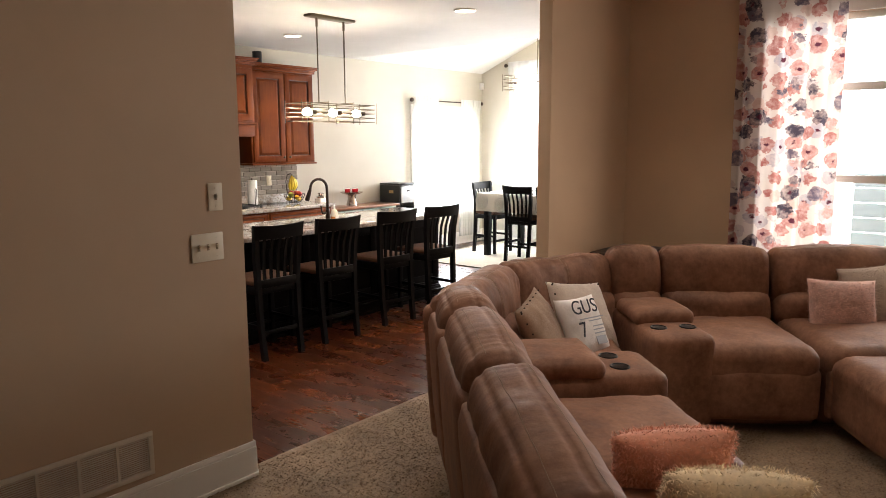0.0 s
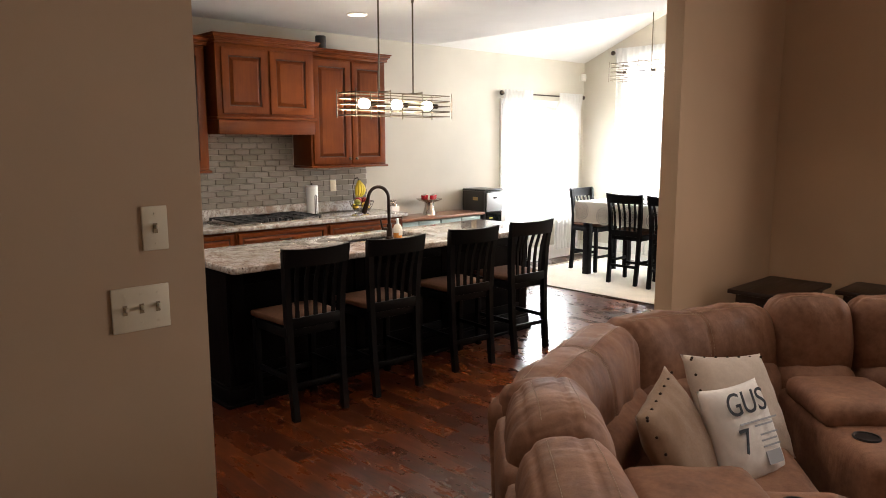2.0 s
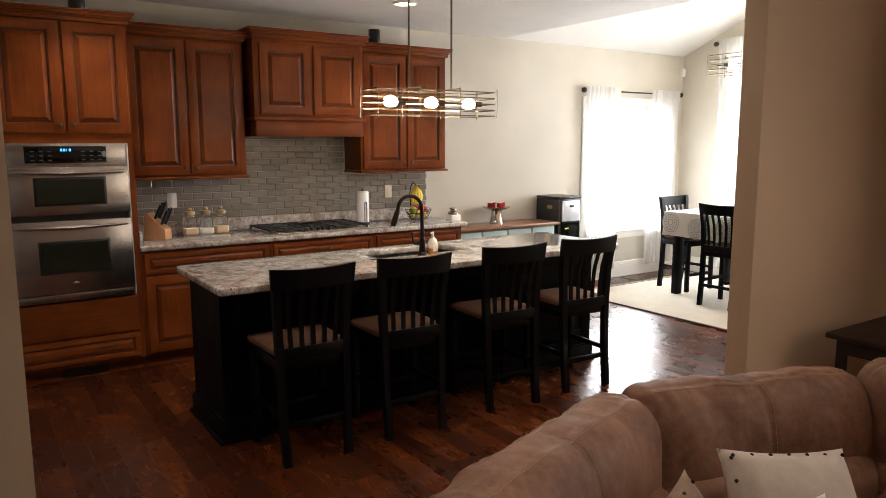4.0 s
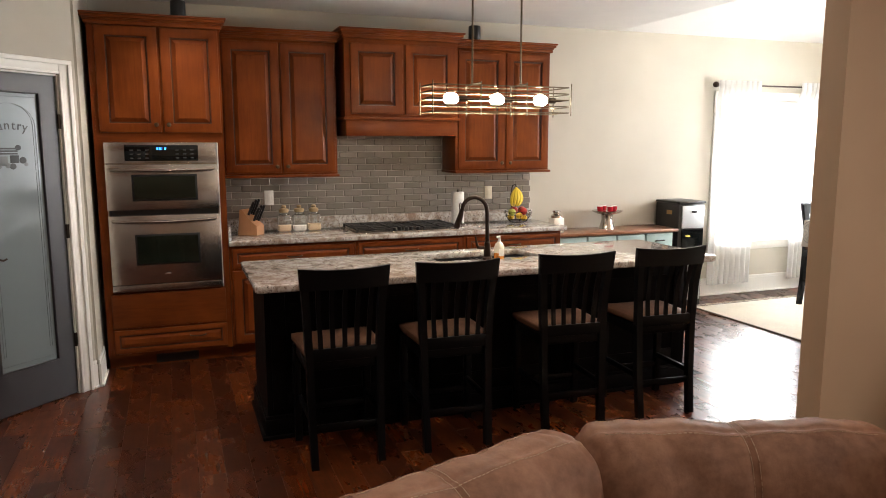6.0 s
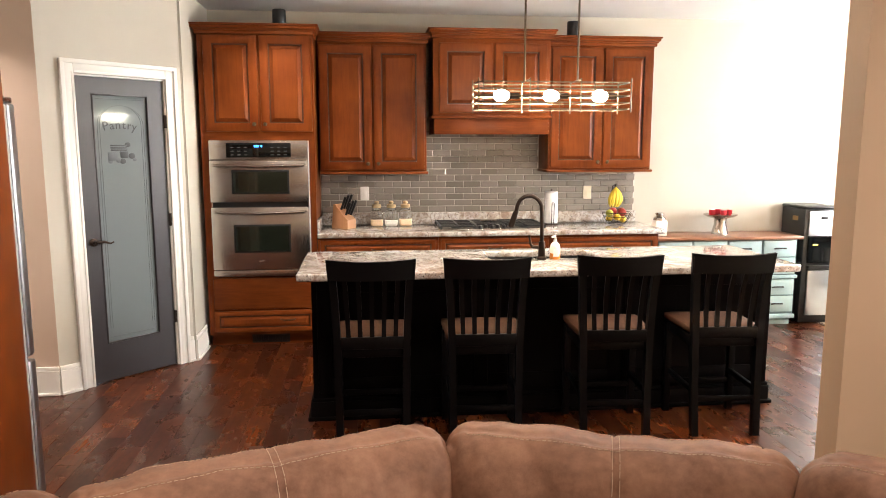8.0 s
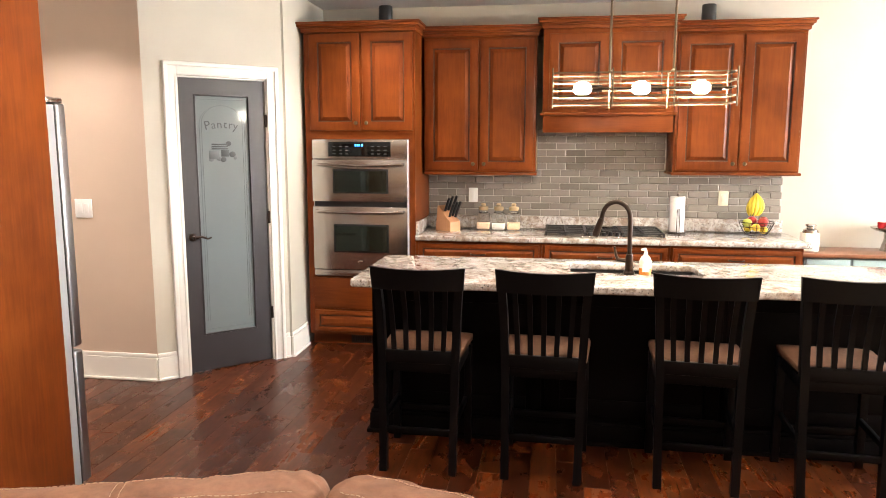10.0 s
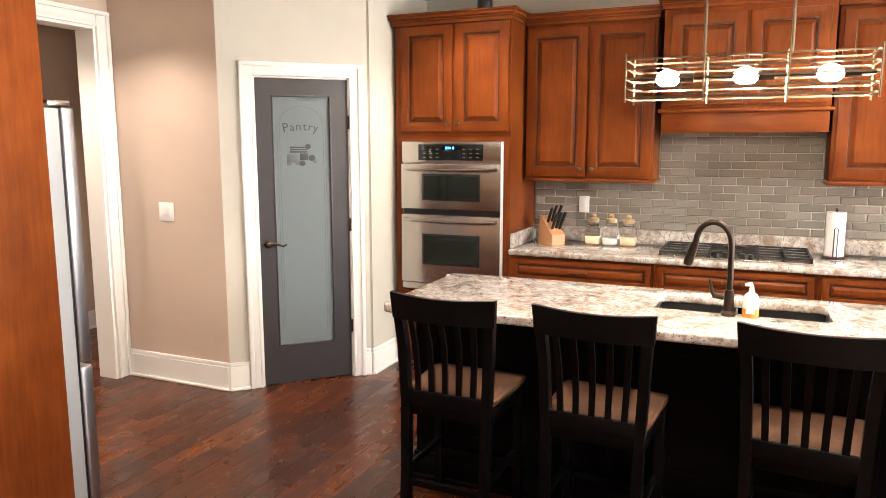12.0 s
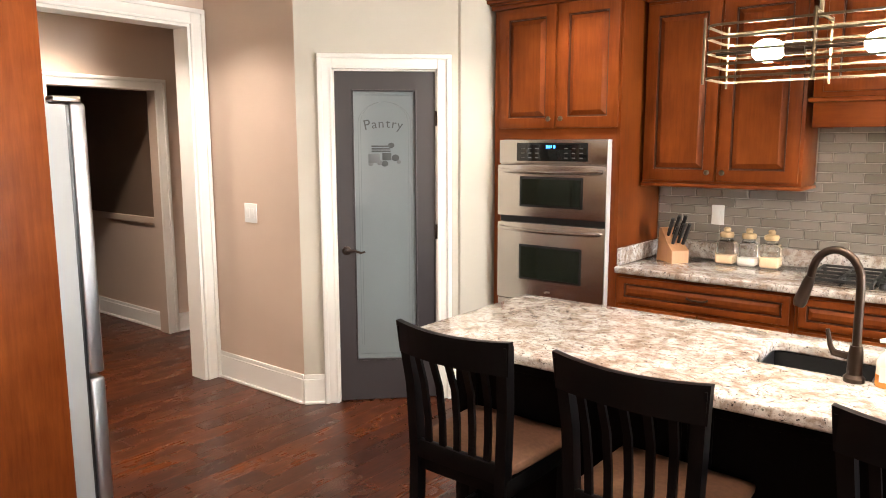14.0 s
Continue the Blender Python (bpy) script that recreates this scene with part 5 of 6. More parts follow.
def window(name, m, w, z0, z1, rails, mullions, label, depth=0.14):
    """A white window in an opening w wide; the frame m has x along the wall, y outwards, and starts at the opening's edge."""
    win = thing(name, m @ Vector((w / 2, 0.07, z0)), label, "window", "", "structure")
    bm = bmesh.new()
    for b in ((0, 0.045, z0, z1), (w - 0.045, w, z0, z1), (0.045, w - 0.045, z0, z0 + 0.05), (0.045, w - 0.045, z1 - 0.05, z1)):
        box(bm, b[0], b[1], 0.04, 0.10, b[2], b[3], bevel=0.004, m=m)
    part("window_frame", bm, M["trim"], win)
    for z in rails:
        part("rail", B(0.045, w - 0.045, 0.045, 0.095, z - 0.03, z + 0.03, bevel=0.004, m=m), M["trim"], win)
    for x in mullions:
        part("mullion", B(x - 0.03, x + 0.03, 0.043, 0.097, z0 + 0.05, z1 - 0.05, bevel=0.004, m=m), M["trim"], win)
    pane = part("pane", B(0.045, w - 0.045, 0.066, 0.070, z0 + 0.05, z1 - 0.05, m=m), M["glass"], win)
    pane.visible_shadow = False
    bm = bmesh.new()
    for b in ((-0.085, 0, z0 - 0.02, z1 + 0.085), (w, w + 0.085, z0 - 0.02, z1 + 0.085), (0, w, z1, z1 + 0.085)):
        box(bm, b[0], b[1], -0.018, -0.001, b[2], b[3], bevel=0.003, m=m)
    part("casing", bm, M["trim"], win)
    part("window_sill", B(-0.10, w + 0.10, -0.05, 0.04, z0 - 0.022, z0 - 0.001, bevel=0.005, m=m), M["trim"], win)
    part("apron", B(-0.07, w + 0.07, -0.016, -0.001, z0 - 0.10, z0 - 0.023, bevel=0.003, m=m), M["trim"], win)
    return win


wn_ = window("window_1", flat_frame(NW0, BY, 0), NW1 - NW0, NWZ0, NWZ1, (1.33,), (), "white double window washed out by daylight")
we_ = window("window_2", flat_frame(9.68, EW1, -90), EW1 - EW0, EWZ0, EWZ1, (1.45,), (1.2,), "tall white dining window washed out by daylight")
wl_ = window("window_3", flat_frame(6.40, LW1, -90), LW1 - LW0, LWZ0, LWZ1, (2.04, 1.32), (1.15,), "tall living room window with a transom")
bm = bmesh.new()
for i in range(7):
    box(bm, NW0 + 0.05, NW1 - 0.05, BY + 0.012, BY + 0.035, NWZ1 - 0.075 - i * 0.022, NWZ1 - 0.060 - i * 0.022)
blind = tagged(part("window_blind", bm, M["white_plastic2"], None), "white blind drawn up at the window head", "blind")

# sky glow and hazy yard outside
for nm, corners in (("backdrop_north", [(7.0, 8.8, -0.6), (15.0, 8.8, -0.6), (15.0, 8.8, 4), (7.0, 8.8, 4)]), ("backdrop_dining", [(11.6, 8.7, -0.6), (11.6, 3.2, -0.6), (11.6, 3.2, 5), (11.6, 8.7, 5)]), ("backdrop_living", [(13.5, 3.2, -0.6), (13.5, -5, -0.6), (13.5, -5, 6), (13.5, 3.2, 6)])):
    bm = bmesh.new()
    bm.faces.new([bm.verts.new(c) for c in corners])
    structure(nm, bm, M["daylight"], "white hazy daylight outside the windows", "backdrop")
bm = bmesh.new()
bmesh.ops.create_grid(bm, x_segments=2, y_segments=2, size=600)
bmesh.ops.translate(bm, verts=bm.verts, vec=(0, 0, -0.6))
M["grass"] = fabric("lawn", (0.16, 0.20, 0.10), 0.95, 40, 0.5, 0.3)
structure("ground", bm, M["grass"], "pale lawn outside the house", "ground")
# neighbouring house siding seen low through the living room window
bm = bmesh.new()
for i in range(9):
    box(bm, 11.0, 11.06, -4.5, 1.8, -0.6 + i * 0.2, -0.42 + i * 0.2)
M["siding"] = painted("pale_siding", (0.55, 0.62, 0.66), 0.7)
tagged(part("outdoor_fence", bm, M["siding"], None), "pale grey lapped siding of the neighbouring house", "fence")


# ---- curtains ----
def curtain_mesh(m, w, z0, z1, folds, deep, seed, nz=24, flare=0.0):
    bm = bmesh.new()
    nx = folds * 10
    rows = []
    for j in range(nz + 1):
        z = z0 + (z1 - z0) * j / nz
        v = j / nz
        row = []
        for i in range(nx + 1):
            u = i / nx
            ph = u * folds * 2 * math.pi + 0.7 * noise.noise(Vector((u * 3, z * 0.8, seed)))
            y = deep * math.sin(ph) * (0.75 + 0.25 * math.sin(seed + u * 9)) * (1.0 if v < 0.93 else 0.3) - (0.026 if v > 0.93 else 0.0) + 0.01 * noise.noise(Vector((u * 8, z * 2, seed)))
            x = w * u + flare * (1 - v) * (u - 0.5) + 0.008 * math.cos(ph)
            row.append(bm.verts.new(m @ Vector((x, y, z))))
        rows.append(row)
    for a, b in zip(rows, rows[1:]):
        for i in range(nx):
            bm.faces.new((a[i], a[i + 1], b[i + 1], b[i]))
    return bm


def sheer(name, color, through_, alpha):
    m = bpy.data.materials.new(name)
    m.use_nodes = True
    nt = m.node_tree
    nt.nodes.remove(bsdf(m))
    dif = node(m, "ShaderNodeBsdfDiffuse", Color=(*color, 1))
    tra = node(m, "ShaderNodeBsdfTranslucent", Color=(*color, 1))
    clr = node(m, "ShaderNodeBsdfTransparent")
    a, b = node(m, "ShaderNodeMixShader"), node(m, "ShaderNodeMixShader")
    a.inputs[0].default_value = through_
    weave = noise_tex(m, coords(m, (400, 400, 400)), 1.0, 2)
    rp = ramp(m, weave, [(0.3, (alpha - 0.05,) * 3), (0.7, (alpha + 0.05,) * 3)])
    join(m, rp, b.inputs[0])
    join(m, dif.outputs[0], a.inputs[1])
    join(m, tra.outputs[0], a.inputs[2])
    join(m, a.outputs[0], b.inputs[1])
    join(m, clr.outputs[0], b.inputs[2])
    join(m, b.outputs[0], nt.nodes["Material Output"].inputs[0])
    return m


M["sheer"] = sheer("white_sheer", (0.86, 0.86, 0.85), 0.6, 0.25)


def rod(parent, m, x0, x1, z, r=0.009):
    part("rod", T([m @ Vector((x0, 0, z)), m @ Vector((x1, 0, z))], r, seg=10), M["bronze"], parent)
    for x in (x0, x1):
        part("finial", ball(0.032, m @ Vector((x, 0, z)), 2), M["bronze"], parent, "dark ball finial")
    for x in (x0 + 0.08, x1 - 0.08):
        part("bracket", T([m @ Vector((x, 0, z)), m @ Vector((x, 0.07, z - 0.01))], 0.007, seg=8), M["bronze"], parent)


FN = flat_frame(7.86, BY - 0.08, 0)
cr = thing("curtain_rod", (8.70, BY - 0.08, 2.225), "dark bronze curtain rod with ball finials above the window", "curtain rod", "curtain rods")
rod(cr, FN, 0.0, 1.69, 2.225)
FE = flat_frame(9.60, 6.51, -90)
cr2 = thing("curtain_rod", (9.60, 5.1, 2.80), "dark bronze curtain rod with ball finials above the tall window", "curtain rod", "curtain rods")
rod(cr2, FE, 0.0, 2.75, 2.80)
for m, w, z0, z1, folds, sd in ((flat_frame(7.87, BY - 0.08, 0), 0.56, 0.13, 2.27, 8, 1), (flat_frame(8.98, BY - 0.08, 0), 0.52, 0.13, 2.27, 8, 2), (flat_frame(9.60, 6.46, -90), 0.85, 0.1, 2.85, 10, 3), (flat_frame(9.60, 4.65, -90), 0.8, 0.1, 2.85, 10, 4)):
    tagged(part("sheer_curtain", curtain_mesh(m, w, z0, z1, folds, 0.030, sd), M["sheer"], None, "", 180), "white sheer curtain panel hanging from a dark rod", "curtain", "sheer curtains")

# floral drapes in the living room
fm = bpy.data.materials.new("floral_drape")
fm.use_nodes = True
M["floral"] = fm
tc = coords(fm, (0.1, 1.0, 1.0))


def flowers(m, vec, scale, size, petals, shift):
    """Round petalled blooms scattered on the cloth: mask and a random value for each."""
    mp = node(m, "ShaderNodeMapping")
    mp.inputs["Location"].default_value = shift
    join(m, vec, mp.inputs["Vector"])
    vo = node(m, "ShaderNodeTexVoronoi", Scale=scale, Randomness=0.8)
    join(m, mp.outputs[0], vo.inputs["Vector"])
    wob = noise_tex(m, mp.outputs[0], scale * 4.0, 2)
    ad = node(m, "ShaderNodeMath")
    ad.operation = "MULTIPLY_ADD"
    join(m, wob, ad.inputs[0])
    ad.inputs[1].default_value = 0.44
    join(m, vo.outputs["Distance"], ad.inputs[2])
    mask = ramp(m, ad.outputs[0], [(size + 0.19, (1, 1, 1)), (size + 0.23, (0, 0, 0))])
    core = ramp(m, ad.outputs[0], [(0.31, (1, 1, 1)), (0.38, (0, 0, 0))])
    return mask, core, vo.outputs["Color"]


col = (0.68, 0.64, 0.62)
for scale, size, shift, pair in ((7.6, 0.46, (0, 0.3, 0.2), ((0.60, 0.46, 0.42), (0.42, 0.42, 0.48))), (7.0, 0.44, (0, 1.7, 0.9), ((0.36, 0.13, 0.12), (0.52, 0.31, 0.29))), (6.2, 0.42, (0, 3.1, 2.3), ((0.06, 0.052, 0.075), (0.15, 0.13, 0.18)))):
    mask, core, rnd = flowers(fm, tc, scale, size, 6, shift)
    sx = node(fm, "ShaderNodeSeparateColor")
    join(fm, rnd, sx.inputs[0])
    hue = mix(fm, sx.outputs[0], pair[0], pair[1])
    wash = noise_tex(fm, tc, scale * 3.2, 4, 0.65)
    hue = mix(fm, ramp(fm, wash, [(0.42, (0, 0, 0)), (0.70, (0.6, 0.6, 0.6))]), hue, (0.76, 0.62, 0.58))
    hue = mix(fm, core, hue, (0.10, 0.03, 0.05))
    on = node(fm, "ShaderNodeMath")
    on.operation = "MULTIPLY"
    keep = ramp(fm, sx.outputs[1], [(0.16, (0, 0, 0)), (0.18, (1, 1, 1))])
    join(fm, mask, on.inputs[0])
    join(fm, keep, on.inputs[1])
    col = mix(fm, on.outputs[0], col, hue)
fnt = fm.node_tree
fnt.nodes.remove(bsdf(fm))
dif, tra, mx = node(fm, "ShaderNodeBsdfDiffuse"), node(fm, "ShaderNodeBsdfTranslucent"), node(fm, "ShaderNodeMixShader")
mx.inputs[0].default_value = 0.34
join(fm, col, dif.inputs[0])
join(fm, col, tra.inputs[0])
join(fm, dif.outputs[0], mx.inputs[1])
join(fm, tra.outputs[0], mx.inputs[2])
join(fm, mx.outputs[0], fnt.nodes["Material Output"].inputs[0])
tagged(part("floral_curtain", curtain_mesh(flat_frame(6.31, 1.97, -90), 0.80, 0.03, 2.86, 5, 0.055, 7, 30), M["floral"], None, "", 180), "floor-length white curtain printed with coral and purple flowers", "curtain")
cr3 = thing("curtain_rod", (6.31, 0.4, 2.84), "dark bronze curtain rod over the living room window", "curtain rod", "curtain rods")
rod(cr3, flat_frame(6.31, 2.02, -90), 0.0, 3.3, 2.84)

# ---- dining area ----
rug = thing("area_rug", (8.6, 5.3, 0), "large cream area rug with a dark edge and fringe", "rug")
RX0, RX1, RY0, RY1 = 7.40, 9.55, 3.65, 6.60
part("rug_body", B(RX0 + 0.02, RX1 - 0.02, RY0 + 0.02, RY1 - 0.02, 0.002, 0.014, bevel=0.004), M["rug"], rug)
M["rug_edge"] = fabric("dark_rug_binding", (0.10, 0.07, 0.05), 0.95, 400, 0.4)
bm = bmesh.new()
for b in ((RX0, RX0 + 0.02, RY0, RY1), (RX1 - 0.02, RX1, RY0, RY1), (RX0 + 0.02, RX1 - 0.02, RY0, RY0 + 0.02), (RX0 + 0.02, RX1 - 0.02, RY1 - 0.02, RY1)):
    box(bm, *b, 0.002, 0.013)
part("binding", bm, M["rug_edge"], rug, "dark woven edge")
bm = bmesh.new()
rnd = random.Random(5)
for i in range(90):
    x = RX0 + 0.01 + (RX1 - RX0 - 0.02) * i / 89
    tube(bm, [(x, RY1 - 0.005, 0.008), (x + rnd.uniform(-0.015, 0.015), RY1 + 0.04, 0.006), (x + rnd.uniform(-0.025, 0.025), RY1 + 0.085, 0.005)], [0.005, 0.004, 0.002], seg=4)
tagged(part("fringe", bm, M["rug"], rug, "cream knotted fringe"), kind="stuff")

tbl = thing("dining_table", (8.75, 5.28, 0.014), "dark counter-height dining table standing on the rug", "dining table")
part("tabletop", B(8.22, 9.28, 4.50, 6.03, 0.86, 0.90, bevel=0.006), M["black_wood"], tbl)
part("apron", B(8.32, 9.18, 4.60, 5.93, 0.77, 0.859), M["black_wood"], tbl)
for x in (8.31, 9.19):
    for y in (4.60, 5.93):
        part("leg", B(x - 0.04, x + 0.04, y - 0.04, y + 0.04, 0.014, 0.77, bevel=0.004), M["black_wood"], tbl)
cl = thing("tablecloth", (8.75, 5.28, 0.90), "pale tablecloth printed with round grey medallions", "tablecloth")
M["cloth"] = fabric("pale_table_linen", (0.62, 0.58, 0.52), 0.9, 700, 0.2, 0.06)
bm = bmesh.new()
cx0, cx1, cy0, cy1 = 8.205, 9.295, 4.485, 6.045
box(bm, cx0, cx1, cy0, cy1, 0.9015, 0.906)
for a, b, horiz in (((cx0, cy0), (cx1, cy0), 1), ((cx1, cy0), (cx1, cy1), 0), ((cx1, cy1), (cx0, cy1), 1), ((cx0, cy1), (cx0, cy0), 0)):
    n = 30
    a, b = Vector((*a, 0)), Vector((*b, 0))
    outd = (b - a).normalized().cross(Vector((0, 0, 1)))
    rows = []
    for j in range(6):
        z = 0.905 - 0.25 * j / 5
        rows.append([bm.verts.new(a.lerp(b, i / n) + outd * (0.002 + 0.022 * (j / 5) * (1 + math.sin(i * 0.9 + a.x)) / 2) + Vector((0, 0, z))) for i in range(n + 1)])
    for r0, r1 in zip(rows, rows[1:]):
        for i in range(n):
            bm.faces.new((r0[i], r0[i + 1], r1[i + 1], r1[i]))
part("cloth", bm, M["cloth"], cl, "", 60)
M["medallion"] = material("grey_medallion_print", (0.25, 0.25, 0.25), 0.9)
for x, y, z, side in [(8.176, 4.62 + i * 0.33, 0.80 - 0.05 * (i % 2), "x") for i in range(5)] + [(8.33 + i * 0.3, 6.073, 0.80 - 0.04 * (i % 2), "y") for i in range(3)] + [(8.40 + i * 0.3, 4.9 + 0.35 * j, 0.9075, "z") for i in range(3) for j in range(3)]:
    bm = bmesh.new()
    for rr in (0.105, 0.082, 0.030):
        ring = []
        for k in range(24):
            a = 2 * math.pi * k / 24
            u, v = rr * math.cos(a), rr * math.sin(a)
            ring.append({"x": (x, y + u, z + v), "y": (x + u, y, z + v), "z": (x + u, y + v, z)}[side])
        tube(bm, ring, 0.0035, seg=4, closed=True)
    for k in range(12):
        a = 2 * math.pi * k / 12
        e = [(r_ * math.cos(a), r_ * math.sin(a)) for r_ in (0.045, 0.072)]
        tube(bm, [{"x": (x, y + u, z + v), "y": (x + u, y, z + v), "z": (x + u, y + v, z)}[side] for u, v in e], 0.004, seg=4)
    part("medallion", bm, M["medallion"], cl, "round grey printed medallion")

for x, y, a in ((8.24, 5.27, -88), (8.20, 4.72, -92), (8.65, 6.10, 178), (9.22, 5.0, 90)):
    c = copy_thing(stool, flat_frame(x, y, a, 0.014))
    tagged(c, "black slat-backed counter chair standing on the cream rug", "dining chair", "chairs round the dining table")

sen = thing("alarm_sensor", (9.63, BY - 0.02, 2.49), "small white alarm motion sensor high in the corner", "sensor")
part("case", B(9.60, 9.665, BY - 0.05, BY - 0.001, 2.46, 2.56, bevel=0.008), M["white_plastic2"], sen)
part("lens", ball(0.02, (9.632, BY - 0.05, 2.485), 2, (1, 0.4, 0.8)), M["trim"], sen)

# ---- sideboard, water cooler and what stands there ----
M["aqua"] = painted("distressed_aqua", (0.34, 0.46, 0.46), 0.6, 60, 0.1, 0.18)
M["aqua_edge"] = painted("worn_aqua_frame", (0.16, 0.22, 0.23), 0.6, 60, 0.1, 0.3)
sb = thing("sideboard", (6.52, 6.8, 0), "distressed aqua sideboard with many drawers and a wooden top", "sideboard")
part("body", B(5.86, 7.16, 6.64, BY - 0.02, 0.06, 0.775), M["aqua_edge"], sb)
part("top", B(5.835, 7.20, 6.60, BY - 0.012, 0.776, 0.806, bevel=0.008), stained_wood("walnut_brown_top", (0.15, 0.055, 0.028), (0.30, 0.13, 0.07), 0.3, "x"), sb, "reddish brown wooden top")
part("plinth", B(5.88, 7.14, 6.65, 6.67, 0.0, 0.06), M["aqua"], sb)
part("moulding", B(5.85, 7.17, 6.615, 6.639, 0.06, 0.10, bevel=0.006), M["aqua"], sb)
part("mid_moulding", B(5.85, 7.17, 6.612, 6.639, 0.425, 0.455, bevel=0.006), M["aqua"], sb)
for i in range(4):
    for z0, z1 in ((0.12, 0.265), (0.275, 0.415), (0.465, 0.61), (0.62, 0.765)):
        a = 5.875 + i * 0.323
        d = part("drawer_front", B(a, a + 0.303, 6.624, 6.6395, z0, z1, bevel=0.005), M["aqua"], sb)
        part("cup_pull", T([(a + 0.10, 6.622, (z0 + z1) / 2), (a + 0.11, 6.605, (z0 + z1) / 2 + 0.006), (a + 0.195, 6.605, (z0 + z1) / 2 + 0.006), (a + 0.205, 6.622, (z0 + z1) / 2)], 0.007, seg=6), M["iron"], d, "dark iron pull")

wc = thing("water_cooler", (7.375, 6.81, 0), "black and silver bottom-loading water cooler beside the sideboard", "water cooler")
part("cabinet", B(7.22, 7.53, 6.64, 7.0, 0.01, 1.04, bevel=0.012), M["black"], wc)
part("lid", B(7.215, 7.535, 6.62, 7.0, 1.041, 1.065, bevel=0.010), M["black"], wc)
part("front_panel", B(7.255, 7.52, 6.622, 6.639, 0.80, 1.02, bevel=0.006), material("pale_silver_panel", (0.62, 0.66, 0.70), 0.35, 0.3), wc, "pale silver tap panel")
part("tap", B(7.36, 7.42, 6.61, 6.621, 0.95, 0.975, bevel=0.004), M["black"], wc)
part("dispenser_recess", B(7.26, 7.515, 6.626, 6.639, 0.56, 0.79), M["black_glass"], wc)
part("label_sticker", B(7.30, 7.35, 6.620, 6.6255, 0.715, 0.73), glowing("yellow_label", (0.75, 0.6, 0.1), 0.0), wc, "small yellow label")
part("lower_door", B(7.27, 7.505, 6.620, 6.639, 0.08, 0.49, bevel=0.006), M["steel_z"], wc, "stainless lower door")
part("drip_tray", B(7.26, 7.515, 6.595, 6.639, 0.505, 0.535, bevel=0.005), M["black"], wc)
part("side_label", B(7.216, 7.2195, 6.74, 6.82, 0.93, 0.97), material("tan_label", (0.45, 0.30, 0.12), 0.6), wc)

cs = thing("candle_stand", (6.54, 6.85, 0.806), "silver pedestal dish holding red votive candles", "candle holder")
part("pedestal", L([(0.075, 0), (0.072, 0.01), (0.052, 0.09), (0.055, 0.135), (0.06, 0.14)], (6.54, 6.85, 0.806), 24), M["steel"], cs)
part("dish", L([(0.06, 0), (0.11, 0.012), (0.145, 0.03), (0.148, 0.038), (0.12, 0.034), (0.02, 0.03)], (6.54, 6.85, 0.946), 28), M["steel"], cs)
M["red_glass"] = material("red_glass", (0.45, 0.02, 0.03), 0.1)
M["wax"] = material("white_wax", (0.85, 0.80, 0.74), 0.5)
for x, y in ((-0.075, 0.01), (0.0, -0.05), (0.078, 0.0), (0.0, 0.06)):
    v = thing("votive_candle", (6.54 + x, 6.85 + y, 0.977), "small red glass votive candle on the pedestal dish", "candle", "votive candles")
    part("cup", L([(0.022, 0), (0.027, 0.01), (0.029, 0.045)], (6.54 + x, 6.85 + y, 0.979), 16), M["red_glass"], v)
    part("wax", L([(0.024, 0), (0.024, 0.006)], (6.54 + x, 6.85 + y, 1.024), 16), M["wax"], v)

cn = thing("canister", (5.93, 6.76, 0.806), "small white and pewter lidded canister on the sideboard", "canister")
part("body", B(5.875, 5.985, 6.705, 6.815, 0.806, 0.945, bevel=0.012), M["wax"], cn)
part("lid", L([(0.055, 0), (0.052, 0.02), (0.03, 0.035), (0.03, 0.045), (0.04, 0.055), (0.035, 0.065)], (5.93, 6.76, 0.945), 16), M["steel"], cn, "pewter lid")

# ---- things on the kitchen counter ----
CT = 0.911
kb = thing("knife_block", (3.17, 6.74, CT), "light wood knife block full of black-handled knives", "knife block")
M["block"] = stained_wood("beech_block", (0.42, 0.20, 0.09), (0.55, 0.30, 0.15), 0.45, "z")
KB = pose(3.17, 6.76, CT, 0, 0, 52)
bm = bmesh.new()
prof = [(-0.10, 0.0), (0.09, 0.0), (0.09, 0.075), (0.035, 0.11), (-0.055, 0.20), (-0.075, 0.20)]
va = [[bm.verts.new(KB @ Vector((s * 0.055 + y * 0.0, -y * 0.9, z))) for y, z in prof] for s in (-1, 1)]
bm.faces.new(va[0])
bm.faces.new(va[1][::-1])
for i in range(len(prof)):
    j = (i + 1) % len(prof)
    bm.faces.new((va[0][i], va[0][j], va[1][j], va[1][i]))
bmesh.ops.recalc_face_normals(bm, faces=bm.faces)
part("block", bm, M["block"], kb, shade=0)
for i, (x, y, z) in enumerate(((-0.035, 0.0, 0.16), (0.0, 0.0, 0.165), (0.035, 0.0, 0.155), (-0.03, -0.045, 0.115), (0.005, -0.045, 0.12), (0.035, -0.045, 0.11))):
    a, b = KB @ Vector((x, y, z)), KB @ Vector((x * 1.2, y - 0.055, z + 0.105 + 0.01 * (i % 3)))
    part("knife_handle", T([a, a.lerp(b, 0.5), b], [0.010, 0.012, 0.011], seg=8), M["black"], kb, "black knife handle")

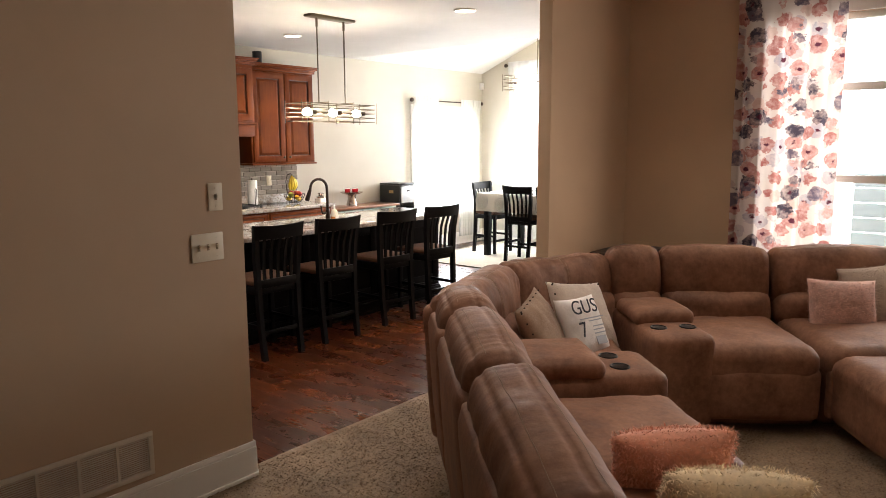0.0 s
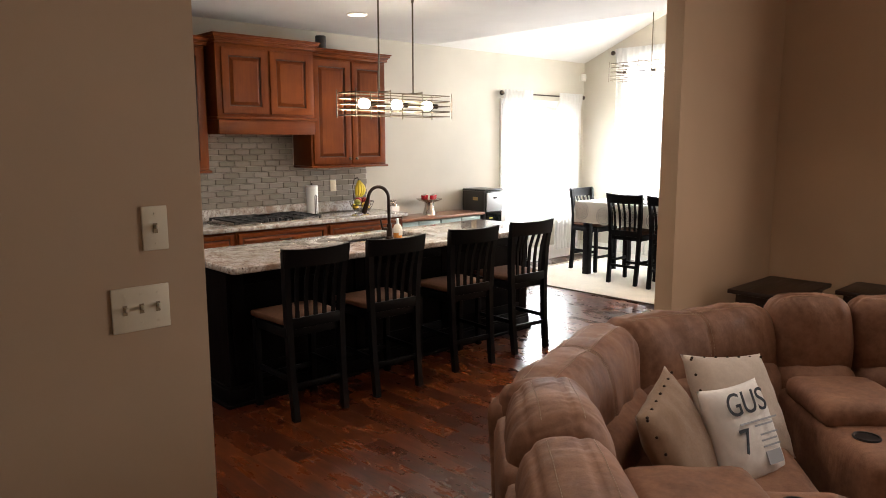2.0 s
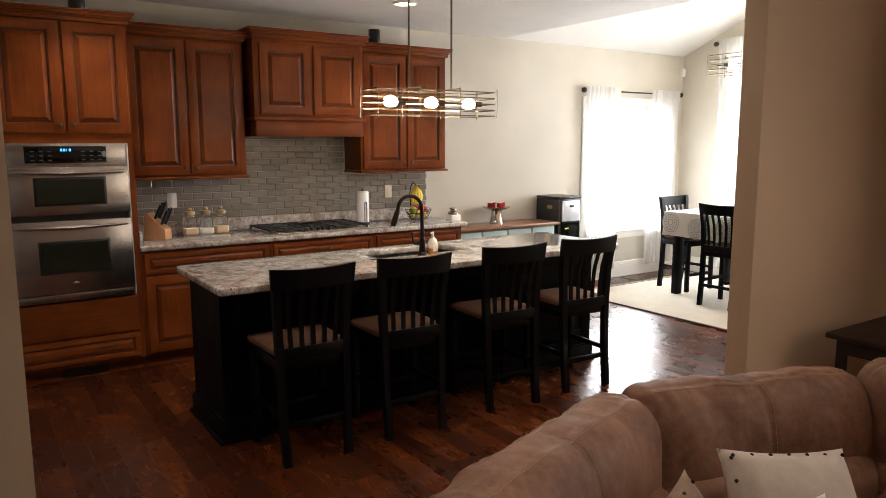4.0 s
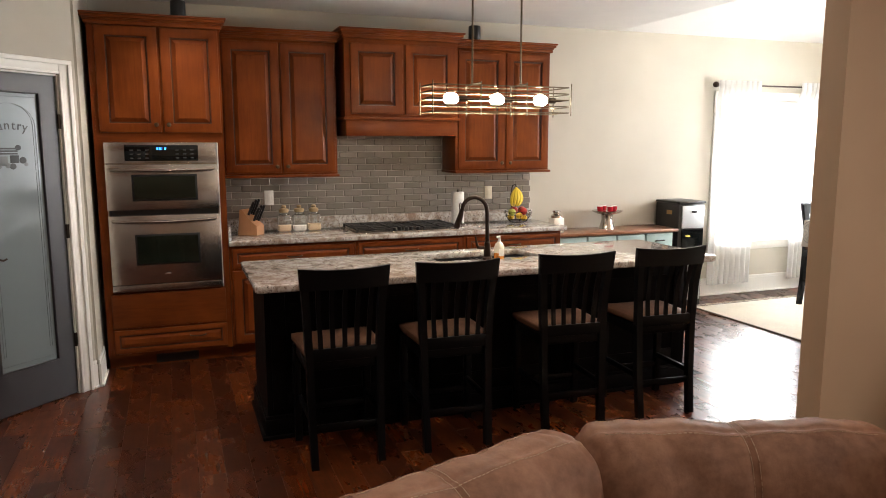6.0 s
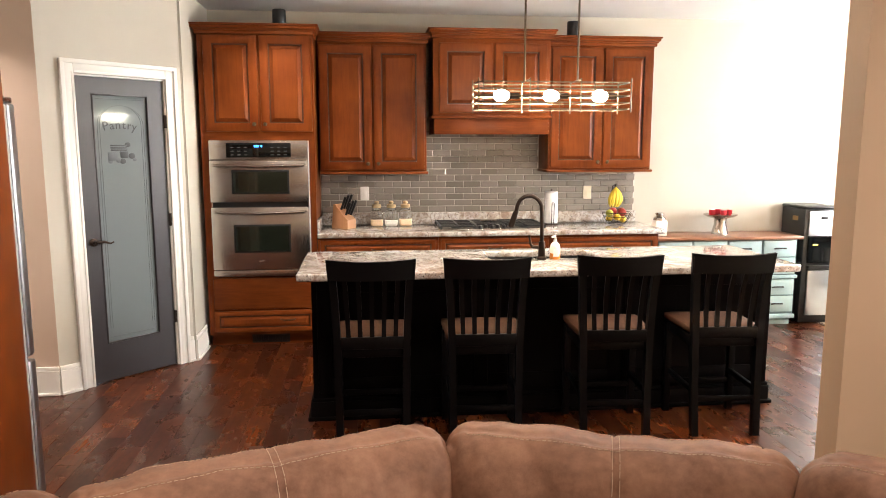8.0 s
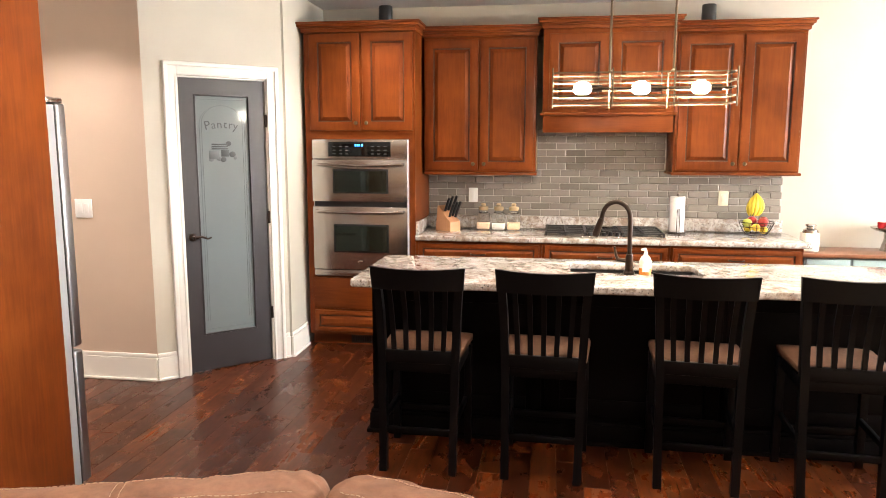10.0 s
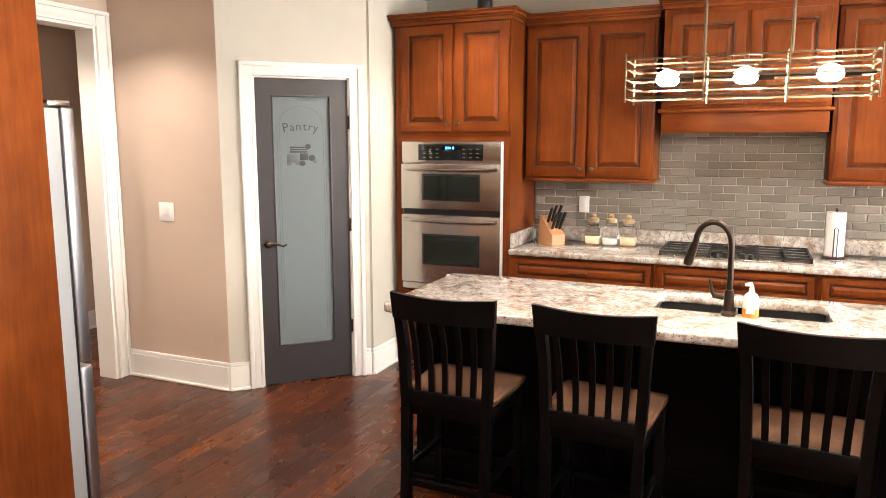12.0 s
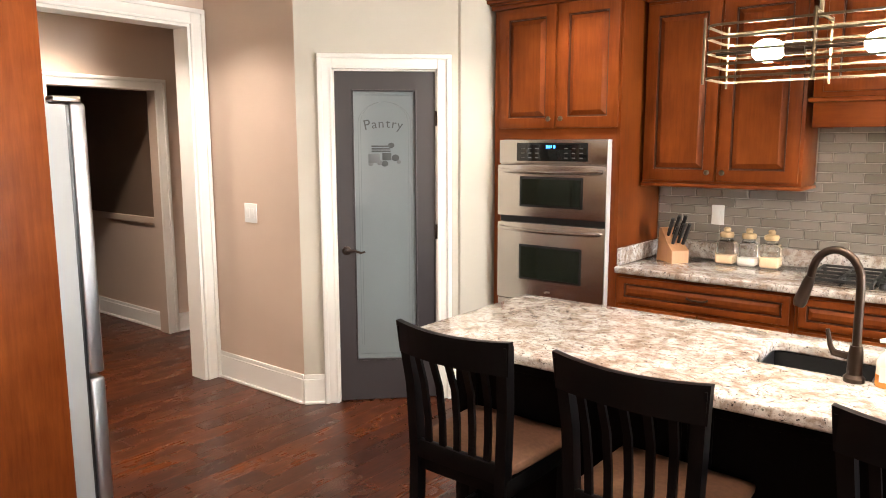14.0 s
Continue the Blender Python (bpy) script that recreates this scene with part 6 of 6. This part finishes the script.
M["jar_glass"] = clear_glass("jar_glass", (0.94, 0.97, 0.97), 0.02)
M["cork"] = painted("cork", (0.50, 0.36, 0.20), 0.8, 200, 0.2, 0.15)
for x, fill, c in ((3.445, 0.055, (0.72, 0.52, 0.34)), (3.570, 0.050, (0.82, 0.76, 0.70)), (3.692, 0.060, (0.78, 0.58, 0.38))):
    j = thing("glass_jar", (x, 6.88, CT), "square glass storage jar with a cork lid on the counter", "jar", "storage jars on the counter")
    part("contents", B(x - 0.046, x + 0.046, 6.834, 6.926, CT + 0.006, CT + fill, bevel=0.008), painted("jar_contents", c, 0.9, 400, 0.3), j, "pale dry goods")
    g = part("glass", B(x - 0.053, x + 0.053, 6.827, 6.933, CT, CT + 0.135, bevel=0.018, seg=3), M["jar_glass"], j)
    g.visible_shadow = False
    part("neck", L([(0.040, 0), (0.034, 0.015), (0.036, 0.024)], (x, 6.88, CT + 0.134), 18), M["jar_glass"], j)
    part("stopper", L([(0.036, 0), (0.040, 0.012), (0.038, 0.028), (0.016, 0.034), (0.021, 0.048), (0.014, 0.058)], (x, 6.88, CT + 0.157), 18), M["cork"], j, "cork stopper")

ck = thing("gas_cooktop", (4.39, 6.70, CT), "stainless gas cooktop with black cast-iron grates", "cooktop")
part("tray", B(3.945, 4.835, 6.45, 6.96, CT, CT + 0.012, bevel=0.004), M["steel"], ck)
for gx0, gx1 in ((3.96, 4.25), (4.26, 4.52), (4.53, 4.82)):
    bm = bmesh.new()
    z = CT + 0.040
    y0, y1 = 6.47, 6.94
    if gx0 == 4.26:
        y0 = 6.60
    for p, q in (((gx0, y0), (gx1, y0)), ((gx0, y1), (gx1, y1)), ((gx0, y0), (gx0, y1)), ((gx1, y0), (gx1, y1)), (((gx0 + gx1) / 2, y0), ((gx0 + gx1) / 2, y1)), ((gx0, (y0 + y1) / 2), (gx1, (y0 + y1) / 2)), ((gx0, y0 * 0.75 + y1 * 0.25), (gx1, y0 * 0.75 + y1 * 0.25)), ((gx0, y0 * 0.25 + y1 * 0.75), (gx1, y0 * 0.25 + y1 * 0.75))):
        box(bm, min(p[0], q[0]) - 0.006, max(p[0], q[0]) + 0.006, min(p[1], q[1]) - 0.006, max(p[1], q[1]) + 0.006, z - 0.012, z)
    for p in ((gx0, y0), (gx1, y0), (gx0, y1), (gx1, y1)):
        box(bm, p[0] - 0.008, p[0] + 0.008, p[1] - 0.008, p[1] + 0.008, CT + 0.012, z)
    part("grate", bm, M["iron"], ck, "cast-iron grate")
for x, y in ((4.10, 6.60), (4.10, 6.82), (4.39, 6.78), (4.68, 6.60), (4.68, 6.82)):
    part("burner", L([(0.045, 0), (0.045, 0.010), (0.030, 0.014), (0.028, 0.020)], (x, y, CT + 0.012), 18), M["iron"], ck)
for i in range(5):
    part("knob", L([(0.018, 0), (0.016, 0.022), (0.012, 0.024)], (4.29 + i * 0.05, 6.52 + 0.03 * (i % 2), CT + 0.012), 14), M["black"], ck, "black burner knob")
part("spoon_rest", ball(0.065, (4.40, 6.76, CT + 0.05), 2, (1.2, 0.7, 0.18)), M["chrome"], ck)

pt = thing("paper_towel", (4.965, 6.82, CT), "roll of white paper towel on an upright holder", "paper towel")
part("holder_base", L([(0.07, 0), (0.07, 0.010), (0.06, 0.014)], (4.965, 6.82, CT)), M["bronze"], pt)
part("roll", L([(0.055, 0), (0.056, 0.004), (0.056, 0.272), (0.055, 0.276)], (4.965, 6.82, CT + 0.016), 28), M["white_plastic2"], pt)
part("post", T([(4.965, 6.82, CT + 0.29), (4.965, 6.82, CT + 0.315)], 0.008, seg=8), M["bronze"], pt)
part("tension_arm", T([(4.975, 6.758, CT + 0.01), (4.975, 6.756, CT + 0.19), (4.965, 6.757, CT + 0.20), (4.955, 6.756, CT + 0.19), (4.955, 6.758, CT + 0.01)], 0.004, seg=6), M["bronze"], pt)

fb = thing("fruit_basket", (5.55, 6.80, CT), "wire fruit basket with a banana hook on the counter", "fruit basket")
for rr, z in ((0.07, 0.006), (0.095, 0.035), (0.115, 0.07), (0.128, 0.105)):
    bm = bmesh.new()
    tube(bm, [(5.55 + rr * math.cos(a), 6.80 + rr * math.sin(a), CT + z) for a in [2 * math.pi * k / 28 for k in range(28)]], 0.0025, seg=5, closed=True)
    part("wire_ring", bm, M["bronze"], fb)
for k in range(14):
    a = 2 * math.pi * k / 14
    part("wire_rib", T([(5.55 + r_ * math.cos(a), 6.80 + r_ * math.sin(a), CT + z) for r_, z in ((0.07, 0.006), (0.095, 0.035), (0.115, 0.07), (0.128, 0.105))], 0.002, seg=4), M["bronze"], fb)
part("banana_hook", T([(5.55, 6.93, CT + 0.10), (5.55, 6.95, CT + 0.25), (5.55, 6.92, CT + 0.33), (5.55, 6.86, CT + 0.345), (5.55, 6.84, CT + 0.325)], 0.005, seg=8), M["bronze"], fb)
M["apple"] = painted("apple_red", (0.38, 0.03, 0.025), 0.3, 30, 0.02, 0.5)
M["lemon"] = painted("lemon_yellow", (0.75, 0.50, 0.04), 0.4, 150, 0.1, 0.1)
M["pear"] = painted("green_pear", (0.35, 0.38, 0.06), 0.4, 150, 0.1, 0.2)
M["banana"] = painted("banana_yellow", (0.78, 0.60, 0.05), 0.45, 20, 0.05, 0.15)
for nm, x, y, z, r_, mt in (("apple", 5.585, 6.76, 0.105, 0.040, "apple"), ("apple", 5.52, 6.82, 0.11, 0.040, "apple"), ("apple", 5.61, 6.84, 0.108, 0.038, "apple"), ("lemon", 5.53, 6.73, 0.068, 0.033, "lemon"), ("lemon", 5.60, 6.78, 0.045, 0.033, "lemon"), ("pear", 5.475, 6.77, 0.10, 0.036, "pear"), ("lemon", 5.50, 6.84, 0.05, 0.033, "lemon")):
    tagged(part(nm, ball(r_, (x, y, CT + z), 2, (1, 1, 0.92)), M[mt], None, "", 180), {"apple": "ripe red apple in the wire basket", "lemon": "yellow lemon in the wire basket", "pear": "green pear in the wire basket"}[nm], "fruit", "fruit in the basket")
bn = thing("banana_bunch", (5.55, 6.84, CT + 0.15), "bunch of ripe yellow bananas hanging from the hook", "bananas")
for k in range(5):
    a = -0.9 + k * 0.45
    sx, sy = math.sin(a), -math.cos(a)
    pts = []
    for t_ in range(7):
        u = t_ / 6
        bend = math.sin(u * 2.4)
        pts.append((5.55 + sx * 0.062 * bend - 0.02 * u, 6.84 + sy * 0.06 * bend, CT + 0.32 - 0.17 * u))
    part("banana", T(pts, [0.006, 0.013, 0.018, 0.019, 0.018, 0.013, 0.005], seg=8), M["banana"], bn)

sp = thing("soap_dispenser", (4.50, 4.95, 0.911), "clear soap bottle with amber soap and a white pump", "soap bottle")
part("bottle", L([(0.030, 0), (0.032, 0.01), (0.032, 0.075), (0.024, 0.095), (0.012, 0.105)], (4.50, 4.95, 0.911), 18), material("clear_bottle", (0.82, 0.76, 0.66), 0.12), sp)
part("soap", L([(0.0312, 0), (0.0328, 0.008), (0.0328, 0.036), (0.0312, 0.038)], (4.50, 4.95, 0.9115), 18), material("amber_soap", (0.70, 0.27, 0.06), 0.15), sp, "amber liquid soap")
part("label", B(4.482, 4.518, 4.915, 4.9175, 0.93, 0.975), M["wax"], sp)
part("pump", T([(4.50, 4.95, 1.015), (4.50, 4.95, 1.045), (4.499, 4.945, 1.05), (4.475, 4.935, 1.048)], [0.012, 0.007, 0.008, 0.006], seg=8), M["white_plastic2"], sp)

# ---- speakers on the cabinets ----
for x, y, z in ((2.70, 6.62, 2.507), (5.13, 6.85, 2.497)):
    s = thing("smart_speaker", (x, y, z), "small black cylindrical speaker on top of the cabinets", "speaker", "speakers on the cabinets")
    part("body", L([(0.050, 0), (0.053, 0.006), (0.053, 0.135), (0.049, 0.142)], (x, y, z), 24), M["black"], s)
    part("foot", L([(0.045, 0), (0.045, 0.003)], (x, y, z - 0.001), 20), M["iron"], s)


# ---- switches, outlets, grille ----
def wall_plate(name, m, w, h, z, kind, gangs, label, mat="white_plastic"):
    t_ = thing(name, m @ Vector((0, 0, z)), label, "wall plate")
    part("plate", B(-w / 2, w / 2, -0.007, -0.001, z - h / 2, z + h / 2, bevel=0.003, m=m), M[mat], t_)
    for g in range(gangs):
        x = (g - (gangs - 1) / 2) * 0.046
        if kind == "toggle":
            part("slot", B(x - 0.006, x + 0.006, -0.0085, -0.0072, z - 0.014, z + 0.014, m=m), M["slot"], t_)
            part("toggle", B(x - 0.004, x + 0.004, -0.024, -0.0086, z - 0.002, z + 0.010, bevel=0.002, m=m), M[mat], t_)
            for s in (-1, 1):
                part("screw", B(x - 0.003, x + 0.003, -0.0085, -0.0072, z + s * 0.042 - 0.003, z + s * 0.042 + 0.003, m=m), M[mat], t_)
        else:
            part("rocker", B(x - 0.016, x + 0.016, -0.010, -0.0072, z - 0.032, z + 0.032, bevel=0.002, m=m), M[mat], t_)
    return t_


M["slot"] = material("switch_slot_shadow", (0.30, 0.23, 0.14), 0.6)
FW = flat_frame(1.866, WW, 0)
wall_plate("light_switch", FW, 0.073, 0.125, 1.385, "toggle", 1, "almond single toggle switch plate on the wall")
wall_plate("light_switch", flat_frame(1.814, WW, 0), 0.162, 0.127, 1.161, "toggle", 3, "almond triple toggle switch plate on the wall")
wall_plate("light_switch", flat_frame(0.90, 5.41, 0), 0.125, 0.125, 1.175, "rocker", 2, "white double rocker switch plate by the pantry", "white_plastic2")
wall_plate("power_outlet", flat_frame(3.345, BY - 0.016, 0), 0.075, 0.120, 1.182, "rocker", 1, "white outlet plate on the tile backsplash", "white_plastic2")
wall_plate("power_outlet", flat_frame(5.345, BY - 0.016, 0), 0.075, 0.120, 1.178, "rocker", 1, "almond outlet plate on the tile backsplash")

gr = thing("return_air_grille", (1.06, WW, 0.27), "almond return air grille with fine slats low on the wall", "air grille")
M["grille"] = painted("almond_metal", (0.72, 0.65, 0.54), 0.4, 100, 0.03, 0.03)
gx0, gx1, gz0, gz1 = 0.548, 1.495, 0.203, 0.398
bm = bmesh.new()
for b in ((gx0, gx1, gz0, gz0 + 0.022), (gx0, gx1, gz1 - 0.022, gz1), (gx0, gx0 + 0.022, gz0 + 0.022, gz1 - 0.022), (gx1 - 0.022, gx1, gz0 + 0.022, gz1 - 0.022)):
    box(bm, b[0], b[1], WW - 0.010, WW - 0.001, b[2], b[3], bevel=0.002)
part("frame", bm, M["grille"], gr)
for k in range(1, 6):
    x = gx0 + (gx1 - gx0) * k / 6
    part("divider", B(x - 0.006, x + 0.006, WW - 0.009, WW - 0.002, gz0 + 0.022, gz1 - 0.022), M["grille"], gr)
for k in range(18):
    z = gz0 + 0.026 + k * 0.0089
    bm = bmesh.new()
    box(bm, gx0 + 0.022, gx1 - 0.022, -0.005, 0.0, 0, 0.0012, m=pose(0, WW - 0.002, z, 35, 0, 0))
    part("slat", bm, M["grille"], gr)

# ---- etched pantry glass ----
M["etch"] = material("etched_line", (0.035, 0.042, 0.044), 0.5)
M["etch_soft"] = material("etched_line_soft", (0.085, 0.10, 0.105), 0.5)
gxc = (GS0 + GS1) / 2
gl = next(o for o in bpy.data.objects if o.name == "glass" and o.parent == leaf)


def etch(pts, r, mat="etch_soft"):
    return part("etching", T([DIAG @ Vector((x, 0.0255, z)) for x, z in pts], r, seg=4), M[mat], leaf)


for inset in (0.035, 0.050):
    hw = (GS1 - GS0) / 2 - inset
    arc = [(gxc - hw, GZ0 + 0.10)] + [(gxc - hw * math.cos(a), GZ1 - 0.20 + 0.13 * math.sin(a)) for a in [math.pi * k / 16 for k in range(17)]] + [(gxc + hw, GZ0 + 0.10)]
    etch(arc, 0.0016)
etch([(GS0 + 0.025, GZ1 - 0.03), (GS1 - 0.025, GZ1 - 0.03)], 0.0014)
etch([(GS0 + 0.03, GZ0 + 0.04), (GS1 - 0.03, GZ0 + 0.04)], 0.0014)
offs = (-0.105, -0.062, -0.020, 0.022, 0.058, 0.094)
for ch, x in zip("Pantry", offs):
    words(ch, 0.085 if ch == "P" else 0.078, DIAG @ pose(gxc + x, 0.0250, 1.735 - 1.2 * x * x + (0.004 if ch == "P" else 0.0), 0, x * 110, 0), M["etch"], leaf, "etched_letter", 0.0006)
for x0, x1, z0, z1 in ((-0.08, 0.035, 1.565, 1.575), (-0.08, 0.035, 1.580, 1.590), (-0.08, 0.035, 1.595, 1.605), (-0.10, -0.03, 1.50, 1.555), (-0.015, 0.04, 1.515, 1.56)):
    part("etched_crate", B(gxc + x0, gxc + x1, 0.0246, 0.0258, z0, z1, bevel=0.0004, m=DIAG), M["etch"] if z0 > 1.51 else M["etch_soft"], leaf)
for x, z, r_ in ((0.0, 1.495, 0.022), (0.065, 1.53, 0.024), (-0.03, 1.50, 0.018), (0.04, 1.605, 0.020), (0.085, 1.505, 0.014), (-0.085, 1.495, 0.017)):
    bm = ball(r_, (0, 0, 0), 2, (1, 0.05, 0.85))
    bmesh.ops.transform(bm, matrix=DIAG @ pose(gxc + x, 0.0256, z), verts=bm.verts)
    part("etched_fruit", bm, M["etch"] if r_ > 0.019 else M["etch_soft"], leaf)


# ---- backsplash tiles ----
M["tile"] = material("glass_tile", (0.20, 0.19, 0.17), 0.14)
ti = node(M["tile"], "ShaderNodeObjectInfo")
tcol = ramp(M["tile"], ti.outputs["Random"], [(0.0, (0.215, 0.190, 0.164)), (0.5, (0.250, 0.224, 0.197)), (1.0, (0.288, 0.261, 0.233))])
join(M["tile"], tcol, bsdf(M["tile"]).inputs["Base Color"])
bump(M["tile"], noise_tex(M["tile"], coords(M["tile"]), 18, 2), 0.05, 0.004)
backsplash = structure("backsplash_wall", B(2.967, 5.79, BY - 0.008, BY - 0.0005, 1.013, 1.80), M["grout"], "grey glass subway tile backsplash", "backsplash")
TW, TH, TG = 0.156, 0.0515, 0.0030


def tile_mesh(w):
    bm = bmesh.new()
    b = 0.005
    q = [(0, 0), (w, 0), (w, TH), (0, TH)]
    r = [(b, b), (w - b, b), (w - b, TH - b), (b, TH - b)]
    k0 = [bm.verts.new((x, 0, z)) for x, z in q]
    k1 = [bm.verts.new((x, -0.004, z)) for x, z in q]
    k2 = [bm.verts.new((x, -0.007, z)) for x, z in r]
    bm.faces.new(k2)
    for i in range(4):
        j = (i + 1) % 4
        bm.faces.new((k0[i], k0[j], k1[j], k1[i]))
        bm.faces.new((k1[i], k1[j], k2[j], k2[i]))
    bmesh.ops.recalc_face_normals(bm, faces=bm.faces)
    me = bpy.data.meshes.new("tile")
    bm.to_mesh(me)
    bm.free()
    me.materials.append(M["tile"])
    return me


tile_cache = {}
z, row = 1.016, 0
while z < 1.69:
    lo, hi = (2.97, 5.785) if z + TH < 1.40 else (3.87, 4.885)
    x = lo - (TW / 2 if row % 2 else 0)
    while x < hi - 0.01:
        a, b = max(x, lo), min(x + TW - TG, hi)
        if b - a > 0.015:
            key = round(b - a, 3)
            if key not in tile_cache:
                tile_cache[key] = tile_mesh(key)
            t_ = new("tile", tile_cache[key])
            t_.location = (a, BY - 0.0085, z)
            t_.parent = backsplash
        x += TW
    z += TH + TG
    row += 1

# ---- hardwood planks ----
PW = 0.127
rnd = random.Random(8)
plank_cache = {}


def plank_mesh(length, w):
    bm = bmesh.new()
    b = 0.0012
    q = [(0, 0), (w, 0), (w, length), (0, length)]
    r = [(b, b), (w - b, b), (w - b, length - b), (b, length - b)]
    k0 = [bm.verts.new((x, y, -0.011)) for x, y in q]
    k1 = [bm.verts.new((x, y, -0.0015)) for x, y in q]
    k2 = [bm.verts.new((x, y, 0.0)) for x, y in r]
    bm.faces.new(k2)
    for i in range(4):
        j = (i + 1) % 4
        bm.faces.new((k0[i], k0[j], k1[j], k1[i]))
        bm.faces.new((k1[i], k1[j], k2[j], k2[i]))
    bmesh.ops.recalc_face_normals(bm, faces=bm.faces)
    me = bpy.data.meshes.new("plank")
    bm.to_mesh(me)
    bm.free()
    me.materials.append(M["plank"])
    return me


far = bmesh.new()
x = -3.7
while x < 9.7:
    y = WY + 0.002 - rnd.uniform(0, 1.2)
    while y < 7.7:
        ln = round(rnd.choice((0.6, 0.8, 1.0, 1.2, 1.4)), 2)
        a, b = max(y, WY + 0.002), min(y + ln, 7.70)
        y += ln
        if b - a < 0.03:
            continue
        near = 0.0 < x < 7.4 and a < 6.5
        if near:
            key = round(b - a - 0.0015, 3)
            if key not in plank_cache:
                plank_cache[key] = plank_mesh(key, PW - 0.0007)
            p_ = new("plank", plank_cache[key])
            p_.location = (x, a, rnd.uniform(-0.0004, 0.0004))
            p_.parent = floor
        else:
            box(far, x, x + PW - 0.0007, a, b - 0.0015, -0.011, 0.0)
    x += PW
fp_ = part("far_planks", far, M["plank_far"], floor, "", 0)
tagged(fp_, kind="stuff")

# ---- carpet pile where the camera passes ----
rnd = random.Random(17)
verts, faces = [], []
for x0, x1, y0, y1, count in ((0.3, 4.4, 1.0, WY - 0.03, 60000), (2.9, 4.9, -0.6, 1.3, 16000)):
    for _ in range(count):
        x, y = rnd.uniform(x0, x1), rnd.uniform(y0, y1)
        a = rnd.uniform(0, math.pi)
        lay_ = 0.006 * noise.noise(Vector((x * 5, y * 5, 0)))
        h = rnd.uniform(0.004, 0.008)
        cx, cy = 0.0035 * math.cos(a), 0.0035 * math.sin(a)
        tx, ty = x + rnd.uniform(-0.012, 0.012) + lay_, y + rnd.uniform(-0.012, 0.012) - lay_
        k = len(verts)
        verts += [(x - cx, y - cy, 0.002), (x + cx, y + cy, 0.002), (tx + cx * 0.8, ty + cy * 0.8, h), (tx - cx * 0.8, ty - cy * 0.8, h)]
        faces.append((k, k + 1, k + 2, k + 3))
me = bpy.data.meshes.new("carpet_pile")
me.from_pydata(verts, [], faces)
me.materials.append(M["carpet"])
pile = new("carpet_pile", me)
pile.parent = carpet
tagged(pile, kind="stuff")
